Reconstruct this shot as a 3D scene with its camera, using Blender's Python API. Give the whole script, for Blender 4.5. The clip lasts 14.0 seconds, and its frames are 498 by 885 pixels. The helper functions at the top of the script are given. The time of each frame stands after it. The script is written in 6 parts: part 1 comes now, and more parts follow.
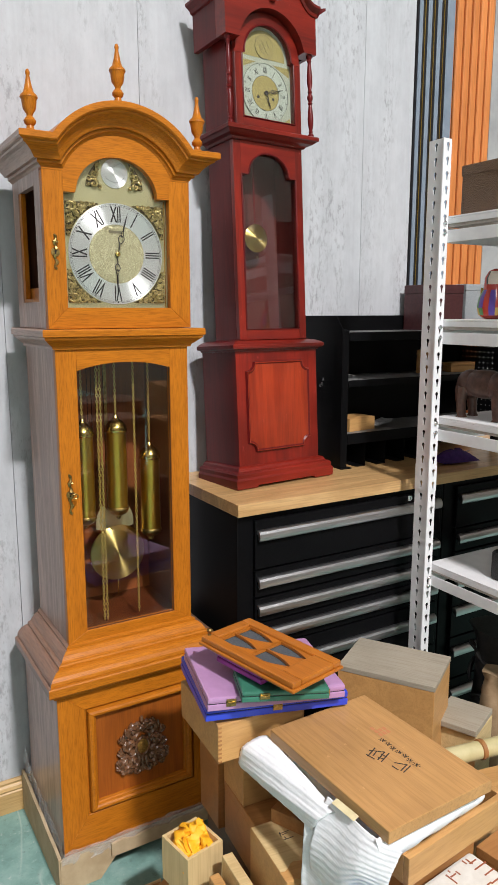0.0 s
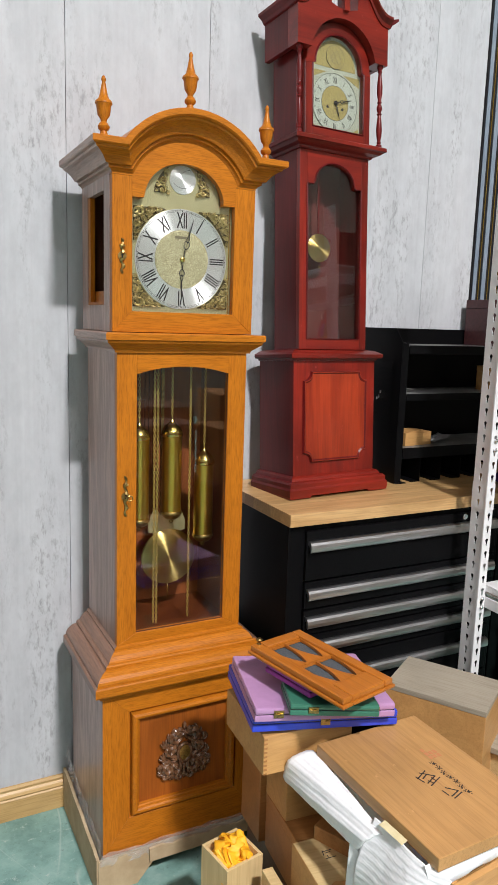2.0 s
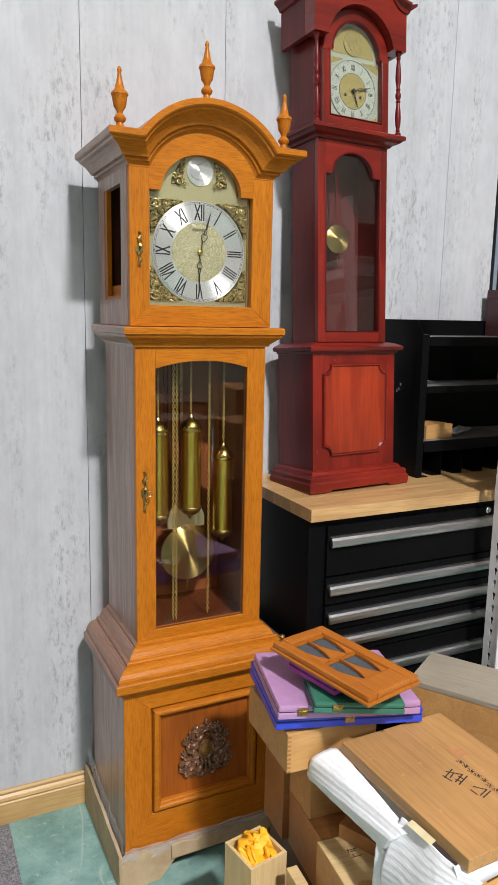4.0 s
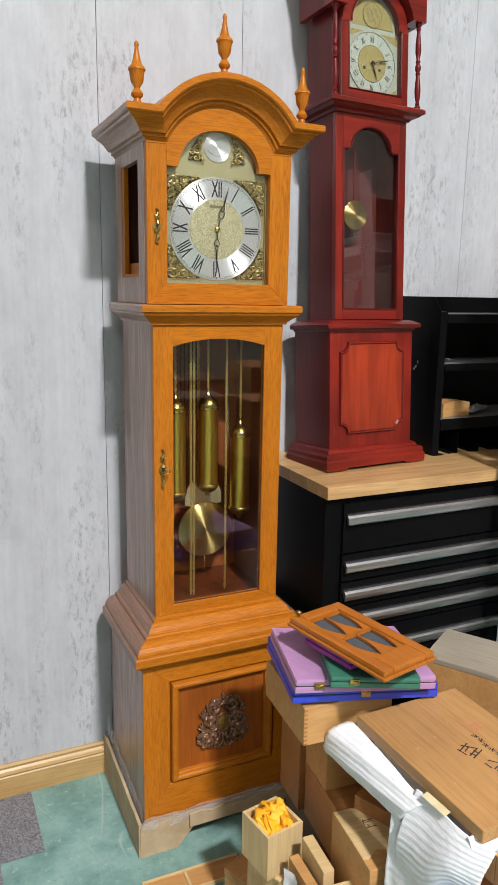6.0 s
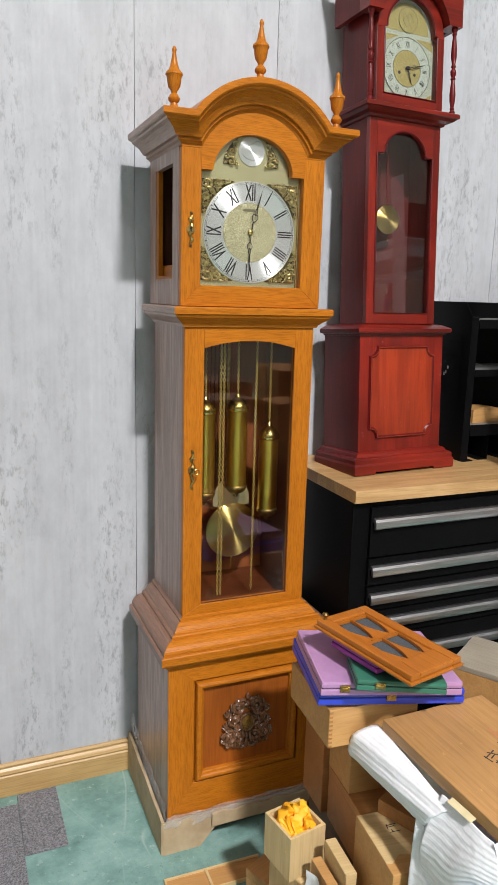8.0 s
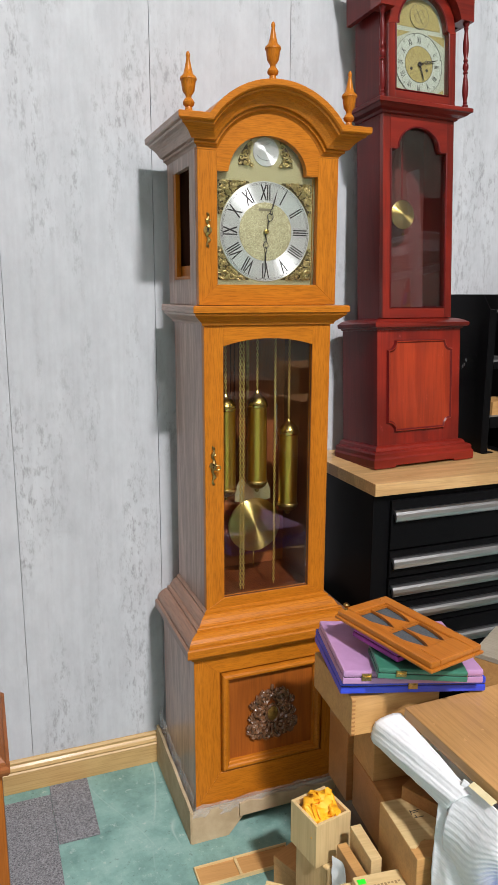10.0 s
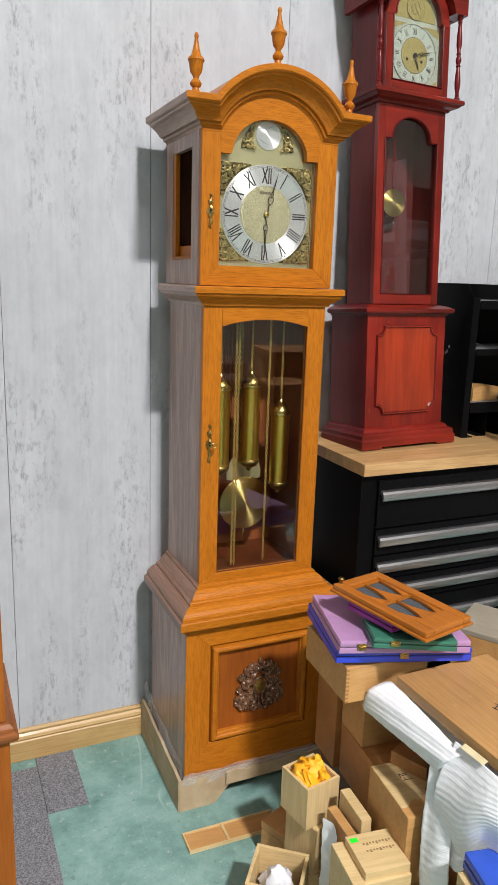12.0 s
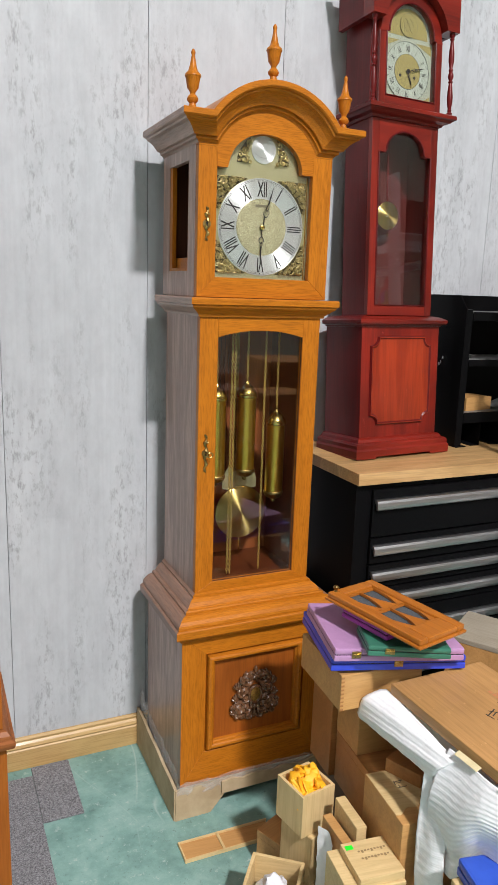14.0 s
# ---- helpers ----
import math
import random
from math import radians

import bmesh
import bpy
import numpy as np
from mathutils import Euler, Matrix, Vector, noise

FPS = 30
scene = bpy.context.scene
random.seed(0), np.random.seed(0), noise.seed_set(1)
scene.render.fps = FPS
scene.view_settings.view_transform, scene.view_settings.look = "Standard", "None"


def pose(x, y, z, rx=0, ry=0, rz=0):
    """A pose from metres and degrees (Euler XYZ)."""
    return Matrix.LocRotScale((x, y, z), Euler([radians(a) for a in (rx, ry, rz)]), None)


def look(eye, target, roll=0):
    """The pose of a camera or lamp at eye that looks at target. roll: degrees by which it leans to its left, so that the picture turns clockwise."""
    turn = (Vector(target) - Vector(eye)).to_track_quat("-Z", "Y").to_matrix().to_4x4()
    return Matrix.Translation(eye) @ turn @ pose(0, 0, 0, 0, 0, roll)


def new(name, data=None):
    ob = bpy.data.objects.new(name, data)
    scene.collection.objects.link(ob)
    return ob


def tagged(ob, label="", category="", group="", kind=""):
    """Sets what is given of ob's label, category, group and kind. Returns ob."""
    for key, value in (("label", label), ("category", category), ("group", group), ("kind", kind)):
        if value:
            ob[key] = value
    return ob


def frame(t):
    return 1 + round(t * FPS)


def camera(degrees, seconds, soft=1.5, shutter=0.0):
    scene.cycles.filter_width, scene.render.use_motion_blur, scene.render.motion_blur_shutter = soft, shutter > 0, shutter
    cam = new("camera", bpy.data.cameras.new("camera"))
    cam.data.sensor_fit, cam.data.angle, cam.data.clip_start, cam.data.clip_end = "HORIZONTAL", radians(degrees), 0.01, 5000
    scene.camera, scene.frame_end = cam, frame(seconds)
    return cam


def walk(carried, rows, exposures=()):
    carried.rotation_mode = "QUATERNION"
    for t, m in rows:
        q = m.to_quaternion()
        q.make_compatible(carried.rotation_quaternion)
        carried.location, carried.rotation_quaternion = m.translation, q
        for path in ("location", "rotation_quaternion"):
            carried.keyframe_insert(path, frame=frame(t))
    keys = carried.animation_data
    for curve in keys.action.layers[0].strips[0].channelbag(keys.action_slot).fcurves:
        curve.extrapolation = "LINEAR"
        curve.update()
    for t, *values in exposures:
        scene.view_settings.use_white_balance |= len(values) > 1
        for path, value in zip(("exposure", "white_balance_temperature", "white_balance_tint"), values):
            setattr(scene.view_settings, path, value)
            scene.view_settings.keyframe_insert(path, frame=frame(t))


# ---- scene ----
cam = camera(38.2, 14.0, 0.85)
PATH = [
    (0, (0.203, 0.156, 1.452), (1.21, 1.847, 1.094), -0.0),
    (0.5, (0.204, 0.163, 1.446), (1.21, 1.863, 1.135), 0.4),
    (1, (0.188, 0.18, 1.44), (1.146, 1.907, 1.124), 1.2),
    (1.5, (0.186, 0.179, 1.442), (1.102, 1.925, 1.105), 1.8),
    (2, (0.184, 0.177, 1.446), (1.083, 1.932, 1.114), 1.8),
    (2.5, (0.18, 0.174, 1.451), (1.076, 1.936, 1.145), 1.5),
    (3, (0.179, 0.187, 1.444), (1.06, 1.955, 1.133), 1.3),
    (5.5, (0.189, 0.203, 1.442), (1.025, 1.973, 1.033), 1.0),
    (6, (0.173, 0.196, 1.444), (0.994, 1.973, 1.034), 1.0),
    (6.5, (0.161, 0.186, 1.446), (0.979, 1.965, 1.042), 1.2),
    (7, (0.162, 0.197, 1.443), (0.97, 1.984, 1.051), 1.7),
    (7.5, (0.157, 0.198, 1.447), (0.945, 1.993, 1.053), 1.8),
    (8, (0.159, 0.191, 1.442), (0.918, 1.997, 1.04), 1.6),
    (10.3, (0.154, 0.146, 1.44), (0.85, 1.977, 1.033), 0.1),
    (10.5, (0.12, 0.14, 1.436), (0.833, 1.962, 1.022), 0.1),
    (11, (0.075, 0.143, 1.433), (0.82, 1.949, 1.002), 0.1),
    (11.5, (0.075, 0.141, 1.434), (0.854, 1.929, 0.988), 0.9),
    (12, (0.056, 0.152, 1.433), (0.855, 1.93, 0.988), 1.9),
    (12.5, (0.059, 0.155, 1.43), (0.868, 1.932, 0.996), 2.4),
    (13, (0.052, 0.152, 1.435), (0.871, 1.926, 1.01), 2.3),
    (13.5, (0.049, 0.148, 1.432), (0.868, 1.924, 1.009), 2.2),
    (14, (0.048, 0.137, 1.436), (0.861, 1.916, 1.018), 2.0),
]
walk(cam, [(t, look(eye, target, roll)) for t, eye, target, roll in PATH])

# ---- light ----
world = bpy.data.worlds.new("room_air")
scene.world = world
world.use_nodes = True
world.node_tree.nodes["Background"].inputs[0].default_value = (0.9, 0.95, 1.0, 1)
world.node_tree.nodes["Background"].inputs[1].default_value = 0.10
CEIL = 6.7
LAMPS = [  # x, y, width, depth, watts of each ceiling panel
    (0.75, -3.85, 0.50, 0.36, 960.0),
    (1.20, -8.60, 1.20, 0.70, 360.0),
    # added fill from the left, with no known source there
    (-2.20, -4.60, 0.90, 0.60, 75.0),
    # added fill to brighten the rack side, with no known source
    (3.40, -2.60, 0.60, 0.40, 40.0),
]
for lx, ly, lw, ld, watts in LAMPS:
    lamp = bpy.data.lights.new("panel_lamp", "AREA")
    lamp.shape, lamp.size, lamp.size_y, lamp.energy = "RECTANGLE", lw, ld, watts
    lamp.color = (1.0, 0.97, 0.985)
    new("panel_lamp", lamp).matrix_world = pose(lx, ly, CEIL - 0.05)
scene.view_settings.exposure = 0.0


# ---- materials ----
def mat(name, base, rough=0.5, metal=0.0, coat=0.0, spec=0.5):
    m = bpy.data.materials.new(name)
    m.use_nodes = True
    b = m.node_tree.nodes["Principled BSDF"]
    b.inputs["Base Color"].default_value = (*base, 1)
    b.inputs["Roughness"].default_value = rough
    b.inputs["Metallic"].default_value = metal
    b.inputs["Coat Weight"].default_value = coat
    b.inputs["Coat Roughness"].default_value = 0.12
    b.inputs["Specular IOR Level"].default_value = spec
    return m


def node(m, kind, **sets):
    n = m.node_tree.nodes.new(kind)
    for k, v in sets.items():
        n.inputs[k.replace("_", " ")].default_value = v
    return n


def wire(m, a, out, b, into):
    m.node_tree.links.new(a.outputs[out], b.inputs[into])


def coords(m, scale, turn=(0, 0, 0), vary=True, spin=0.0):
    """Object coordinates, scaled, shifted for each object."""
    tc = m.node_tree.nodes.new("ShaderNodeTexCoord")
    mp = m.node_tree.nodes.new("ShaderNodeMapping")
    mp.inputs["Scale"].default_value = scale
    mp.inputs["Rotation"].default_value = [radians(a) for a in turn]
    src = tc
    if spin:
        src = m.node_tree.nodes.new("ShaderNodeMapping")
        src.inputs["Rotation"].default_value = (0, radians(spin * 0.3), radians(spin))
        wire(m, tc, "Object", src, "Vector")
    wire(m, src, "Object" if src == tc else "Vector", mp, "Vector")
    if vary:
        info = m.node_tree.nodes.new("ShaderNodeObjectInfo")
        mul = m.node_tree.nodes.new("ShaderNodeMath")
        mul.operation = "MULTIPLY"
        mul.inputs[1].default_value = 37.0
        wire(m, info, "Random", mul, 0)
        wire(m, mul, 0, mp, "Location")
    return mp


def ramp(m, src, out, stops):
    r = m.node_tree.nodes.new("ShaderNodeValToRGB")
    e = r.color_ramp.elements
    while len(e) < len(stops):
        e.new(0.5)
    for el, (p, c) in zip(e, stops):
        el.position, el.color = p, (*c, 1) if len(c) == 3 else c
    wire(m, src, out, r, "Fac")
    return r


def mix(m, fac, a, b, mode="MIX", amount=1.0):
    """fac, a, b: (node, output) or values."""
    x = m.node_tree.nodes.new("ShaderNodeMix")
    x.data_type, x.blend_type = "RGBA", mode
    for sock, v in ((0, fac), (6, a), (7, b)):
        if isinstance(v, tuple) and hasattr(v[0], "outputs"):
            m.node_tree.links.new(v[0].outputs[v[1]], x.inputs[sock])
        else:
            x.inputs[sock].default_value = v if sock == 0 else (*v, 1)
    return x


def bump(m, src, out, strength, dist=0.002):
    bp = node(m, "ShaderNodeBump", Strength=strength, Distance=dist)
    wire(m, src, out, bp, "Height")
    wire(m, bp, "Normal", m.node_tree.nodes["Principled BSDF"], "Normal")
    return bp


def base_of(m, n, out):
    wire(m, n, out, m.node_tree.nodes["Principled BSDF"], "Base Color")


def wood(name, dark, light, axis="z", rough=0.42, coat=0.10, grain=1.0, relief=0.15, fine=1.0, stripe=0.5, mottle=(0.8, 1.08), worn=0.0, spin=0.0, pore=0.78, dash=1.0):
    """Varnished or bare wood whose grain runs along an axis of the object."""
    dark = [stripe * a + (1 - stripe) * b for a, b in zip(dark, light)]
    m = mat(name, light, rough, 0, coat)
    s = {"x": (1.2, 14, 14), "y": (14, 1.2, 14), "z": (14, 14, 1.2)}[axis]
    f = {"x": (9 * dash, 260, 260), "y": (260, 9 * dash, 260), "z": (260, 260, 9 * dash)}[axis]
    big = node(m, "ShaderNodeTexNoise", Scale=1.0, Detail=4.0, Roughness=0.55, Distortion=1.4)
    wire(m, coords(m, [a * grain for a in s], spin=spin), 0, big, "Vector")
    rings = node(m, "ShaderNodeMath")
    rings.operation = "MULTIPLY"
    rings.inputs[1].default_value = 7.0
    wire(m, big, "Fac", rings, 0)
    fr = node(m, "ShaderNodeMath")
    fr.operation = "PINGPONG"
    fr.inputs[1].default_value = 1.0
    wire(m, rings, 0, fr, 0)
    pores = node(m, "ShaderNodeTexNoise", Scale=1.0, Detail=3.0, Roughness=0.7)
    wire(m, coords(m, [a * fine for a in f], spin=spin), 0, pores, "Vector")
    tone = ramp(m, fr, 0, [(0.0, dark), (0.55, [(a + b) / 2 for a, b in zip(dark, light)]), (1.0, light)])
    pr = ramp(m, pores, "Fac", [(0.36, (pore, pore * 0.96, pore * 0.91)), (0.54, (1, 1, 1))])
    out = mix(m, 0.75, (tone, "Color"), (pr, "Color"), "MULTIPLY")
    blot = node(m, "ShaderNodeTexNoise", Scale=5.0, Detail=3.0)
    wire(m, coords(m, (1, 1, 1)), 0, blot, "Vector")
    br = ramp(m, blot, "Fac", [(0.3, (mottle[0], mottle[0] * 0.98, mottle[0] * 0.95)), (0.7, (mottle[1], mottle[1] * 0.98, mottle[1] * 0.96))])
    out2 = mix(m, 0.8, (out, 2), (br, "Color"), "MULTIPLY")
    if worn:
        nick = node(m, "ShaderNodeTexNoise", Scale=26.0, Detail=6.0, Roughness=0.75)
        wire(m, coords(m, (2.2, 2.2, 0.8)), 0, nick, "Vector")
        nr = ramp(m, nick, "Fac", [(0.640, (0, 0, 0)), (0.685, (worn, worn, worn))])
        out2 = mix(m, (nr, "Color"), (out2, 2), [min(1.0, v * 1.6 + 0.07) for v in light])
    base_of(m, out2, 2)
    bump(m, pores, "Fac", relief, 0.0006)
    return m


def speckled(name, a, b, scale=60.0, rough=0.6, metal=0.0, relief=0.2, coat=0.0, dist=0.001):
    m = mat(name, a, rough, metal, coat)
    n = node(m, "ShaderNodeTexNoise", Scale=scale, Detail=5.0, Roughness=0.65)
    wire(m, coords(m, (1, 1, 1)), 0, n, "Vector")
    base_of(m, ramp(m, n, "Fac", [(0.35, a), (0.68, b)]), "Color")
    if relief:
        bump(m, n, "Fac", relief, dist)
    return m


OAK_D, OAK_L = (0.28, 0.080, 0.0060), (0.51, 0.168, 0.0120)
oak_v = wood("oak_upright", OAK_D, OAK_L, "z", 0.34, 0.0, 1.5, 0.2, 1.9, 0.26, (0.92, 1.05), 0, 0, 0.58, 1.7)
oak_h = wood("oak_level", OAK_D, OAK_L, "x", 0.34, 0.0, 1.5, 0.2, 1.9, 0.26, (0.92, 1.05), 0, 0, 0.58, 1.7)
for om in (oak_v, oak_h):
    om.node_tree.nodes["Principled BSDF"].inputs["Specular IOR Level"].default_value = 0.22
case_back = wood("case_back_wood", (0.16, 0.042, 0.012), (0.36, 0.105, 0.028), "z", 0.5, 0.0, 0.7)
# Greyed oak for the sides: shade and pale reflection put into the colour.
oak_side = wood("oak_veneer_shaded", (0.17, 0.102, 0.078), (0.46, 0.302, 0.242), "z", 0.36, 0.12, 1.3, 0.22, 1.0, 0.6, (0.92, 1.05), 0, 0, 0.66, 2.5)
oak_side_h = wood("oak_side_mould_shaded", (0.20, 0.120, 0.090), (0.43, 0.275, 0.212), "y", 0.36, 0.12, 1.3, 0.22, 1.0, 0.4, (0.92, 1.05), 0, 0, 0.66, 2.5)
# Darker still: shade on the plinth moulding's sides put into its colour.
plinth_side = wood("plinth_side_shaded_oak", (0.13, 0.066, 0.038), (0.27, 0.150, 0.100), "y", 0.36, 0.08, 1.3, 0.2, 1.0, 0.5, (0.92, 1.05), 0, 0, 0.66, 2.5)
# Oak darkened for recessed parts: the case's inner shade is in the colour.
oak_dark = wood("oak_inside_shaded", (0.045, 0.010, 0.003), (0.130, 0.031, 0.008), "z", 0.5, 0.0)
# Oak darkened for the base panel: its half-shadow is put into the colour.
panel_oak = wood("oak_panel_shaded", (0.20, 0.048, 0.006), (0.36, 0.098, 0.012), "z")
red_v = wood("mahogany_upright", (0.10, 0.006, 0.004), (0.25, 0.018, 0.009), "z", 0.30, 0.10, 0.6, 0.04, 1.0, 0.7, (0.50, 1.15), 0.55)
red_h = wood("mahogany_level", (0.10, 0.006, 0.004), (0.25, 0.018, 0.009), "x", 0.30, 0.10, 0.6, 0.04, 1.0, 0.7, (0.50, 1.15), 0.55)
# Darker copy of the mahogany: shade on the flanks put into the colour.
red_side = wood("mahogany_side_shaded", (0.070, 0.005, 0.006), (0.155, 0.013, 0.013), "z", 0.30, 0.0, 0.6, 0.04, 1.0, 0.5, (0.6, 1.1), 0.12)
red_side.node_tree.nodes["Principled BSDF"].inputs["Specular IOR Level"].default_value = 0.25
red_panel = wood("mahogany_panel", (0.20, 0.017, 0.007), (0.38, 0.044, 0.013), "z", 0.30, 0.12, 0.6, 0.04, 1.0, 0.7, (0.55, 1.12), 0.6)
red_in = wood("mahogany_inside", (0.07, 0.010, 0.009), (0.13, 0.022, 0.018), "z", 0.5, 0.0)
walnut = wood("walnut_clock", (0.22, 0.058, 0.008), (0.34, 0.105, 0.015), "z")
walnut_h = wood("walnut_moulding", (0.20, 0.065, 0.020), (0.33, 0.115, 0.035), "x")
for om in (walnut, walnut_h):
    om.node_tree.nodes["Principled BSDF"].inputs["Specular IOR Level"].default_value = 0.15
    om.node_tree.nodes["Principled BSDF"].inputs["Coat Weight"].default_value = 0.0
black_in = mat("dark_void", (0.008, 0.006, 0.006), 0.8)

brass = speckled("polished_brass", (0.66, 0.47, 0.13), (0.80, 0.60, 0.20), 30, 0.22, 1.0, 0.03)
old_brass = speckled("aged_brass", (0.20, 0.13, 0.045), (0.50, 0.36, 0.13), 90, 0.38, 1.0, 0.3)
gilt = speckled("gilt_relief", (0.24, 0.18, 0.06), (0.66, 0.55, 0.26), 160, 0.35, 1.0, 0.6, 0, 0.002)
dial_plate = speckled("pale_brass_sheet", (0.60, 0.56, 0.31), (0.68, 0.64, 0.37), 25, 0.32, 0.7, 0.02)
grain_gold = speckled("grained_gold", (0.30, 0.27, 0.14), (0.74, 0.70, 0.46), 400, 0.45, 1.0, 0.9, 0, 0.002)
ink = mat("black_enamel", (0.012, 0.012, 0.014), 0.35)
chrome = mat("chrome", (0.75, 0.75, 0.76), 0.15, 1.0)


def spun(name, a, b, rough, axis="Y", metal=1.0):
    """Metal turned on a lathe: brightness runs in rays round the middle."""
    m = mat(name, a, rough, metal)
    tan = node(m, "ShaderNodeTangent")
    tan.direction_type, tan.axis = "RADIAL", axis
    bs = m.node_tree.nodes["Principled BSDF"]
    bs.inputs["Anisotropic"].default_value = 0.96
    bs.inputs["Anisotropic Rotation"].default_value = 0.25
    wire(m, tan, 0, bs, "Tangent")
    n = node(m, "ShaderNodeTexNoise", Scale=40.0, Detail=2.0)
    base_of(m, ramp(m, n, "Fac", [(0.3, a), (0.7, b)]), "Color")
    return m


silver_spun = spun("spun_silver", (0.80, 0.82, 0.80), (0.88, 0.90, 0.88), 0.36, "Y", 0.72)
brass_spun = spun("spun_brass", (0.56, 0.42, 0.13), (0.66, 0.51, 0.19), 0.34, "Z")
weight_brass = speckled("weight_brass", (0.66, 0.41, 0.065), (0.76, 0.49, 0.10), 22, 0.30, 1.0, 0.02)
chain_brass = speckled("chain_brass", (0.55, 0.40, 0.10), (0.72, 0.55, 0.18), 40, 0.4, 0.55, 0.0)
printed_gold = speckled("printed_gold", (0.24, 0.19, 0.05), (0.44, 0.37, 0.13), 260, 0.65, 0, 0.2)


def pane_glass(name, dusty=False):
    """Thin flat glass: clear, with a mirror gloss that grows at grazing angles."""
    m = mat(name, (1, 1, 1), 0.0)
    clear_part = node(m, "ShaderNodeBsdfTransparent")
    clear_part.inputs["Color"].default_value = (0.97, 0.98, 0.975, 1)
    gloss = node(m, "ShaderNodeBsdfGlossy", Roughness=0.015)
    lw = node(m, "ShaderNodeLayerWeight", Blend=0.5)
    steep = node(m, "ShaderNodeMath")
    steep.operation = "POWER"
    steep.inputs[1].default_value = 5.0
    wire(m, lw, "Facing", steep, 0)
    fres = node(m, "ShaderNodeMath")
    fres.operation = "MULTIPLY_ADD"
    fres.inputs[1].default_value, fres.inputs[2].default_value = 0.92, 0.08
    wire(m, steep, 0, fres, 0)
    both = node(m, "ShaderNodeMixShader")
    wire(m, fres, 0, both, 0)
    wire(m, clear_part, 0, both, 1)
    wire(m, gloss, 0, both, 2)
    last = both
    if dusty:
        tc = node(m, "ShaderNodeTexCoord")
        axes = node(m, "ShaderNodeSeparateXYZ")
        wire(m, tc, "Object", axes, 0)
        grit = node(m, "ShaderNodeTexNoise", Scale=330.0, Detail=6.0, Roughness=0.75)
        wire(m, tc, "Object", grit, "Vector")
        g = ramp(m, grit, "Fac", [(0.585, (0, 0, 0)), (0.66, (0.9, 0.9, 0.9))])
        near_side = ramp(m, axes, "X", [(0.050, (0, 0, 0)), (0.122, (1, 1, 1))])
        low = node(m, "ShaderNodeMapRange", From_Min=0.80, From_Max=0.57)
        wire(m, axes, "Z", low, "Value")
        spread = mix(m, 1.0, (near_side, "Color"), (low, 0), "MULTIPLY")
        film_of_dust = mix(m, 1.0, (g, "Color"), (spread, 2), "MULTIPLY")
        dust = node(m, "ShaderNodeBsdfDiffuse")
        dust.inputs["Color"].default_value = (0.6, 0.6, 0.58, 1)
        last = node(m, "ShaderNodeMixShader")
        wire(m, film_of_dust, 2, last, 0)
        wire(m, both, 0, last, 1)
        wire(m, dust, 0, last, 2)
    wire(m, last, 0, m.node_tree.nodes["Material Output"], "Surface")
    return m


clear = pane_glass("window_glass")
dusty_glass = pane_glass("dusty_window_glass", True)


def wall_mat():
    """Printed wall panels: grey-white with upright streaks and flaked patches."""
    m = mat("streaked_panel", (0.6, 0.6, 0.62), 0.6, 0, 0, 0.15)
    broad = node(m, "ShaderNodeTexNoise", Scale=1.0, Detail=6.0, Roughness=0.6)
    wire(m, coords(m, (9, 9, 1.1)), 0, broad, "Vector")
    tone = ramp(m, broad, "Fac", [(0.30, (0.474, 0.484, 0.502)), (0.5, (0.516, 0.527, 0.546)), (0.72, (0.552, 0.562, 0.578))])
    fine = node(m, "ShaderNodeTexNoise", Scale=1.0, Detail=8.0, Roughness=0.72)
    wire(m, coords(m, (95, 95, 34)), 0, fine, "Vector")
    where = node(m, "ShaderNodeTexNoise", Scale=1.0, Detail=2.0)
    wire(m, coords(m, (13, 13, 2.2)), 0, where, "Vector")
    wr = ramp(m, where, "Fac", [(0.44, (0, 0, 0)), (0.66, (1, 1, 1))])
    fr = ramp(m, fine, "Fac", [(0.50, (0, 0, 0)), (0.60, (0.6, 0.6, 0.6)), (0.72, (1, 1, 1))])
    both = mix(m, 1.0, (wr, "Color"), (fr, "Color"), "MULTIPLY")
    streak = mix(m, (both, 2), (tone, "Color"), (0.28, 0.28, 0.288))
    thin = node(m, "ShaderNodeTexNoise", Scale=1.0, Detail=3.0)
    wire(m, coords(m, (90, 90, 3)), 0, thin, "Vector")
    tr = ramp(m, thin, "Fac", [(0.35, (0.965, 0.965, 0.97)), (0.6, (1.01, 1.02, 1.02))])
    out = mix(m, 0.8, (streak, 2), (tr, "Color"), "MULTIPLY")
    cloud = node(m, "ShaderNodeTexNoise", Scale=1.0, Detail=7.0, Roughness=0.68)
    wire(m, coords(m, (22, 22, 12)), 0, cloud, "Vector")
    cr = ramp(m, cloud, "Fac", [(0.34, (0.91, 0.91, 0.913)), (0.62, (1.04, 1.04, 1.04))])
    out = mix(m, 0.85, (out, 2), (cr, "Color"), "MULTIPLY")
    base_of(m, out, 2)
    bump(m, fine, "Fac", 0.05, 0.0006)
    return m


wall_panel = wall_mat()


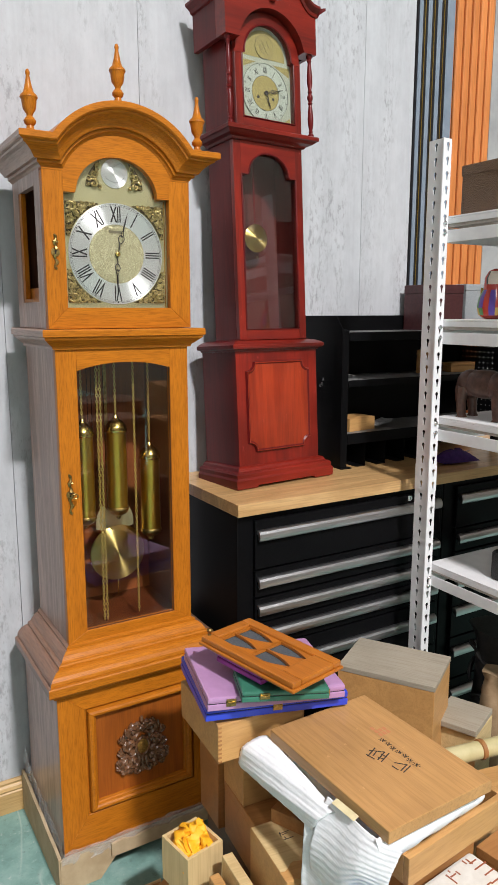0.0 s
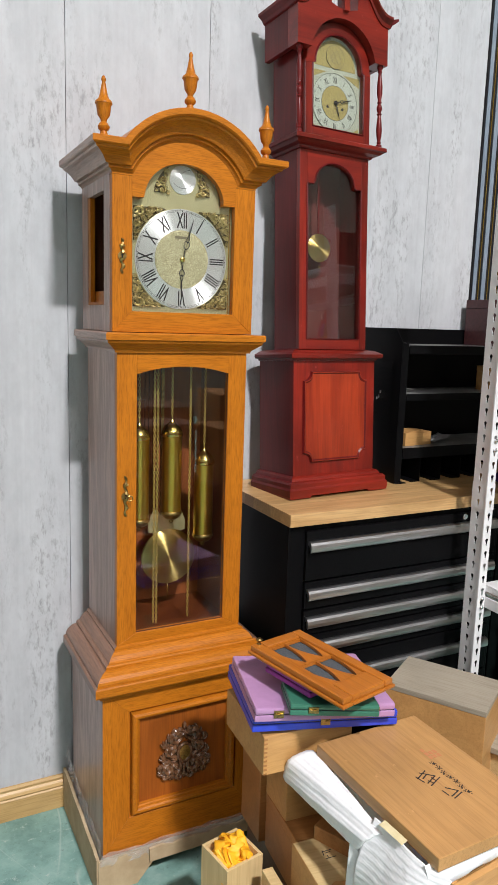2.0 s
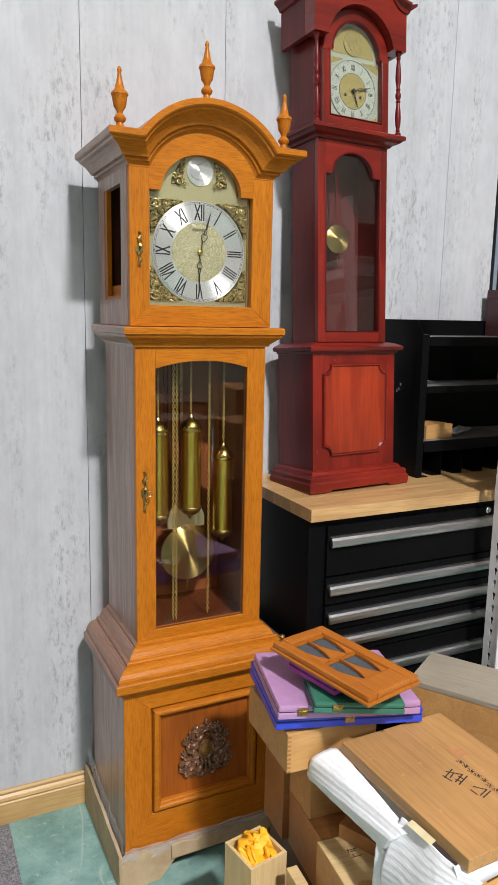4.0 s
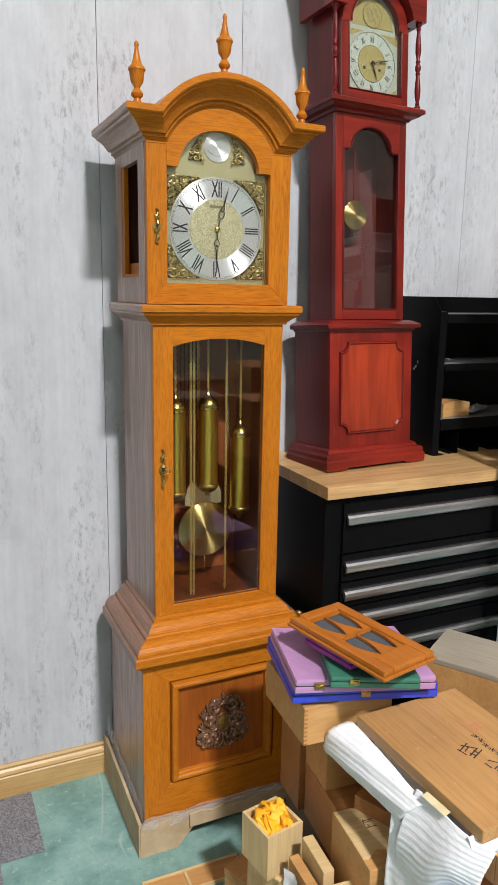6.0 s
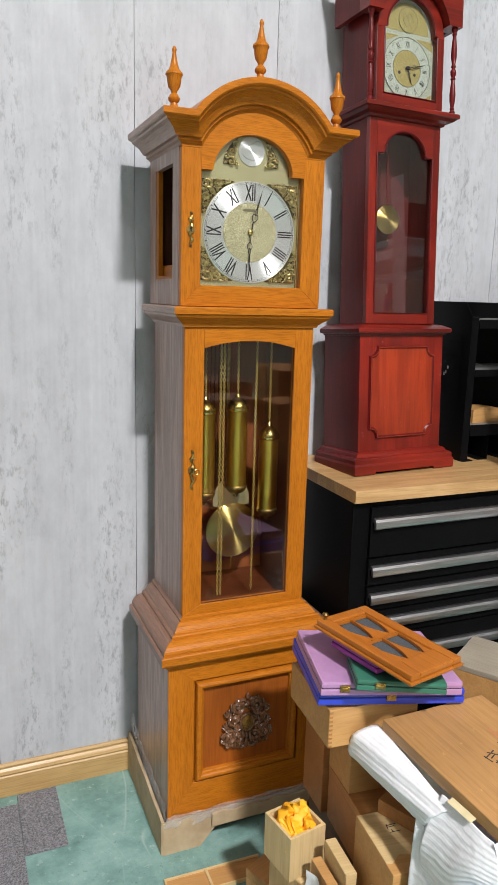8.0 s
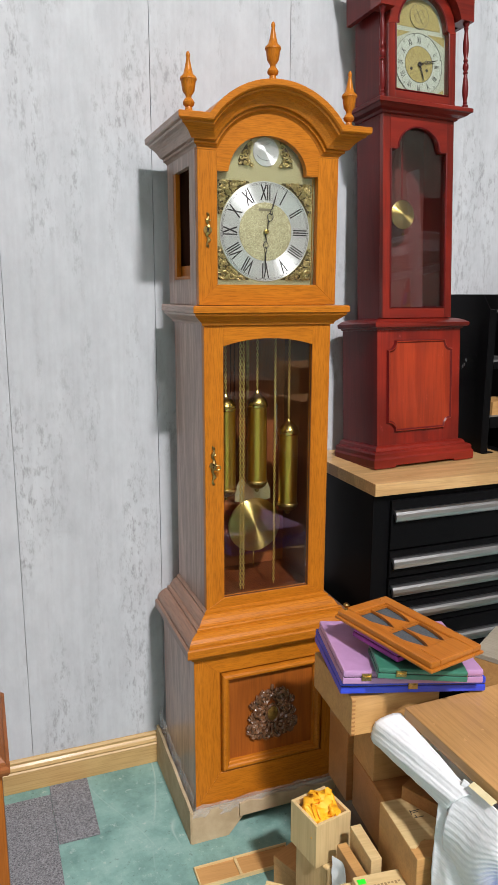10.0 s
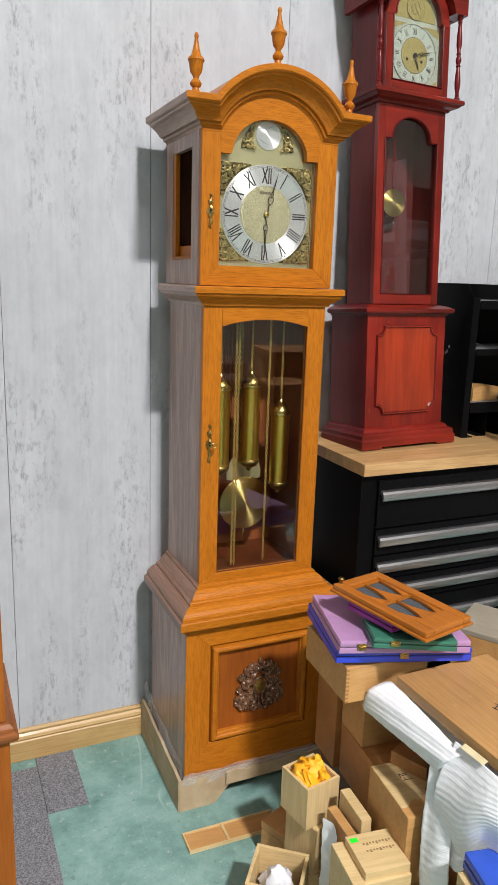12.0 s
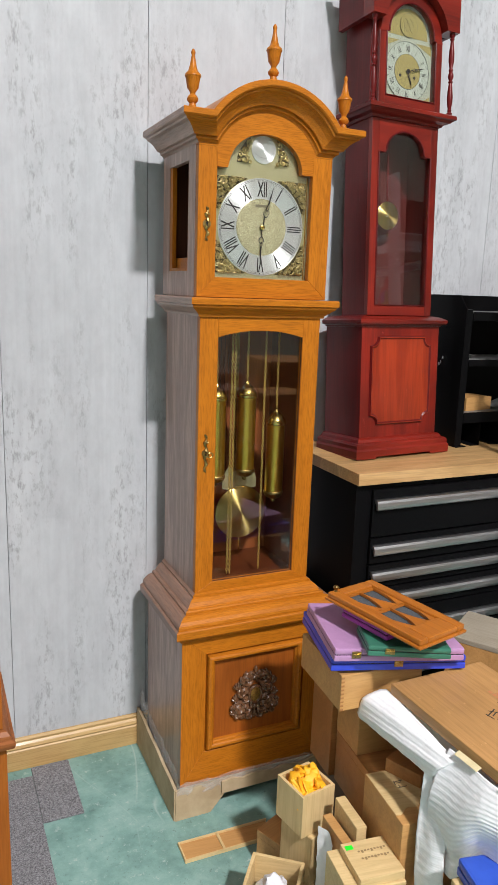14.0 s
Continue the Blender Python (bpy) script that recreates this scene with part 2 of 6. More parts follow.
def floor_mat():
    """Sea-green floor paint: cloudy wear, pale scuffs, thin scratches, grit."""
    m = mat("worn_green_paint", (0.15, 0.3, 0.26), 0.5, 0, 0, 0.3)
    a = node(m, "ShaderNodeTexNoise", Scale=7.0, Detail=10.0, Roughness=0.72)
    wire(m, coords(m, (1, 1, 1), vary=False), 0, a, "Vector")
    tone = ramp(m, a, "Fac", [(0.32, (0.125, 0.235, 0.205)), (0.50, (0.205, 0.35, 0.31)), (0.68, (0.30, 0.45, 0.405))])
    b = node(m, "ShaderNodeTexNoise", Scale=38.0, Detail=9.0, Roughness=0.78)
    wire(m, coords(m, (1, 1, 1), vary=False), 0, b, "Vector")
    sp = ramp(m, b, "Fac", [(0.57, (0, 0, 0)), (0.65, (0.8, 0.8, 0.8))])
    worn = mix(m, (sp, "Color"), (tone, "Color"), (0.42, 0.50, 0.465))
    dk = ramp(m, b, "Fac", [(0.35, (0.75, 0.75, 0.75)), (0.42, (0, 0, 0))])
    worn = mix(m, (dk, "Color"), (worn, 2), (0.10, 0.155, 0.14))
    for turn, scale, thr in ((24, 3.4, 0.50), (-57, 2.6, 0.54), (80, 4.2, 0.56)):
        w = node(m, "ShaderNodeTexNoise", Scale=3.0, Detail=2.0, Distortion=0.6)
        wire(m, coords(m, (1, 0.4, 1), (0, 0, turn), vary=False), 0, w, "Vector")
        c = node(m, "ShaderNodeTexVoronoi", Scale=scale)
        c.feature = "DISTANCE_TO_EDGE"
        bent = mix(m, 0.14, (m.node_tree.nodes[w.name].inputs[0].links[0].from_node, 0), (w, "Color"))
        wire(m, bent, 2, c, "Vector")
        sc = ramp(m, c, "Distance", [(0.0, (0.75, 0.75, 0.75)), (0.007, (0, 0, 0))])
        lr = ramp(m, w, "Fac", [(thr, (0, 0, 0)), (thr + 0.08, (0.7, 0.7, 0.7))])
        sl = mix(m, 1.0, (sc, "Color"), (lr, "Color"), "MULTIPLY")
        worn = mix(m, (sl, 2), (worn, 2), (0.46, 0.54, 0.50))
    base_of(m, worn, 2)
    bump(m, b, "Fac", 0.12, 0.0015)
    return m


floor_paint = floor_mat()
carpet = speckled("grey_carpet", (0.09, 0.088, 0.094), (0.36, 0.355, 0.37), 240, 0.95, 0, 1.0, 0, 0.004)
skirting = wood("yellow_pine_skirting", (0.46, 0.29, 0.105), (0.60, 0.40, 0.17), "x", 0.45, 0.1, 0.6, 0.05)
plaster = speckled("grey_plaster", (0.30, 0.31, 0.31), (0.42, 0.43, 0.42), 6, 0.85)
ceiling_grey = speckled("ceiling_paint", (0.30, 0.30, 0.29), (0.36, 0.36, 0.35), 8, 0.9)
room_wall = speckled("brown_room_paint", (0.10, 0.085, 0.07), (0.16, 0.135, 0.11), 4, 0.9)
grey_wall = speckled("grey_room_paint", (0.24, 0.235, 0.23), (0.30, 0.295, 0.29), 4, 0.9)
black_steel = speckled("black_powder_coat", (0.003, 0.003, 0.0035), (0.006, 0.006, 0.0065), 240, 0.34, 0, 0.06)
black_steel.node_tree.nodes["Principled BSDF"].inputs["Specular IOR Level"].default_value = 0.09
alu = speckled("brushed_aluminium", (0.62, 0.62, 0.63), (0.70, 0.70, 0.71), 5, 0.32, 1.0, 0.0)
white_steel = speckled("white_enamelled_steel", (0.74, 0.74, 0.75), (0.82, 0.82, 0.82), 20, 0.35, 0, 0.04)
bench_top = wood("beech_worktop", (0.40, 0.225, 0.085), (0.66, 0.42, 0.19), "x", 0.35, 0.15, 0.8, 0.06, 1.0, 0.6, (0.84, 1.06))
paulownia = wood("pale_paulownia", (0.46, 0.31, 0.13), (0.70, 0.53, 0.27), "x", 0.55, 0.0, 1.2, 0.15, 0.8, 0.34, (0.88, 1.05), 0, 4, 0.88)
paulownia_v = wood("pale_paulownia_upright", (0.46, 0.31, 0.13), (0.70, 0.53, 0.27), "z", 0.55, 0.0, 1.0, 0.15, 0.8, 0.26, (0.88, 1.05), 0, 0, 0.88)
cedar = wood("tan_cedar", (0.36, 0.180, 0.058), (0.56, 0.312, 0.113), "x", 0.5, 0.05, 1.0, 0.12, 0.8, 0.35, (0.86, 1.08), 0, 5, 0.86)
cedar_lid = wood("tan_cedar_lid", (0.36, 0.185, 0.065), (0.51, 0.280, 0.103), "y", 0.45, 0.05, 0.5, 0.1, 0.6, 0.22, (0.74, 1.14), 0.25)
cedar_b = wood("brown_cedar", (0.26, 0.108, 0.032), (0.41, 0.190, 0.062), "x", 0.45, 0.05, 0.9, 0.12, 0.8, 0.4, (0.84, 1.1), 0, 5, 0.86)
greywood = wood("weathered_grey_wood", (0.25, 0.22, 0.175), (0.36, 0.32, 0.25), "y", 0.7, 0.0, 0.8, 0.2, 1.0, 0.2)
dusk = wood("dark_brown_wood", (0.06, 0.026, 0.013), (0.12, 0.052, 0.024), "x", 0.5, 0.1)
card = speckled("brown_cardboard", (0.38, 0.275, 0.155), (0.52, 0.40, 0.25), 12, 0.8, 0, 0.1)


# ---- shapes ----
def part(name, bm, material, parent=None, label="", smooth=False):
    bmesh.ops.recalc_face_normals(bm, faces=bm.faces)
    me = bpy.data.meshes.new(name)
    bm.to_mesh(me)
    bm.free()
    me.materials.append(material)
    if smooth:
        me.shade_smooth()
        me.set_sharp_from_angle(angle=radians(38))
    ob = new(name, me)
    ob.parent = parent
    if label:
        tagged(ob, label)
    return ob


def thing(name, m, label, category, group="", kind=""):
    ob = new(name)
    ob.matrix_world = m
    return tagged(ob, label, category, group, kind)


def box(bm, x0, x1, y0, y1, z0, z1, bevel=0.0, m=None):
    r = bmesh.ops.create_cube(bm, size=1.0)
    vs = r["verts"]
    for v in vs:
        v.co = Vector(((x0 + x1) / 2 + v.co.x * (x1 - x0), (y0 + y1) / 2 + v.co.y * (y1 - y0), (z0 + z1) / 2 + v.co.z * (z1 - z0)))
        if m:
            v.co = m @ v.co
    if bevel:
        es = list({e for v in vs for e in v.link_edges})
        bmesh.ops.bevel(bm, geom=es, offset=bevel, segments=2, profile=0.6, affect="EDGES", clamp_overlap=True)
    return bm


def B(x0, x1, y0, y1, z0, z1, bevel=0.0015):
    return box(bmesh.new(), x0, x1, y0, y1, z0, z1, bevel)


def strip(bm, low, high, y0, y1):
    """A slab between two curves of (x, z) with as many points each, from depth y0 to y1."""
    rows = [[bm.verts.new((x, y, z)) for x, z in c] for y in (y0, y1) for c in (low, high)]
    a, b, c, d = rows
    n = len(low)
    for i in range(n - 1):
        bm.faces.new((a[i], a[i + 1], b[i + 1], b[i]))
        bm.faces.new((c[i], d[i], d[i + 1], c[i + 1]))
        bm.faces.new((a[i], c[i], c[i + 1], a[i + 1]))
        bm.faces.new((b[i], b[i + 1], d[i + 1], d[i]))
    bm.faces.new((a[0], b[0], d[0], c[0]))
    bm.faces.new((a[-1], c[-1], d[-1], b[-1]))
    return bm


def prism(bm, pts, y0, y1):
    """A slab with one outline of (x, z)."""
    a = [bm.verts.new((x, y0, z)) for x, z in pts]
    b = [bm.verts.new((x, y1, z)) for x, z in pts]
    bm.faces.new(a), bm.faces.new(b[::-1])
    for i in range(len(pts)):
        j = (i + 1) % len(pts)
        bm.faces.new((a[i], b[i], b[j], a[j]))
    return bm


def mitred(pts, y0, y1):
    """A board of a frame with mitred ends and slightly eased edges."""
    bm = prism(bmesh.new(), pts, y0, y1)
    bmesh.ops.recalc_face_normals(bm, faces=bm.faces)
    bmesh.ops.bevel(bm, geom=list(bm.edges), offset=0.0009, segments=1, affect="EDGES")
    return bm


def ring3(bm, x0, x1, yf, yb, profile):
    """A moulding round the front and both sides of a case. profile: (outward, height) from bottom to top."""
    rows = [[bm.verts.new(p) for p in ((x0 - o, yb, z), (x0 - o, yf - o, z), (x1 + o, yf - o, z), (x1 + o, yb, z))] for o, z in profile]
    for r, s in zip(rows, rows[1:]):
        for i in range(3):
            bm.faces.new((r[i], r[i + 1], s[i + 1], s[i]))
    bm.faces.new(rows[0])
    bm.faces.new(rows[-1][::-1])
    bm.faces.new([r[0] for r in rows] + [r[3] for r in rows[::-1]])
    return bm


def lathe(bm, profile, n=20, m=None):
    """profile: (radius, height) from bottom to top, round z."""
    rows = []
    for r, z in profile:
        rows.append([bm.verts.new((r * math.cos(2 * math.pi * i / n), r * math.sin(2 * math.pi * i / n), z)) for i in range(n)])
    for a, b in zip(rows, rows[1:]):
        for i in range(n):
            bm.faces.new((a[i], a[(i + 1) % n], b[(i + 1) % n], b[i]))
    bm.faces.new(rows[0][::-1])
    bm.faces.new(rows[-1])
    if m:
        for row in rows:
            for v in row:
                v.co = m @ v.co
    return bm


def tube(bm, pts, r, n=6, closed=False):
    """A round rod along points; r: one radius or one for each point."""
    pts = [Vector(p) for p in pts]
    rr = r if isinstance(r, (list, tuple)) else [r] * len(pts)
    rows = []
    k = len(pts)
    up = Vector((0.31, 0.77, 0.55)).normalized()
    for i, p in enumerate(pts):
        d = (pts[(i + 1) % k if closed else min(i + 1, k - 1)] - pts[(i - 1) % k if closed else max(i - 1, 0)]).normalized()
        a = d.cross(up).normalized()
        b = d.cross(a)
        rows.append([bm.verts.new(p + rr[i] * (a * math.cos(2 * math.pi * j / n) + b * math.sin(2 * math.pi * j / n))) for j in range(n)])
    pairs = list(zip(rows, rows[1:])) + ([(rows[-1], rows[0])] if closed else [])
    for a, b in pairs:
        for j in range(n):
            bm.faces.new((a[j], a[(j + 1) % n], b[(j + 1) % n], b[j]))
    if not closed:
        bm.faces.new(rows[0][::-1])
        bm.faces.new(rows[-1])
    return bm


def disc(bm, x, z, r, y0, y1, n=48):
    """A round plate that faces -y."""
    return lathe(bm, [(r, 0), (r, y1 - y0)], n, Matrix.Translation((x, y1, z)) @ pose(0, 0, 0, 90))


def arc(x, z, rx, rz, a0, a1, n):
    return [(x + rx * math.cos(radians(a0 + (a1 - a0) * i / n)), z + rz * math.sin(radians(a0 + (a1 - a0) * i / n))) for i in range(n + 1)]


def words(text, size, material, parent, m, name="lettering", stretch=1.0, extrude=0.0003, bold=0.0):
    cu = bpy.data.curves.new("letters", "FONT")
    cu.body, cu.size, cu.align_x, cu.align_y, cu.extrude = text, size, "CENTER", "CENTER", extrude
    cu.resolution_u, cu.offset = 2, bold
    ob = bpy.data.objects.new("letters", cu)
    me = bpy.data.meshes.new_from_object(ob)
    bpy.data.objects.remove(ob)
    bpy.data.curves.remove(cu)
    me.name = name
    me.materials.append(material)
    o = new(name, me)
    o.parent = parent
    o.matrix_basis = m @ Matrix.Diagonal((stretch, 1, 1, 1))
    return o


# ---- the room ----
WALL_Y = 2.15
X0, X1, Y0 = -2.8, 4.4, -10.5
floor = tagged(part("floor", B(X0, X1, Y0, WALL_Y + 0.1, -0.12, 0.0, 0), floor_paint), "worn sea-green painted concrete floor with scuffs", "floor", kind="structure")
tagged(part("ceiling", B(X0, X1, Y0, WALL_Y + 0.1, CEIL, CEIL + 0.12, 0), ceiling_grey), "plain grey painted ceiling", "ceiling", kind="structure")
wall_n = tagged(part("wall_north", B(X0, X1, WALL_Y + 0.008, WALL_Y + 0.12, 0, CEIL, 0), plaster), "wall clad in grey-white streaked panels", "wall", kind="structure")
tagged(part("wall_south", B(X0, X1, Y0 - 0.12, Y0, 0, CEIL, 0), room_wall), "plain brownish painted wall", "wall", kind="structure")
tagged(part("wall_west", B(X0 - 0.12, X0, Y0, WALL_Y + 0.1, 0, CEIL, 0), grey_wall), "plain grey painted wall", "wall", kind="structure")
tagged(part("wall_east", B(X1, X1 + 0.12, Y0, WALL_Y + 0.1, 0, CEIL, 0), room_wall), "plain brownish painted wall", "wall", kind="structure")
px = 0.236 - 0.4 * 7
while px < 2.04:
    x1 = min(px + 0.3988, 2.052)
    part("wall_panel", B(max(px, X0), x1, WALL_Y, WALL_Y + 0.0075, 0.0, CEIL, 0.0008), wall_panel, wall_n)
    px += 0.4
for lx, ly, lw, ld, watts in LAMPS:
    cl = thing("ceiling_light", pose(lx, ly, CEIL), "flat white LED panel assumed on the ceiling, out of view", "ceiling light", "ceiling lights")
    bm = bmesh.new()
    for a in (-1, 1):
        box(bm, -lw / 2 - 0.02, lw / 2 + 0.02, a * ld / 2 - 0.01, a * ld / 2 + 0.01, -0.04, 0)
        box(bm, a * lw / 2 - 0.01, a * lw / 2 + 0.01, -ld / 2 + 0.011, ld / 2 - 0.011, -0.04, 0)
    part("frame", bm, white_steel, cl)
    glow = mat("light_diffuser", (0.9, 0.9, 0.9), 0.6)
    glow.node_tree.nodes["Principled BSDF"].inputs["Emission Color"].default_value = (1, 0.98, 0.95, 1)
    glow.node_tree.nodes["Principled BSDF"].inputs["Emission Strength"].default_value = 6.0
    part("diffuser", B(-lw / 2, lw / 2, -ld / 2, ld / 2, -0.028, -0.02, 0), glow, cl)

# skirting board along the panelled wall
bm = bmesh.new()
prof = [(0, 0), (0.014, 0), (0.014, 0.062), (0.011, 0.066), (0.014, 0.072), (0.011, 0.080), (0.006, 0.086), (0.008, 0.094), (0.004, 0.101), (0, 0.101)]
rows = [[bm.verts.new((x, WALL_Y - 0.0005 - o, z + 0.001)) for o, z in prof] for x in (X0, 2.05)]
for i in range(len(prof) - 1):
    bm.faces.new((rows[0][i], rows[0][i + 1], rows[1][i + 1], rows[1][i]))
bm.faces.new(rows[0]), bm.faces.new(rows[1][::-1])
tagged(part("baseboard", bm, skirting), "yellow-beige moulded wooden skirting board", "baseboard", kind="structure")

# blue-grey strips with black and brass lines, orange fluted panel, bare grey wall
blue_grey = speckled("blue_grey_laminate", (0.19, 0.24, 0.30), (0.25, 0.30, 0.36), 14, 0.4)
orange = wood("orange_laminate", (0.62, 0.20, 0.05), (0.74, 0.27, 0.08), "z", 0.45, 0.1, 0.4, 0.03)
strip_panel = tagged(part("striped_panel", B(2.058, 2.232, WALL_Y, WALL_Y + 0.0075, 0, CEIL, 0), ink), "blue-grey upright strips with black and brass lines", "wall panel", kind="structure")
for a, b in ((2.064, 2.080), (2.104, 2.122), (2.148, 2.166), (2.194, 2.230)):
    part("strip", B(a, b, WALL_Y - 0.004, WALL_Y - 0.0002, 0, CEIL - 0.001, 0.001), blue_grey, strip_panel)
for a in (2.090, 2.133, 2.178):
    part("brass_line", B(a, a + 0.004, WALL_Y - 0.003, WALL_Y - 0.0002, 0, CEIL - 0.001, 0.0006), brass, strip_panel)
flute = tagged(part("fluted_panel", B(2.234, 2.43, WALL_Y + 0.001, WALL_Y + 0.0075, 0, CEIL, 0), orange), "orange fluted wall cladding", "wall panel", kind="structure")
for i in range(5):
    a = 2.235 + i * 0.039
    part("rib", B(a, a + 0.031, WALL_Y - 0.012, WALL_Y + 0.0008, 0, CEIL - 0.001, 0.005), orange, flute)
tagged(part("end_wall_plaster", B(2.433, X1 - 0.001, WALL_Y - 0.002, WALL_Y + 0.0075, 0, CEIL - 0.001, 0), plaster), "bare grey plaster with pits", "wall", kind="structure")

# carpet pieces on the painted floor
rug = thing("carpet_piece", pose(0, 0, 0.0005), "grey looped carpet tiles laid on the green floor", "carpet")
part("carpet_tile", B(0.275, 0.385, 1.885, 2.128, 0, 0.0055, 0.001), carpet, rug)
part("carpet_tile", B(-0.6, 0.274, 1.30, 2.090, 0, 0.0055, 0.001), carpet, rug)


# ---- the oak longcase clock ----
def clock_part(name, bm, material, parent, label="", smooth=False, dz=0.0):
    bmesh.ops.translate(bm, vec=(0, 0, -dz), verts=bm.verts)
    return part(name, bm, material, parent, label, smooth)


def roman(k):
    return ["XII", "I", "II", "III", "IIII", "V", "VI", "VII", "VIII", "IX", "X", "XI"][k]


def scroll(bm, x, z, r, turns, start, y, thick, hand=1, n=22):
    """A carved volute in relief."""
    pts = []
    for i in range(n + 1):
        t = i / n
        a = radians(start) + hand * turns * 2 * math.pi * t
        rr = r * (1 - 0.85 * t)
        pts.append((x + rr * math.cos(a), y - 0.004 * math.sin(math.pi * t), z + rr * math.sin(a)))
    tube(bm, pts, [thick * (0.55 + 0.6 * math.sin(math.pi * (0.15 + 0.8 * i / n))) for i in range(n + 1)], 6)
    bmesh.ops.create_icosphere(bm, subdivisions=1, radius=thick * 1.5, matrix=Matrix.Translation(pts[-1]))


def chain(bm, x, y, z0, z1, pitch=0.0078):
    k = int((z1 - z0) / pitch)
    for i in range(k):
        c = Vector((x, y, z0 + (i + 0.5) * pitch))
        a = 0.0026
        flat = i % 2
        pts = []
        for j in range(8):
            t = 2 * math.pi * j / 8
            s = a * math.cos(t)
            pts.append(c + (Vector((s, 0, 0)) if flat else Vector((0, s, 0))) + Vector((0, 0, pitch * 0.68 * math.sin(t))))
        tube(bm, pts, 0.00105, 4, True)


def weight(parent, x, y, z0, z1, r):
    w = part("weight", lathe(bmesh.new(), [(r * 0.97, z0), (r * 0.97, z1)], 32, Matrix.Translation((x, y, 0))), weight_brass, parent, "polished brass cylinder weight", True)
    top_prof = [(r * 1.03, -0.006), (r * 1.07, -0.004), (r * 1.07, 0.001), (r * 1.0, 0.003), (r * 1.0, 0.008), (r * 0.93, 0.0105), (r * 0.84, 0.015), (r * 0.66, 0.021), (r * 0.48, 0.025), (r * 0.34, 0.028), (r * 0.24, 0.032), (r * 0.20, 0.036), (r * 0.14, 0.038)]
    low_prof = [(r * 1.03, -0.006), (r * 1.07, -0.004), (r * 1.07, 0.001), (r * 0.99, 0.003), (r * 0.92, 0.008), (r * 0.74, 0.013), (r * 0.45, 0.017), (r * 0.24, 0.019), (r * 0.22, 0.025), (r * 0.10, 0.028)]
    for s, z, prof in ((1, z1, top_prof), (-1, z0, low_prof)):
        part("end_cap", lathe(bmesh.new(), prof, 32, Matrix.Translation((x, y, z)) @ Matrix.Diagonal((1, 1, s, 1))), brass if s > 0 else old_brass, w, "domed brass cap", True)
    part("hook", tube(bmesh.new(), [(x + 0.0028 * math.sin(0.9 * i), y, z1 + 0.036 + 0.0022 * i) for i in range(5)], 0.0010, 6), brass, w, "", True)
    return w


def escutcheon(parent, x, z, y, h, key=False):
    bm = bmesh.new()
    disc(bm, x, z, 0.0100, y - 0.0022, y, 18)
    for s in (-1, 1):
        pts = [(x + 0.0025 * math.sin(i * 1.3) * s, y - 0.0015, z + s * (0.006 + (h / 2 - 0.006) * i / 8)) for i in range(9)]
        tube(bm, pts, [0.0060, 0.0046, 0.0026, 0.0036, 0.0050, 0.0030, 0.0024, 0.0040, 0.0014], 6)
        scroll(bm, x + 0.004, z + s * h * 0.30, 0.0045, 1.0, 90 * s, y - 0.001, 0.0012, s, 10)
    e = part("key_plate", bm, old_brass, parent, "ornate brass keyhole plate", True)
    hole = bmesh.new()
    disc(hole, x, z + 0.002, 0.0026, y - 0.0031, y - 0.0022, 12)
    box(hole, x - 0.0014, x + 0.0014, y - 0.0030, y - 0.0022, z - 0.006, z + 0.001)
    part("keyhole", hole, ink, e)
    if key:
        bm = tube(bmesh.new(), [(x, y, z), (x, y - 0.022, z)], 0.0022, 8)
        pts = [(x + 0.004 + 0.0075 * math.cos(2 * math.pi * i / 14), y - 0.024, z + 0.006 * math.sin(2 * math.pi * i / 14)) for i in range(14)]
        tube(bm, pts, 0.0016, 6, True)
        part("key", bm, old_brass, e, "small brass key in its lock", True)


def hand(parent, name, x, z, length, turn, y):
    """A pierced clock hand that points up before it is turned."""
    bm = bmesh.new()
    disc(bm, 0, 0, 0.006, -0.0006, 0.0006, 16)
    L = length
    tube(bm, [(0, 0, 0), (0.0012, 0, 0.1 * L), (-0.0012, 0, 0.2 * L), (0, 0, 0.26 * L)], 0.0012, 5)
    for s in (-1, 1):
        tube(bm, [(0, 0, 0.24 * L), (s * 0.055 * L, 0, 0.30 * L), (s * 0.075 * L, 0, 0.37 * L), (s * 0.045 * L, 0, 0.43 * L), (0, 0, 0.42 * L)], 0.0010, 5)
        tube(bm, [(0, 0, 0.40 * L), (s * 0.035 * L, 0, 0.47 * L), (s * 0.02 * L, 0, 0.54 * L), (0, 0, 0.57 * L)], 0.0010, 5)
    tube(bm, [(0, 0, 0.55 * L), (0, 0, 0.72 * L), (0, 0, L)], [0.0016, 0.0020, 0.0003], 5)
    bmesh.ops.transform(bm, matrix=Matrix.Translation((x, y, z)) @ pose(0, 0, 0, 0, turn), verts=bm.verts)
    return part(name, bm, ink, parent, "", True)


CX, CF, CB = 0.837, 1.808, 0.100
clock = thing("longcase_clock", pose(CX, CF, CB), "orange-brown oak longcase clock with brass weights, in a cardboard tray", "clock")


def cp(name, bm, material, label="", smooth=False, parent=None):
    return clock_part(name, bm, material, parent or clock, label, smooth, CB)


D = 0.265  # depth of the case
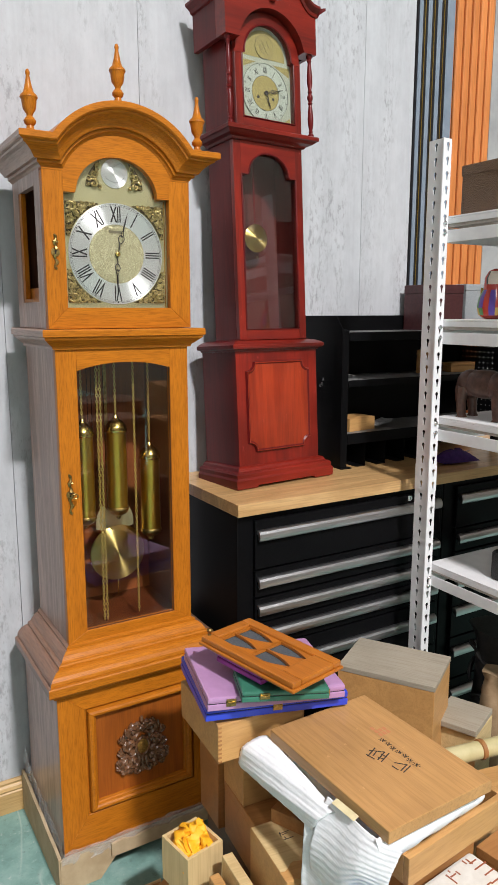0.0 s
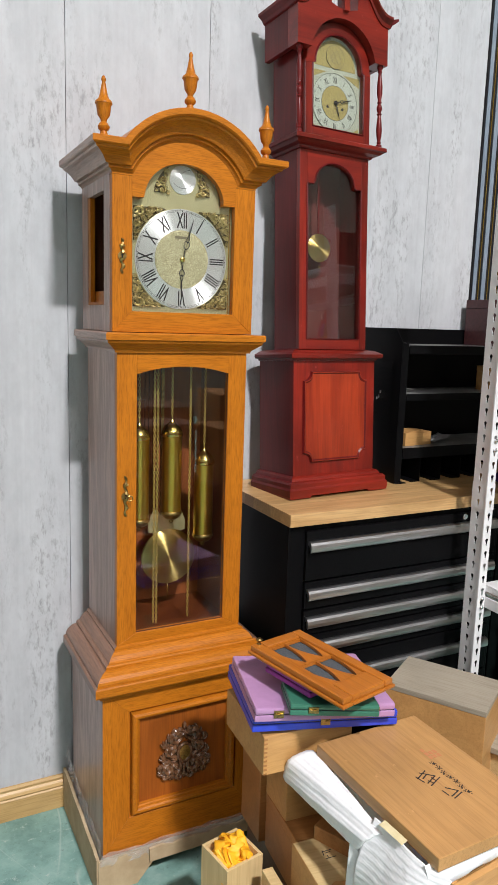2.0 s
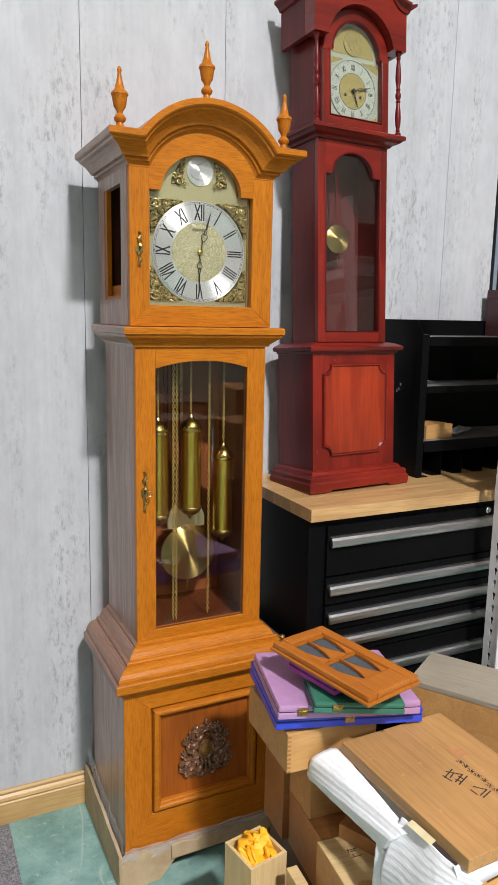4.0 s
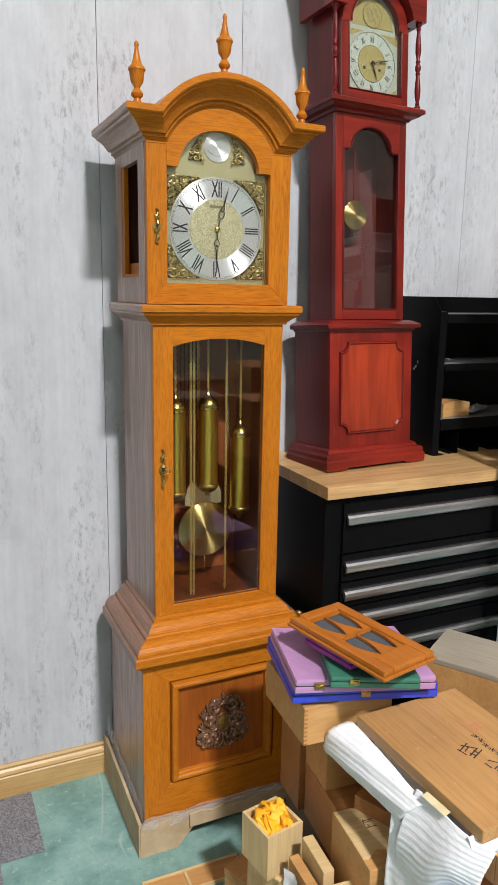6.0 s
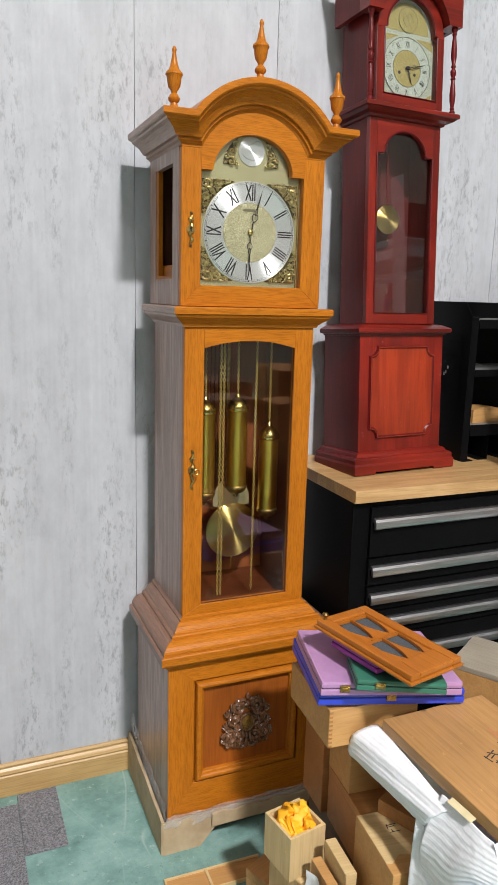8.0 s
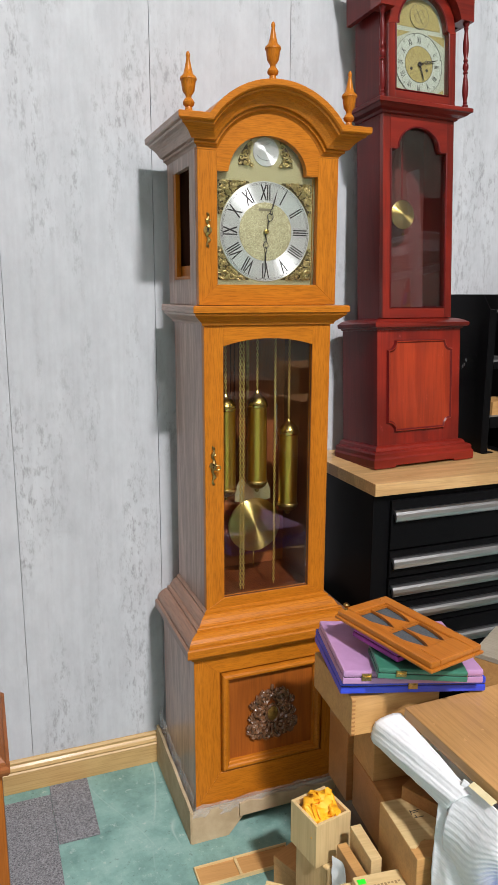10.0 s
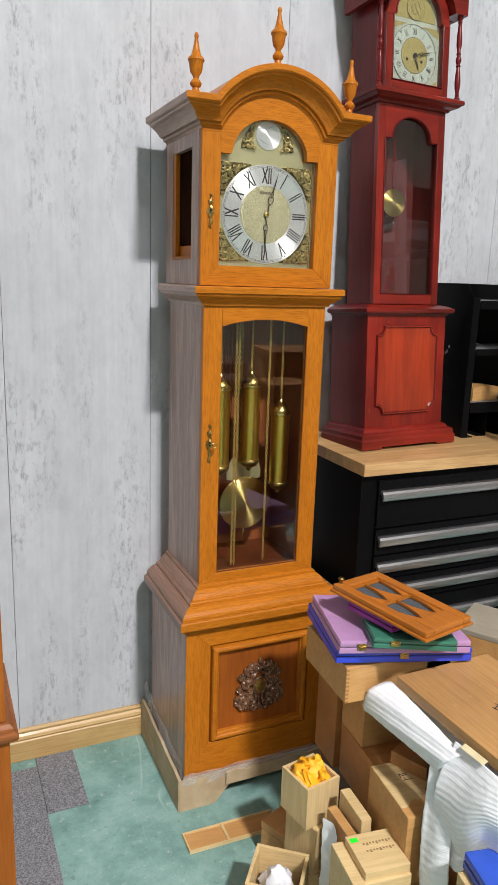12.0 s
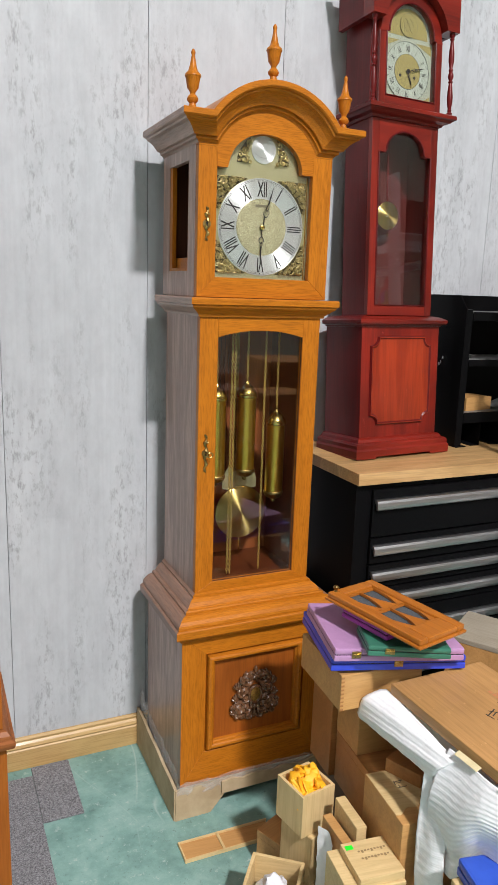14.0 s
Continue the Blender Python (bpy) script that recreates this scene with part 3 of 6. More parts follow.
# base
BH, BF = 0.217, -0.045
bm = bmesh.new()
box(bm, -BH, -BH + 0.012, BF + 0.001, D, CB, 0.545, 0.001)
cp("base_side", bm, oak_side, "veneered oak side, coloured grey-brown for shade and reflection")
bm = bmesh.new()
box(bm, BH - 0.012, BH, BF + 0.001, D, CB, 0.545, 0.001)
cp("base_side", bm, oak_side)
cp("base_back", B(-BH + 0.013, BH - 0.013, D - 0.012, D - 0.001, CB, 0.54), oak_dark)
PX0, PX1, PZ0, PZ1 = -0.149, 0.147, 0.195, 0.485
QX, QB, QT = BH - 0.0005, CB + 0.001, 0.545
for name, pts, mt in (("base_stile", [(-QX, QB), (PX0, PZ0), (PX0, PZ1), (-QX, QT)], oak_v), ("base_stile", [(PX1, PZ0), (QX, QB), (QX, QT), (PX1, PZ1)], oak_v), ("base_rail", [(-QX, QB), (QX, QB), (PX1, PZ0), (PX0, PZ0)], oak_h), ("base_rail", [(PX0, PZ1), (PX1, PZ1), (QX, QT), (-QX, QT)], oak_h)):
    cp(name, mitred(pts, BF - 0.001, BF + 0.02), mt)
bm = bmesh.new()
prof = [(0.0, 0.013), (0.005, 0.013), (0.006, 0.0), (0.008, -0.005), (0.013, -0.008), (0.018, -0.0075), (0.022, -0.004), (0.024, 0.002), (0.027, 0.004), (0.028, 0.013), (0.031, 0.0145)]
rows = []
for inn, dy in prof:
    rows.append([bm.verts.new((x, BF - 0.003 + dy, z)) for x, z in ((PX0 + inn, PZ0 + inn), (PX1 - inn, PZ0 + inn), (PX1 - inn, PZ1 - inn), (PX0 + inn, PZ1 - inn))])
for a, b in zip(rows, rows[1:]):
    for i in range(4):
        bm.faces.new((a[i], a[(i + 1) % 4], b[(i + 1) % 4], b[i]))
cp("panel_moulding", bm, oak_h, "raised moulded frame round the base panel")
bm = bmesh.new()
box(bm, PX0 + 0.028, PX1 - 0.028, BF + 0.0095, BF + 0.019, PZ0 + 0.028, PZ1 - 0.028)
cp("base_panel", bm, panel_oak, "oak panel coloured dark red-brown for its half-shadow")
carve = speckled("carved_dark_wood", (0.085, 0.038, 0.018), (0.21, 0.10, 0.05), 70, 0.24, 0, 0.2, 0.3)
bm = bmesh.new()
OY, OZ = BF + 0.004, 0.338
for s in (-1, 1):
    for x, z, r, tr, st, th in ((0.030, 0.052, 0.020, 1.2, 200, 0.0060), (0.052, 0.014, 0.018, 1.1, 100, 0.0055), (0.058, -0.038, 0.020, 1.3, 60, 0.0065), (0.030, -0.040, 0.020, 1.2, 130, 0.0060), (0.034, 0.012, 0.022, 0.8, 250, 0.0060), (0.014, 0.066, 0.010, 0.9, 300, 0.0045), (0.020, -0.066, 0.014, 1.0, 170, 0.0050), (0.066, -0.062, 0.011, 1.0, 20, 0.0055)):
        scroll(bm, s * x, OZ + z, r * 1.06, tr, st if s > 0 else 180 - st, OY, th * 1.12, s)
    for x, z, a0, ln in ((0.046, 0.040, 60, 0.026), (0.058, 0.026, 20, 0.024), (0.040, 0.058, 95, 0.022), (0.060, -0.010, 0, 0.024), (0.050, -0.022, -50, 0.024), (0.070, -0.048, -20, 0.018), (0.074, -0.040, 30, 0.018), (0.040, -0.056, -100, 0.022), (0.012, -0.050, -70, 0.024), (0.016, 0.046, 80, 0.024), (0.022, 0.020, 40, 0.022), (0.022, -0.014, -30, 0.024)):
        for da in (-26, 0, 26):
            a = radians(a0 + da)
            pts = [(s * (x + ln * t * math.cos(a + 0.7 * t)), OY + 0.002 - 0.006 * math.sin(math.pi * (0.2 + 0.6 * t)), OZ + z + ln * t * math.sin(a + 0.7 * t)) for t in (0, 0.3, 0.6, 0.85, 1.0)]
            tube(bm, pts, [0.0030, 0.0046, 0.0044, 0.0034, 0.0016], 6)
    for x, z, rr in ((0.018, 0.050, 0.020), (0.036, 0.024, 0.024), (0.024, -0.026, 0.024), (0.050, -0.034, 0.022), (0.010, -0.048, 0.014)):
        bmesh.ops.create_icosphere(bm, subdivisions=2, radius=rr, matrix=Matrix.Translation((s * x, OY + 0.004, OZ + z)) @ Matrix.Diagonal((1, 0.16, 1, 1)))
for z, rr in ((0.080, 0.009), (0.055, 0.008), (-0.045, 0.010), (-0.062, 0.009), (-0.075, 0.006)):
    bmesh.ops.create_icosphere(bm, subdivisions=2, radius=rr, matrix=Matrix.Translation((0, OY - 0.001, OZ + z)) @ Matrix.Diagonal((0.7, 0.7, 1.3, 1)))
tube(bm, [(0.022 * math.cos(a), OY - 0.004, OZ + 0.027 * math.sin(a)) for a in [2 * math.pi * i / 24 for i in range(24)]], 0.005, 6, True)
bmesh.ops.transform(bm, matrix=Matrix.Translation((0, OY, OZ)) @ Matrix.Diagonal((0.84, 1, 0.92, 1)) @ Matrix.Translation((0, -OY, -OZ)), verts=bm.verts)
orn = cp("carved_ornament", bm, carve, "dark carved scrolling leaf ornament", True)
bm = lathe(bmesh.new(), [(0.019, 0), (0.018, 0.004), (0.012, 0.006), (0.004, 0.0075)], 24, Matrix.Translation((0, OY - 0.001, OZ)) @ pose(0, 0, 0, 90) @ Matrix.Diagonal((0.9, 1.25, 1, 1)))
cp("medallion", bm, speckled("gilt_bronze", (0.20, 0.105, 0.022), (0.50, 0.29, 0.07), 220, 0.4, 0.6, 0.6, 0, 0.002), "oval gilt medallion", True, orn)
# plinth moulding between base and trunk
bm = ring3(bmesh.new(), -0.168, 0.168, 0, D, [(0.0, 0.52), (0.056, 0.535), (0.060, 0.542), (0.070, 0.548), (0.073, 0.552), (0.073, 0.571), (0.070, 0.574), (0.066, 0.5745), (0.066, 0.579), (0.064, 0.585), (0.058, 0.593), (0.049, 0.600), (0.043, 0.602), (0.037, 0.6025), (0.037, 0.608), (0.034, 0.611), (0.028, 0.6115), (0.026, 0.616), (0.020, 0.625), (0.012, 0.632), (0.008, 0.633), (0.008, 0.638), (0.0, 0.642)])
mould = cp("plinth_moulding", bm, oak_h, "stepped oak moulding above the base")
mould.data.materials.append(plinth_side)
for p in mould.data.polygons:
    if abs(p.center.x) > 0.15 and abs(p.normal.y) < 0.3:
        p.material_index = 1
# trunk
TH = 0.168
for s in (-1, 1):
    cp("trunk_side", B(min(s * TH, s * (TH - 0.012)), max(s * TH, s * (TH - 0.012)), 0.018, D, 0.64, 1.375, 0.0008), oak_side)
cp("trunk_back", B(-TH + 0.013, TH - 0.013, D - 0.012, D - 0.001, 0.64, 1.375), case_back, "red-brown wooden back of the case")
door = cp("trunk_door", mitred([(-TH, 0.640), (-0.119, 0.668), (-0.119, 1.370), (-TH, 1.370)], 0.0, 0.018), oak_v, "oak door with a shallow arched glass")
cp("door_stile", mitred([(0.119, 0.668), (TH, 0.640), (TH, 1.370), (0.119, 1.370)], 0.0, 0.018), oak_v, "", False, door)
cp("door_rail", mitred([(-TH, 0.640), (TH, 0.640), (0.119, 0.668), (-0.119, 0.668)], 0.0, 0.018), oak_h, "", False, door)
bm = strip(bmesh.new(), arc(0, 1.315 - 0.395, 0.413, 0.413, 106.7, 73.3, 14), [(-0.119 + 0.238 * i / 14, 1.370) for i in range(15)], 0.0, 0.018)
cp("door_rail", bm, oak_h, "", False, door)
pane = cp("glass_pane", B(-0.121, 0.121, 0.010, 0.0125, 0.664, 1.335, 0), dusty_glass, "glass dusty at its lower corner", False, door)
pane.visible_shadow = False
bm = bmesh.new()
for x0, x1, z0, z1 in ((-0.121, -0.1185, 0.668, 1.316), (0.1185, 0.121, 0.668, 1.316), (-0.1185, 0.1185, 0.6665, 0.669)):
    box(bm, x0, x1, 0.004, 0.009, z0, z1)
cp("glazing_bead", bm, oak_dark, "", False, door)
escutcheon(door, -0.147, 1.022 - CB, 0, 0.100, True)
# lining coloured dark for the shade inside, and going parts behind the glass
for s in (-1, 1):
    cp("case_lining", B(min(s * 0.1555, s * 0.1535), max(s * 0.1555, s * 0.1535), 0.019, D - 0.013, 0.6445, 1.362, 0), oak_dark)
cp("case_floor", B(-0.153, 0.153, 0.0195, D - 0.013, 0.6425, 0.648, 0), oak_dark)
WY = 0.090
for x, z0, z1 in ((-0.083, 0.932, 1.150), (0.005, 0.945, 1.155), (0.096, 0.874, 1.076)):
    weight(clock, x, WY, z0 - CB, z1 - CB, 0.0265)
for x, z0, z1, y in ((-0.083, 1.191, 1.36, WY), (0.005, 1.196, 1.36, WY), (0.096, 1.117, 1.36, WY), (-0.053, 0.660, 1.36, 0.060), (-0.044, 0.658, 1.36, 0.062), (0.044, 0.662, 1.36, 0.062)):
    bm = bmesh.new()
    chain(bm, x, y, z0, z1)
    cp("chain", bm, chain_brass, "fine brass link chain")
bm = bmesh.new()
for i in range(5):
    tube(bm, [(-0.045 + i * 0.011, 0.16, 1.36), (-0.045 + i * 0.011, 0.16, 0.94)], 0.0011, 5)
cp("chime_rod", bm, chrome, "slim steel chime rods")
bm = B(-0.004, 0.004, 0.146, 0.150, 0.80, 1.34, 0.001)
pend = cp("pendulum", bm, old_brass, "brass pendulum with a spun disc bob")
bm = lathe(bmesh.new(), [(0.076, 0), (0.076, 0.003), (0.070, 0.006), (0.040, 0.0095), (0.001, 0.011)], 64)
for f in bm.faces:
    f.smooth = True
bob = part("bob", bm, brass_spun, pend, "round spun brass bob", True)
bob.matrix_basis = Matrix.Translation((0.013, 0.130, 0.812 - CB)) @ pose(0, 0, 0, 90)
bm = tube(bmesh.new(), [(0.013, 0.132, 0.735), (0.013, 0.132, 0.690)], [0.002, 0.0012], 6)
cp("rating_screw", bm, brass, "", False, pend)
bm = bmesh.new()
us = [i / 24 for i in range(25)]
strip(bm, [(0.010 + 0.052 * (2 * u - 1), 0.872 + 0.010 * abs(2 * u - 1)) for u in us], [(0.010 + 0.052 * (2 * u - 1), 0.908 + 0.024 * abs(math.sin(3 * math.pi * u)) + 0.022 * math.sin(math.pi * u)) for u in us], 0.134, 0.136)
cp("lyre", bm, dial_plate, "scalloped pale brass plate", False, pend)
# moulding under the hood
bm = ring3(bmesh.new(), -TH, TH, 0, D, [(0, 1.366), (0.006, 1.366), (0.008, 1.372), (0.018, 1.380), (0.028, 1.388), (0.030, 1.391), (0.030, 1.394), (0.035, 1.396), (0.035, 1.409), (0.033, 1.412), (0.0, 1.412)])
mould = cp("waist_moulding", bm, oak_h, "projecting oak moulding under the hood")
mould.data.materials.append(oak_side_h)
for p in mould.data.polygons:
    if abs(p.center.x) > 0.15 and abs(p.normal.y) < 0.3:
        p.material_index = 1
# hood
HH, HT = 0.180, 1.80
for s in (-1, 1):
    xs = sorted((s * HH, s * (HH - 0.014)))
    sd = cp("hood_side", B(xs[0], xs[1], 0.019, 0.066, 1.413, HT, 0.0008), oak_side, "veneered side with a window opening, greyed for shade")
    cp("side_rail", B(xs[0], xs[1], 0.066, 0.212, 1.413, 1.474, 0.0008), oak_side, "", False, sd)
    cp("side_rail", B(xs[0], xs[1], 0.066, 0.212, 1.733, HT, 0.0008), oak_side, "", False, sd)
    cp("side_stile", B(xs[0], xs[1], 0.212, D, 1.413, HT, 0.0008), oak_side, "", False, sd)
    bm = bmesh.new()
    xa, xb = sorted((s * (HH - 0.002), s * (HH - 0.013)))
    for y0, y1, z0, z1 in ((0.0665, 0.072, 1.4745, 1.7325), (0.193, 0.2115, 1.4745, 1.7325), (0.072, 0.193, 1.4745, 1.482)):
        box(bm, xa, xb, y0, y1, z0, z1)
    cp("side_bead", bm, oak_v, "", False, sd)
    cp("support_block", B(min(s * 0.165, s * 0.130), max(s * 0.165, s * 0.130), 0.075, 0.208, 1.4135, 1.508, 0.001), oak_h)
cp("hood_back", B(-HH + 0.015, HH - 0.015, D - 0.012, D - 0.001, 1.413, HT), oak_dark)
cp("movement", B(-0.10, 0.10, 0.045, 0.135, 1.47, 1.70, 0.003), black_in, "dark clock movement")
HX = -0.004
hd = cp("hood_door", mitred([(-HH + 0.001, 1.413), (-0.132, 1.461), (-0.132, 1.760), (-HH + 0.001, 1.760)], 0, 0.018), oak_v, "oak hood door with a break-arch glass")
cp("door_stile", mitred([(0.125, 1.461), (HH - 0.001, 1.413), (HH - 0.001, 1.760), (0.125, 1.760)], 0, 0.018), oak_v, "", False, hd)
cp("door_rail", mitred([(-HH + 0.001, 1.413), (HH - 0.001, 1.413), (0.125, 1.461), (-0.132, 1.461)], 0, 0.018), oak_h, "", False, hd)
inner = [(-HH + 0.001, 1.7605), (-0.1325, 1.7605), (-0.132, 1.716), (HX - 0.101, 1.716)] + arc(HX, 1.716, 0.099, 0.084, 180, 0, 20)[1:-1] + [(HX + 0.098, 1.716), (0.125, 1.716), (0.1255, 1.7605), (HH - 0.001, 1.7605)]
outer = []
for x, z in inner:
    outer.append((x, max(1.790, 1.7035 + math.sqrt(max(0.0, 0.150 ** 2 - x * x)) if abs(x) < 0.149 else 1.790)))
cp("arched_rail", strip(bmesh.new(), inner, outer, 0.0, 0.018), oak_h, "", False, hd)
pane = cp("glass_pane", B(-0.134, 0.128, 0.0175, 0.0195, 1.458, 1.805, 0), clear, "", False, hd)
pane.visible_shadow = False
escutcheon(hd, -0.156, 1.584 - CB, 0, 0.078)
# dial
spandrel_field = speckled("punched_brass", (0.05, 0.04, 0.015), (0.16, 0.125, 0.05), 260, 0.5, 1.0, 0.4)
DY = 0.023
lowc = [(-0.134, 1.458), (-0.132, 1.458)] + [(HX - 0.098 + 0.196 * i / 20, 1.458) for i in range(21)] + [(0.126, 1.458), (0.128, 1.458)]
highc = [(-0.134, 1.718), (-0.132, 1.718)] + arc(HX, 1.718, 0.098, 0.086, 180, 0, 20) + [(0.126, 1.718), (0.128, 1.718)]
dial = cp("dial", strip(bmesh.new(), lowc, highc, DY, DY + 0.0015), dial_plate, "arched pale brass dial with silvered ring and roman numerals")
DX, DZ = -0.003, 1.586
bm = bmesh.new()
disc(bm, 0, 0, 0.1165, -0.0020, 0, 72)
ring = part("chapter_ring", bm, silver_spun, dial, "spun silver chapter ring")
ring.matrix_basis = Matrix.Translation((DX, DY - 0.0002, DZ - CB))
bm = bmesh.new()
disc(bm, 0, 0, 0.068, -0.0008, 0, 56)
mid = part("dial_centre", bm, grain_gold, dial, "grained gold dial centre")
mid.matrix_basis = Matrix.Translation((DX, DY - 0.0023, DZ - CB))
face = Matrix.Translation((DX, DY - 0.0024, DZ - CB)) @ pose(0, 0, 0, 90)
for k in range(12):
    a = radians(90 - 30 * k)
    words(roman(k), 0.050, ink, dial, face @ Matrix.Translation((0.0885 * math.cos(a), 0.0885 * math.sin(a), 0)) @ pose(0, 0, 0, 0, 0, -30 * k), "numeral", 0.44, 0.0003, 0.0008)
bm = bmesh.new()
for k in range(60):
    a = 2 * math.pi * k / 60
    big = k % 5 == 0
    box(bm, -0.0004 - 0.0006 * big, 0.0004 + 0.0006 * big, -0.0004, 0, 0.1105 - 0.0005 * big, 0.1130, 0, pose(0, 0, 0, 0, math.degrees(a)))
for r in (0.1100, 0.1132):
    tube(bm, [(r * math.cos(2 * math.pi * i / 72), -0.0002, r * math.sin(2 * math.pi * i / 72)) for i in range(72)], 0.00028, 4, True)
mins = part("minute_track", bm, ink, dial)
mins.matrix_basis = Matrix.Translation((DX, DY - 0.0023, DZ - CB))
part("nameplate", B(DX - 0.018, DX + 0.012, DY - 0.0036, DY - 0.0031, 1.634 - CB, 1.640 - CB, 0), mat("dull_plate", (0.16, 0.14, 0.08), 0.4), dial, "plain dark maker's mark")
hand(dial, "minute_hand", DX, DZ - CB, 0.100, 16, DY - 0.0085)
hand(dial, "hour_hand", DX, DZ - CB, 0.088, 181, DY - 0.0065)
cp("hand_boss", lathe(bmesh.new(), [(0.006, 0), (0.0055, 0.003), (0.003, 0.004)], 16, Matrix.Translation((DX, DY - 0.0085, DZ)) @ pose(0, 0, 0, 90)), brass, "", True, dial)
for sx in (-1, 1):
    for sz in (-1, 1):
        bm = bmesh.new()
        ox, oz = (DX + (0.122 * sx)), DZ + 0.0 + (0.115 * sz if sz > 0 else -0.114)
        for dx, dz, r, tr, st, th in ((0.014, 0.014, 0.013, 1.3, 0, 0.0034), (0.036, 0.009, 0.010, 1.2, 90, 0.0018), (0.008, 0.038, 0.010, 1.2, 180, 0.0018), (0.054, 0.006, 0.007, 1.0, 40, 0.0015), (0.006, 0.058, 0.007, 1.0, 120, 0.0015), (0.026, 0.026, 0.008, 1.1, 220, 0.0017), (0.022, 0.006, 0.007, 1.0, 300, 0.0015), (0.005, 0.022, 0.007, 1.0, 10, 0.0015), (0.066, 0.004, 0.005, 1.0, 90, 0.0012), (0.004, 0.070, 0.005, 1.0, 90, 0.0012)):
            scroll(bm, ox - sx * dx, oz - sz * dz, r, tr, st if sx > 0 else 180 - st, DY - 0.0022, th * 0.8, sx * sz, 16)
        rnd = random.Random(11)
        for _ in range(190):
            dx, dz = rnd.uniform(0.003, 0.075), rnd.uniform(0.003, 0.075)
            if math.hypot(ox - sx * dx - DX, oz - sz * dz - DZ) > 0.1215:
                scroll(bm, ox - sx * dx, oz - sz * dz, rnd.uniform(0.003, 0.0055), 1.1, rnd.uniform(0, 360), DY - 0.0016, 0.0009, rnd.choice((-1, 1)), 9)
        sp = cp("spandrel", bm, gilt, "cast gilt corner ornament", True, dial)
        edge = [(DX + 0.1185 * math.cos(radians(t)) * sx, DZ + 0.1185 * math.sin(radians(t)) * sz) for t in range(20, 71, 5)]
        edge = [(x, z) for x, z in edge if abs(x - ox) < 0.075 or abs(z - oz) < 0.075]
        cp("field", prism(bmesh.new(), [(ox - 0.001 * sx, oz - 0.078 * sz)] + edge + [(ox - 0.078 * sx, oz - 0.001 * sz), (ox - 0.001 * sx, oz - 0.001 * sz)], DY - 0.0010, DY - 0.0004), spandrel_field, "dark punched brass ground", False, sp)
cp("dial_edge", B(0.1195, 0.1215, 0.0196, 0.0226, 1.462, 1.714, 0.0004), brass, "thin brass strip along the dial", False, dial)
MZ = 1.768
bm = bmesh.new()
disc(bm, 0, 0, 0.0325, -0.002, 0, 48)
moon = part("arch_boss", bm, silver_spun, dial, "round spun silver boss in the dial arch")
moon.matrix_basis = Matrix.Translation((DX, DY - 0.0004, MZ - CB))
bm = bmesh.new()
tube(bm, [(0.024 * math.cos(radians(200 + 14 * i)), 0, 0.024 * math.sin(radians(200 + 14 * i)) * 0.7 - 0.002) for i in range(11)], 0.0005, 4)
tube(bm, [(0.020 * math.cos(radians(-10 + 20 * i)), 0, 0.018 + 0.006 * math.sin(radians(40 * i))) for i in range(8)], 0.0004, 4)
eng = part("engraving", bm, ink, dial)
eng.matrix_basis = Matrix.Translation((DX, DY - 0.0026, MZ - CB))
for sx in (-1, 1):
    bm = bmesh.new()
    for dx, dz, r, st, th in ((0.052, -0.020, 0.011, 30, 0.0020), (0.050, 0.002, 0.010, 150, 0.0018), (0.040, 0.020, 0.008, 250, 0.0017), (0.063, -0.010, 0.007, 60, 0.0015), (0.038, -0.026, 0.006, 0, 0.0015)):
        scroll(bm, DX + sx * dx, MZ + dz - 0.006, r, 1.2, st if sx > 0 else 180 - st, DY - 0.002, th * 1.15, sx, 16)
    sp = cp("spandrel", bm, gilt, "cast gilt arch ornament", True, dial)
    out = [(0.037, -0.033), (0.070, -0.033), (0.069, -0.020), (0.062, -0.004), (0.054, 0.008), (0.046, 0.018), (0.035, 0.026), (0.041, 0.008), (0.043, -0.006), (0.041, -0.020)]
    cp("field", prism(bmesh.new(), [(DX + sx * a, MZ + b) for a, b in out], DY - 0.0010, DY - 0.0004), spandrel_field, "dark punched brass ground", False, sp)
    rnd = random.Random(17)
    bm = bmesh.new()
    for _ in range(46):
        a, b = rnd.uniform(0.040, 0.068), rnd.uniform(-0.031, 0.022)
        if a < 0.070 - 0.62 * max(0.0, b + 0.024):
            scroll(bm, DX + sx * a, MZ + b, rnd.uniform(0.003, 0.005), 1.1, rnd.uniform(0, 360), DY - 0.0016, 0.0009, rnd.choice((-1, 1)), 9)
    cp("tracery", bm, gilt, "", True, sp)


# cornice and roof
def cornice_row(o, d, n=24):
    R, zc, ztop = 0.2055, 1.7035, 1.826
    r, z = R - d, ztop - d
    u = math.sqrt(r * r - (z - zc) ** 2)
    a0 = math.degrees(math.atan2(z - zc, -u))
    crown = arc(0, zc, r, r, a0, 180 - a0, n)
    x = HH + o
    return [(-x, D + 0.002, z), (-x, -o, z)] + [(a, -o, b) for a, b in crown] + [(x, -o, z), (x, D + 0.002, z)]


bm = bmesh.new()
prof = [(0.0, 0.003), (0.055, 0.0), (0.057, 0.002), (0.057, 0.013), (0.054, 0.016), (0.048, 0.018), (0.046, 0.022), (0.038, 0.026), (0.029, 0.033), (0.022, 0.041), (0.018, 0.047), (0.010, 0.048), (0.010, 0.054), (0.004, 0.057), (0.0, 0.062)]
rows = [[bm.verts.new(p) for p in cornice_row(*q)] for q in prof]
for a, b in zip(rows, rows[1:]):
    for i in range(len(a) - 1):
        bm.faces.new((a[i], a[i + 1], b[i + 1], b[i]))
corn = cp("cornice", bm, oak_h, "arched and moulded oak cornice")
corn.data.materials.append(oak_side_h)
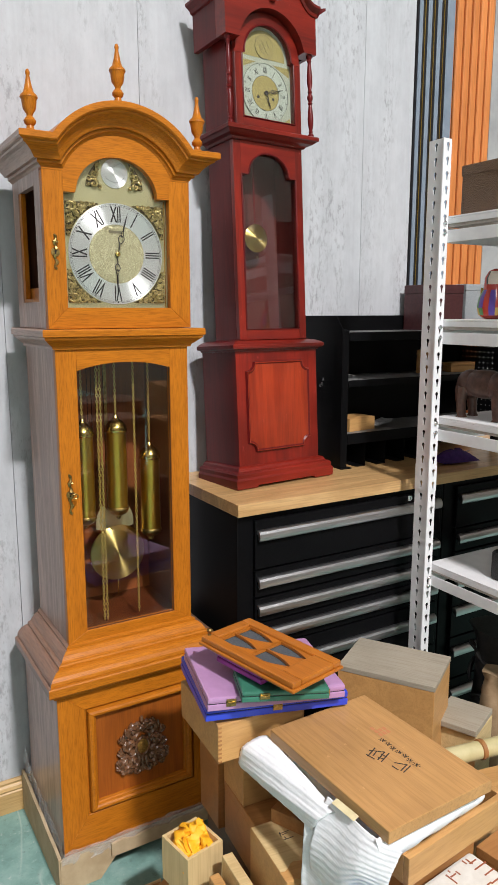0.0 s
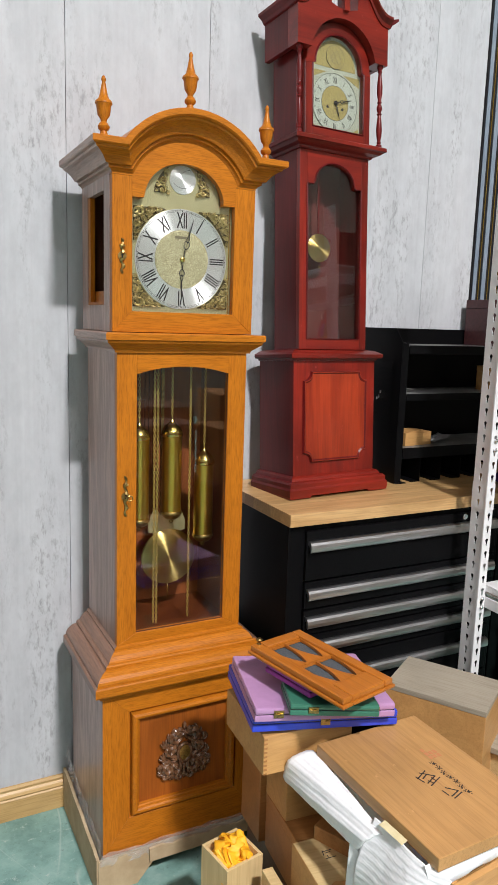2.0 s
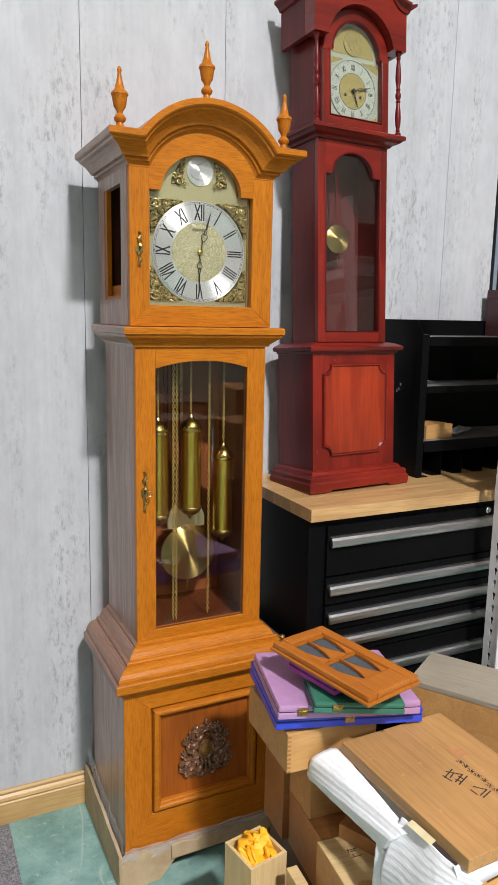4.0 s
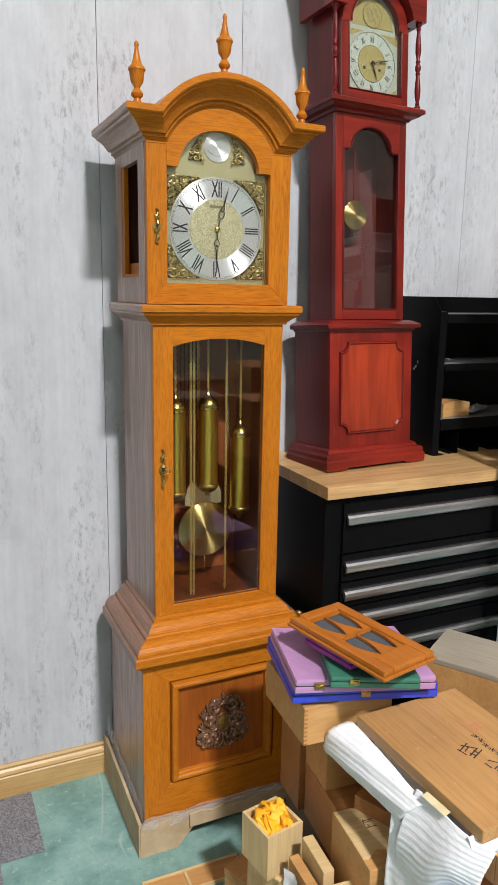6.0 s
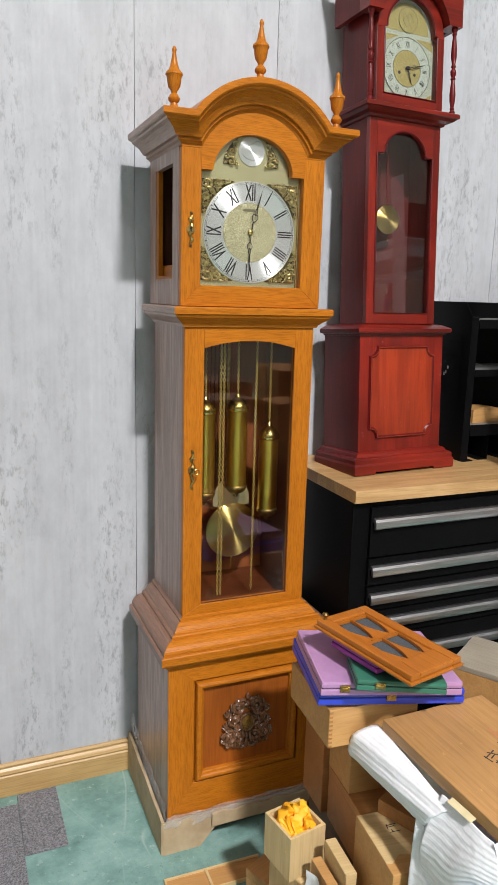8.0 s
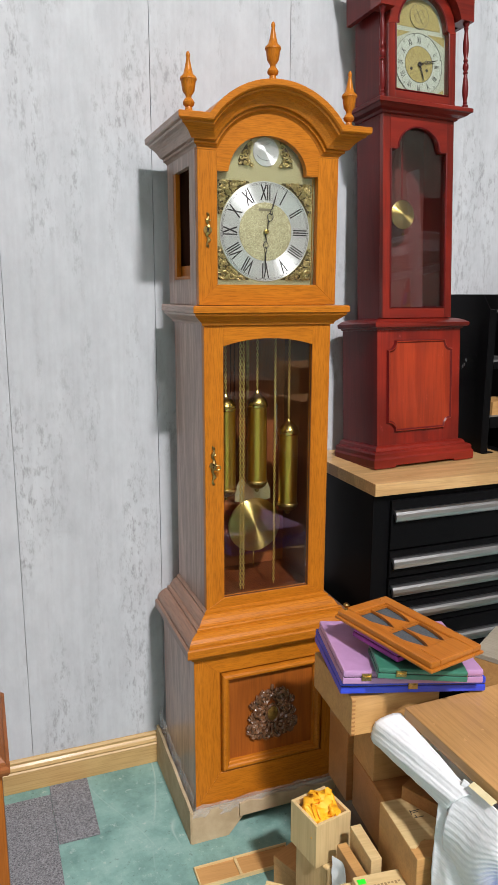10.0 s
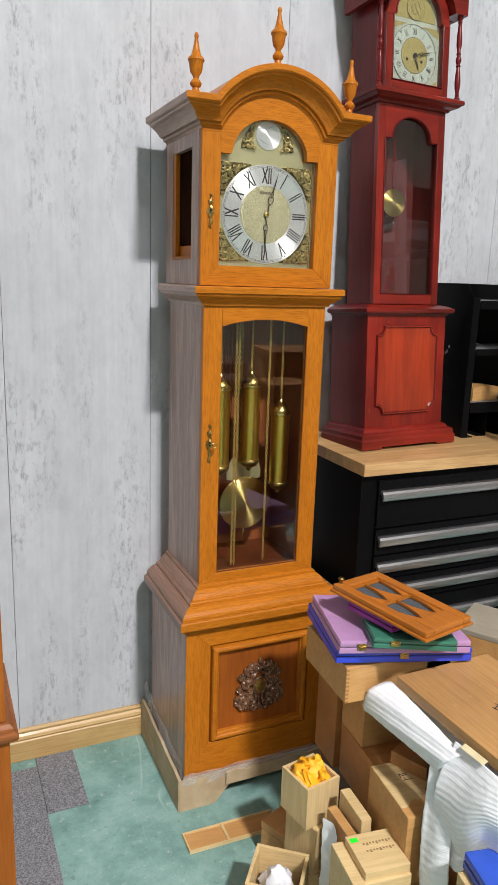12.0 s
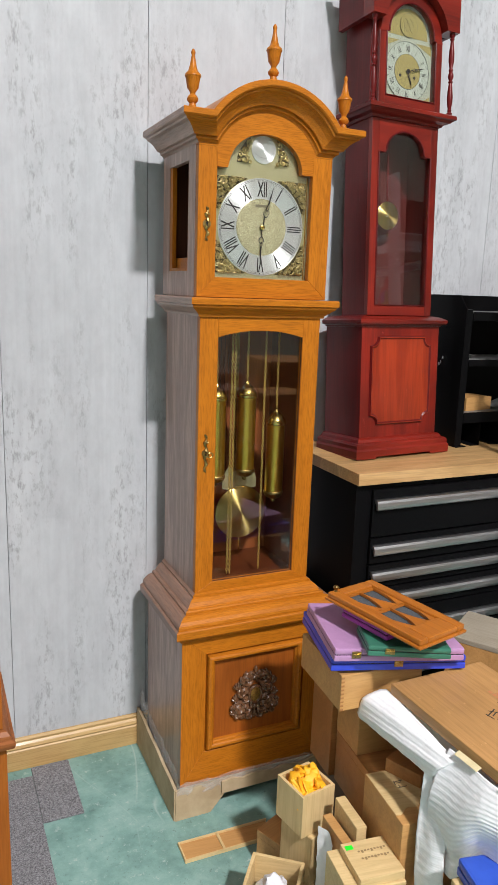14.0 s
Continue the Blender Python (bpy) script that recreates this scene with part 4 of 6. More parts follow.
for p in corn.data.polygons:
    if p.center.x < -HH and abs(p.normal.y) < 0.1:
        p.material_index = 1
bm = bmesh.new()
top = [(x, z) for x, _, z in cornice_row(0.0, 0.004)[1:-1]]
strip(bm, [(x, 1.809) for x, _ in top], top, 0.0185, D + 0.001)
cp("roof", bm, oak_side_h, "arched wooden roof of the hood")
bm = bmesh.new()
wing = [(x, z) for x, _, z in cornice_row(0.054, 0.0005)[1:-1]]
strip(bm, [(x, z - 0.004) for x, z in wing], wing, -0.053, D)
cp("roof_skin", bm, oak_h, "")
FIN = [(r * 0.97, z * 1.10) for r, z in [(0.0155, 0), (0.0155, 0.006), (0.009, 0.009), (0.0075, 0.015), (0.0125, 0.019), (0.0135, 0.024), (0.010, 0.029), (0.0065, 0.032), (0.007, 0.036), (0.0135, 0.044), (0.0155, 0.054), (0.0165, 0.062), (0.0195, 0.066), (0.0185, 0.070), (0.012, 0.075), (0.0085, 0.085), (0.0055, 0.098), (0.0038, 0.106), (0.005, 0.109), (0.0052, 0.112), (0.003, 0.1165), (0.0008, 0.118)]]
for x, z in ((-0.201, 1.826), (-0.001, 1.909), (0.197, 1.826)):
    cp("finial", lathe(bmesh.new(), FIN, 24, Matrix.Translation((x, -0.012, z))), oak_v, "turned wooden finial", True)

# cardboard tray under the clock
tray = thing("cardboard_tray", pose(0.84, 1.95, 0), "low brown cardboard tray with a torn front edge", "cardboard tray")
part("tray_floor", B(-0.220, 0.215, -0.188, 0.160, 0.052, 0.099, 0.003), card, tray)
part("tray_support", B(-0.200, 0.205, -0.060, 0.150, 0.001, 0.0518, 0.002), card, tray)
part("tray_rim", strip(bmesh.new(), [(-0.10 + 0.0325 * i, 0.058) for i in range(11)], [(-0.10 + 0.0325 * i, 0.094 + 0.004 * math.sin(i * 2.3)) for i in range(11)], -0.199, -0.192), card, tray, "torn cardboard rim")
bm = strip(bmesh.new(), [(-0.187 + 0.0415 * i, 0.001) for i in range(10)], [(-0.187 + 0.0415 * i, 0.098 + 0.0035 * i + 0.002 * math.sin(i * 1.9)) for i in range(10)], -0.004, 0.004)
bmesh.ops.transform(bm, matrix=Matrix.Translation((-0.232, 0, 0)) @ pose(0, 0, 0, 0, 0, 90) @ Matrix.Diagonal((1, 1, 1, 1)), verts=bm.verts)
part("tray_side", bm, card, tray)
bm = strip(bmesh.new(), [(-0.232 + 0.0205 * i, 0.001 if i < 6 else 0.001 + 0.024 * (i - 5)) for i in range(9)], [(-0.232 + 0.0205 * i, 0.100 - 0.0035 * abs((i * 37) % 5 - 2)) for i in range(9)], -0.190, -0.183)
part("tray_front", bm, card, tray, "torn cardboard front flap")
part("tray_side", B(0.218, 0.224, -0.186, 0.19, 0.001, 0.10, 0.001), card, tray)
film = mat("clear_wrap", (0.80, 0.80, 0.80), 0.12)
film.node_tree.nodes["Principled BSDF"].inputs["Alpha"].default_value = 0.30
film.node_tree.nodes["Principled BSDF"].inputs["Specular IOR Level"].default_value = 1.0


def crumple(bm, nx, ny, fn, seed):
    """A crumpled sheet: fn(u, v) gives a place, which noise then shifts."""
    grid = []
    for i in range(nx + 1):
        row = []
        for j in range(ny + 1):
            p, amp = fn(i / nx, j / ny)
            p = Vector(p)
            q = noise.noise_vector(p * 38 + Vector((seed, 0, 0))) * amp + noise.noise_vector(p * 95 + Vector((0, seed, 0))) * amp * 0.45
            row.append(bm.verts.new(p + q))
        grid.append(row)
    for i in range(nx):
        for j in range(ny):
            bm.faces.new((grid[i][j], grid[i + 1][j], grid[i + 1][j + 1], grid[i][j + 1]))
    return bm


wrap = thing("plastic_wrap", pose(0.84, 1.95, 0.1), "crumpled clear plastic sheet between clock and cardboard tray", "plastic wrap")
bm = crumple(bmesh.new(), 34, 5, lambda u, v: ((-0.2285 + 0.004 * v, -0.19 + 0.37 * u, -0.03 + (0.075 + 0.05 * u * u) * v), 0.007), 3)
part("wrap_side", bm, film, wrap)
bm = crumple(bmesh.new(), 44, 5, lambda u, v: ((-0.228 + 0.44 * u, -0.196 + 0.006 * (1 - v), -0.028 + 0.046 * v), 0.0055), 9)
part("wrap_front", bm, film, wrap)


# ---- the red longcase clock on the bench ----
BT = 0.956  # top of the bench
red = thing("longcase_clock", pose(1.352, 1.912, BT, 0, 0, 4.5) @ pose(0, 0, 0, -3.6), "red mahogany longcase clock with swan-neck top, leaning on the wall", "clock")


def rp(name, bm, material, label="", smooth=False, parent=None):
    return part(name, bm, material, parent or red, label, smooth)


RD, RT = 0.165, 0.125  # depth of the base, and of trunk and hood
for sx in (-1, 1):
    rp("foot", B(min(sx * 0.177, sx * 0.105), max(sx * 0.177, sx * 0.105), -0.043, RD, 0.0, 0.0065, 0.001), red_h)
foot_ring = rp("foot_moulding", ring3(bmesh.new(), -0.147, 0.147, -0.012, RD, [(0.0, 0.006), (0.031, 0.006), (0.031, 0.024), (0.027, 0.030), (0.027, 0.040), (0.023, 0.045), (0.015, 0.047), (0.011, 0.055), (0.007, 0.058), (0.0, 0.060)]), red_h, "stepped mahogany foot moulding")
base_case = rp("base_case", B(-0.147, 0.147, -0.012, RD, 0.058, 0.388, 0.0012), red_v, "red mahogany base, its flanks coloured darker for shade")


def shade_flanks(ob, edge):
    """Colours the two flanks of a mesh in the darker red that carries their shade."""
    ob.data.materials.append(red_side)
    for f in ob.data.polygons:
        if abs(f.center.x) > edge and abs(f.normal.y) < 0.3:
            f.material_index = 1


def notched(h, z0, z1, r, inset):
    pts = []
    c = [(-h, z0), (h, z0), (h, z1), (-h, z1)]
    for (x, z), a0 in zip(c, (90, 180, 270, 0)):
        sx, sz = (1 if x < 0 else -1), (1 if z == z0 else -1)
        for i in range(7):
            a = radians(a0 - 15 * i)
            pts.append((x + (r) * math.cos(a), z + (r) * math.sin(a)))
    cx, cz = 0, (z0 + z1) / 2
    return [(cx + (x - cx) * (1 - inset / h), cz + (z - cz) * (1 - inset / (z1 - z0) * 2)) for x, z in pts]


bm = bmesh.new()
outl = [notched(0.116, 0.096, 0.357, 0.027, i) for i in (0, 0.003, 0.005, 0.009)]
rows = [[bm.verts.new((x, y, z)) for x, z in o] for o, y in zip(outl, (-0.0125, -0.020, -0.020, -0.0165))]
for a, b in zip(rows, rows[1:]):
    for i in range(len(a)):
        bm.faces.new((a[i], a[(i + 1) % len(a)], b[(i + 1) % len(a)], b[i]))
bm.faces.new(rows[-1])
bp = rp("base_panel", bm, red_panel, "raised bright red panel with scooped corners")
# The rim's shade is put into its colour with the darker red.
bp.data.materials.append(red_side)
for f in bp.data.polygons:
    if abs(f.normal.y) < 0.9:
        f.material_index = 1
waist_ring = rp("waist_moulding", ring3(bmesh.new(), -0.147, 0.147, -0.012, RD, [(-0.02, 0.384), (0.004, 0.386), (0.006, 0.391), (0.016, 0.393), (0.018, 0.398), (0.018, 0.404), (0.008, 0.410), (-0.004, 0.415), (-0.024, 0.418)]), red_h)
for sx in (-1, 1):
    xs = sorted((sx * 0.121, sx * 0.109))
    rp("trunk_side", B(xs[0], xs[1], 0.0165, RT, 0.417, 0.966, 0.0008), red_side, "red trunk side, coloured darker for shade")
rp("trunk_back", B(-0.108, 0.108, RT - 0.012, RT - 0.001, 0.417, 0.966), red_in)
rdoor = rp("trunk_door", B(-0.121, -0.096, 0, 0.016, 0.418, 0.9655, 0.001), red_v, "red trunk door with an arched glass")
rp("door_stile", B(0.096, 0.121, 0, 0.016, 0.418, 0.9655, 0.001), red_v, "", False, rdoor)
rp("door_rail", B(-0.096, 0.096, 0, 0.016, 0.418, 0.447, 0.001), red_h, "", False, rdoor)
arch = [(-0.096, 0.874), (-0.076, 0.874)] + arc(0, 0.880, 0.070, 0.056, 180, 0, 16) + [(0.076, 0.874), (0.096, 0.874)]
rp("arched_rail", strip(bmesh.new(), arch, [(x, 0.9655) for x, _ in arch], 0, 0.016), red_h, "", False, rdoor)
bm = bmesh.new()
tube(bm, [(-0.0955, -0.0005, 0.448)] + [(x * 0.995, -0.0005, z) for x, z in arch] + [(0.0955, -0.0005, 0.448)], 0.0028, 6, True)
rp("glazing_bead", bm, red_side, "", False, rdoor)
p = rp("glass_pane", B(-0.097, 0.097, 0.008, 0.0105, 0.446, 0.938, 0), clear, "", False, rdoor)
p.visible_shadow = False
bm = B(-0.013, -0.007, 0.062, 0.065, 0.70, 0.96, 0.0006)
rpend = rp("pendulum", bm, red_side, "dark wooden pendulum rod with a round brass bob")
bob = part("bob", lathe(bmesh.new(), [(0.040, 0), (0.040, 0.002), (0.036, 0.004), (0.001, 0.006)], 48), brass_spun, rpend, "round brass bob", True)
bob.matrix_basis = Matrix.Translation((-0.010, 0.060, 0.712)) @ pose(0, 0, 0, 90)
rp("rating_nut", lathe(bmesh.new(), [(0.001, 0), (0.004, 0.004), (0.001, 0.010)], 10, Matrix.Translation((-0.010, 0.058, 0.652))), brass, "", True, rpend)
# hood
hood_ring = rp("hood_moulding", ring3(bmesh.new(), -0.121, 0.121, 0, RT, [(0, 0.962), (0.006, 0.963), (0.010, 0.969), (0.024, 0.973), (0.032, 0.979), (0.037, 0.981), (0.037, 0.990), (0.034, 0.993), (0.0, 0.993)]), red_h, "projecting moulding under the hood")
for sx in (-1, 1):
    xs = sorted((sx * 0.126, sx * 0.114))
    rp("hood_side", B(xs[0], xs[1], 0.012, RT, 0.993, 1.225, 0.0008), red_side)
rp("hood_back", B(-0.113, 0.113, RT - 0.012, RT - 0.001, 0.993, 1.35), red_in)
COL = [(0.0085, 0), (0.0085, 0.008), (0.005, 0.011), (0.0065, 0.016), (0.0045, 0.020), (0.0075, 0.034), (0.0085, 0.052), (0.0070, 0.072), (0.0045, 0.090), (0.0075, 0.094), (0.0045, 0.098), (0.0080, 0.106), (0.0080, 0.114), (0.0045, 0.121), (0.0070, 0.126), (0.0045, 0.131), (0.0080, 0.150), (0.0078, 0.172), (0.0052, 0.196), (0.0045, 0.205), (0.0070, 0.209), (0.0050, 0.213), (0.0085, 0.218), (0.0085, 0.224)]
for sx in (-1, 1):
    rp("column", lathe(bmesh.new(), COL, 18, Matrix.Translation((sx * 0.140, -0.022, 0.9925))), red_side, "turned dark red corner column", True)
rhd = rp("hood_door", B(-0.113, -0.090, -0.012, 0.010, 0.9935, 1.185, 0.001), red_v, "arched red hood door")
rp("door_stile", B(0.090, 0.113, -0.012, 0.010, 0.9935, 1.185, 0.001), red_v, "", False, rhd)
rp("door_rail", B(-0.090, 0.090, -0.012, 0.010, 0.9935, 1.022, 0.001), red_h, "", False, rhd)
inn = [(-0.113, 1.1855), (-0.0905, 1.1855)] + arc(0, 1.190, 0.082, 0.084, 180, 0, 20) + [(0.0905, 1.1855), (0.113, 1.1855)]
out = [(-0.113, 1.19), (-0.1128, 1.192)] + arc(0, 1.192, 0.110, 0.112, 180, 0, 20) + [(0.1128, 1.192), (0.113, 1.19)]
rp("arched_rail", strip(bmesh.new(), inn, out, -0.012, 0.010), red_h, "", False, rhd)
bm = bmesh.new()
tube(bm, [(-0.089, -0.012, 1.023), (-0.089, -0.012, 1.186)] + [(x, -0.012, z) for x, z in arc(0, 1.190, 0.081, 0.083, 180, 0, 20)] + [(0.089, -0.012, 1.186), (0.089, -0.012, 1.023)], 0.003, 6, True)
rp("glazing_bead", bm, red_side, "", False, rhd)
p = rp("glass_pane", B(-0.091, 0.091, -0.0085, -0.0065, 1.021, 1.276, 0), clear, "", False, rhd)
p.visible_shadow = False
cream = speckled("cream_dial", (0.36, 0.39, 0.30), (0.42, 0.45, 0.35), 30, 0.7)
low = [(-0.090 + 0.18 * i / 20, 1.020) for i in range(21)]
rdial = rp("dial", strip(bmesh.new(), low, arc(0, 1.188, 0.090, 0.090, 180, 0, 20), 0.012, 0.014), cream, "arched cream and gold dial with roman numerals")
RZ = 1.100
bm = bmesh.new()
for sx in (-1, 1):
    for z0, z1 in ((1.022, 1.045), (1.155, 1.180)):
        prism(bm, [(sx * 0.087, z0), (sx * 0.087, z1), (sx * (0.050 if z0 < 1.1 else 0.087), z0 if z0 < 1.1 else z1), (sx * 0.030, z0 if z0 < 1.1 else z1)], 0.0112, 0.0119)
strip(bm, [(-0.072 + 0.144 * i / 20, 1.192) for i in range(21)], arc(0, 1.193, 0.072, 0.072, 180, 0, 20), 0.0112, 0.0119)
part("gold_field", bm, printed_gold, rdial, "grained gold dial fields")
bm = bmesh.new()
disc(bm, 0, RZ, 0.0795, 0.0100, 0.0112, 64)
part("chapter_ring", bm, speckled("white_ring", (0.38, 0.42, 0.35), (0.46, 0.50, 0.42), 60, 0.7), rdial, "white chapter ring")
bm = bmesh.new()
disc(bm, 0, RZ, 0.046, 0.0092, 0.0099, 48)
disc(bm, 0, 1.222, 0.031, 0.0092, 0.0111, 48)
part("dial_centre", bm, printed_gold, rdial)
bm = bmesh.new()
for r, z in ((0.0790, RZ), (0.0465, RZ), (0.031, 1.222)):
    tube(bm, [(r * math.cos(2 * math.pi * i / 60), 0.0094, z + r * math.sin(2 * math.pi * i / 60)) for i in range(60)], 0.0006, 4, True)
for k in range(12):
    scroll(bm, 0.0738 * math.sin(radians(30 * k + 15)), RZ + 0.0738 * math.cos(radians(30 * k + 15)), 0.0030, 1.0, 30 * k, 0.0096, 0.0004, 1, 8)
for k in range(4):
    tube(bm, [(-0.018 + 0.0036 * i, 0.0088, 1.208 + 0.009 * k + 0.004 * math.sin(1.3 * i + 2 * k)) for i in range(11)], 0.0005, 4)
part("engraving", bm, mat("dark_line", (0.05, 0.06, 0.05), 0.5), rdial)
rface = Matrix.Translation((0, 0.0097, RZ)) @ pose(0, 0, 0, 90)
for k in range(12):
    a = radians(90 - 30 * k)
    words(roman(k), 0.023, ink, rdial, rface @ Matrix.Translation((0.0605 * math.cos(a), 0.0605 * math.sin(a), 0)) @ pose(0, 0, 0, 0, 0, -30 * k), "numeral", 0.5, 0.0003, 0.0)
hand(rdial, "minute_hand", 0, RZ, 0.062, 75, 0.004)
hand(rdial, "hour_hand", 0, RZ, 0.042, 160, 0.006)
for sx in (-1, 1):
    bm = bmesh.new()
    disc(bm, sx * 0.026, RZ - 0.013, 0.0042, 0.0085, 0.0091, 14)
    part("winding_hole", bm, ink, rdial)
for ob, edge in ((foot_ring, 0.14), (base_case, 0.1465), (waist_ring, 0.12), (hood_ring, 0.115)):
    shade_flanks(ob, edge)
rdial.matrix_basis = Matrix.Translation((0, -0.005, 0))
# pediment with swan necks
bm = bmesh.new()
lo = [(-0.155, 1.216), (-0.114, 1.216)] + arc(0, 1.192, 0.1125, 0.1145, 168, 12, 60) + [(0.114, 1.216), (0.155, 1.216)]


def neck(x):
    a = min(1.0, abs(x) / 0.155)
    s = 0.5 - 0.5 * math.cos(math.pi * min(1.0, (1 - a) / 0.72))
    return 1.330 + 0.097 * s ** 1.5 if abs(x) > 0.047 else 1.340 - 0.010 * math.cos(abs(x) / 0.047 * math.pi / 2)


hi = [(x, neck(x)) for x, _ in lo]
strip(bm, lo, hi, -0.036, 0.0105)
ped = rp("pediment", bm, red_h, "swan-neck pediment board")
for sx in (-1, 1):
    xs = sorted((sx * 0.155, sx * 0.140))
    rp("pediment_side", B(xs[0], xs[1], 0.011, RT, 1.216, 1.330, 0.001), red_side, "", False, ped)
    bm = bmesh.new()
    n = 18
    path = [(sx * (0.158 - 0.109 * i / n), neck(0.155 - 0.106 * i / n)) for i in range(n + 1)]
    prof = [(0.0, -0.014), (0.006, -0.014), (0.009, -0.006), (0.018, 0.0), (0.022, 0.003), (0.022, 0.010), (0.0, 0.010)]
    rows = [[bm.verts.new((x, -0.034 - o, z + h)) for o, h in prof] for x, z in path]
    for a, b in zip(rows, rows[1:]):
        for i in range(len(prof)):
            j = (i + 1) % len(prof)
            bm.faces.new((a[i], a[j], b[j], b[i]))
    bm.faces.new(rows[0]), bm.faces.new(rows[-1][::-1])
    rp("swan_neck", bm, red_h, "curved swan-neck moulding", False, ped)
    bm = bmesh.new()
    prof2 = [(0.0, 1.314), (0.006, 1.316), (0.009, 1.324), (0.018, 1.330), (0.022, 1.333), (0.022, 1.340), (0.0, 1.340)]
    rows = [[bm.verts.new((sx * (0.155 + o), y if y > 0 else y - o, z)) for o, z in prof2] for y in (-0.034, RT)]
    for i in range(len(prof2)):
        j = (i + 1) % len(prof2)
        bm.faces.new((rows[0][i], rows[0][j], rows[1][j], rows[1][i]))
    bm.faces.new(rows[0]), bm.faces.new(rows[1][::-1])
    rp("side_moulding", bm, red_side, "", False, ped)
    bm = bmesh.new()
    disc(bm, sx * 0.051, 1.424, 0.016, -0.058, -0.030, 24)
    disc(bm, sx * 0.051, 1.424, 0.009, -0.061, -0.058, 20)
    rp("roundel", bm, red_h, "", True, ped)
bm = B(-0.015, 0.015, -0.050, -0.010, 1.365, 1.374, 0.001)
box(bm, -0.009, 0.009, -0.046, -0.014, 1.325, 1.3645)
box(bm, -0.020, 0.020, -0.054, -0.008, 1.3745, 1.388, 0.001)
rp("centre_block", bm, red_h, "", False, ped)
rp("roof", B(-0.139, 0.139, 0.011, RT, 1.300, 1.328, 0.001), red_side, "", False, ped)


# ---- bench with drawers ----
def drawer_unit(name, x0, x1):
    u = thing(name, pose((x0 + x1) / 2, 1.94, 0), "black steel drawer cabinet with full-width aluminium handles", "drawer cabinet", "drawer cabinets under the worktop")
    w = (x1 - x0) / 2
    part("body", B(-w, w, -0.195, 0.205, 0.05, 0.9215, 0.003), black_steel, u)
    part("plinth", B(-w + 0.02, w - 0.02, -0.17, 0.19, 0.0, 0.0495, 0.002), black_steel, u)
    zs = [0.905, 0.763, 0.683, 0.610, 0.535, 0.385, 0.235, 0.085]
    for za, zb in zip(zs, zs[1:]):
        d = part("drawer_front", B(-w + 0.050, w - 0.022, -0.207, -0.1955, zb + 0.004, za - 0.002, 0.0015), black_steel, u)
        hz = {0.905: 0.862, 0.763: 0.729, 0.683: 0.650, 0.610: 0.577, 0.535: 0.478, 0.385: 0.335, 0.235: 0.185}[za]
        bm = bmesh.new()
        pr = [(0.0, 0.0125), (-0.006, 0.0125), (-0.012, 0.010), (-0.016, 0.005), (-0.0175, -0.002), (-0.0165, -0.009), (-0.013, -0.012), (-0.010, -0.011), (-0.006, 0.002), (0.0, 0.004)]
        rows = [[bm.verts.new((x, -0.2072 + y, hz + 1.2 * z)) for y, z in pr] for x in (-w + 0.055, w - 0.030)]
        for i in range(len(pr)):
            j = (i + 1) % len(pr)
            bm.faces.new((rows[0][i], rows[0][j], rows[1][j], rows[1][i]))
        bm.faces.new(rows[0]), bm.faces.new(rows[1][::-1])
        part("handle", bm, alu, d, "long brushed aluminium handle")
    bm = lathe(bmesh.new(), [(0.009, 0), (0.009, 0.003), (0.007, 0.005)], 20, Matrix.Translation((w - 0.155, -0.2075, 0.893)) @ pose(0, 0, 0, 90))
    lk = part("lock", bm, chrome, u, "round chrome lock", True)
    part("keyhole", B(w - 0.1556, w - 0.1544, -0.2131, -0.2126, 0.889, 0.897, 0), ink, lk)
    return u


drawer_unit("drawer_cabinet", 1.112, 1.866)
drawer_unit("drawer_cabinet", 1.869, 2.623)
top = thing("worktop", pose(1.105, 1.725, 0.9225), "solid beech worktop of glued staves on black cabinets", "worktop")
for i in range(8):
    part("stave", B(0, 1.55, i * 0.0527, (i + 1) * 0.0527 - 0.0004, 0, 0.0335, 0.0007), bench_top, top)


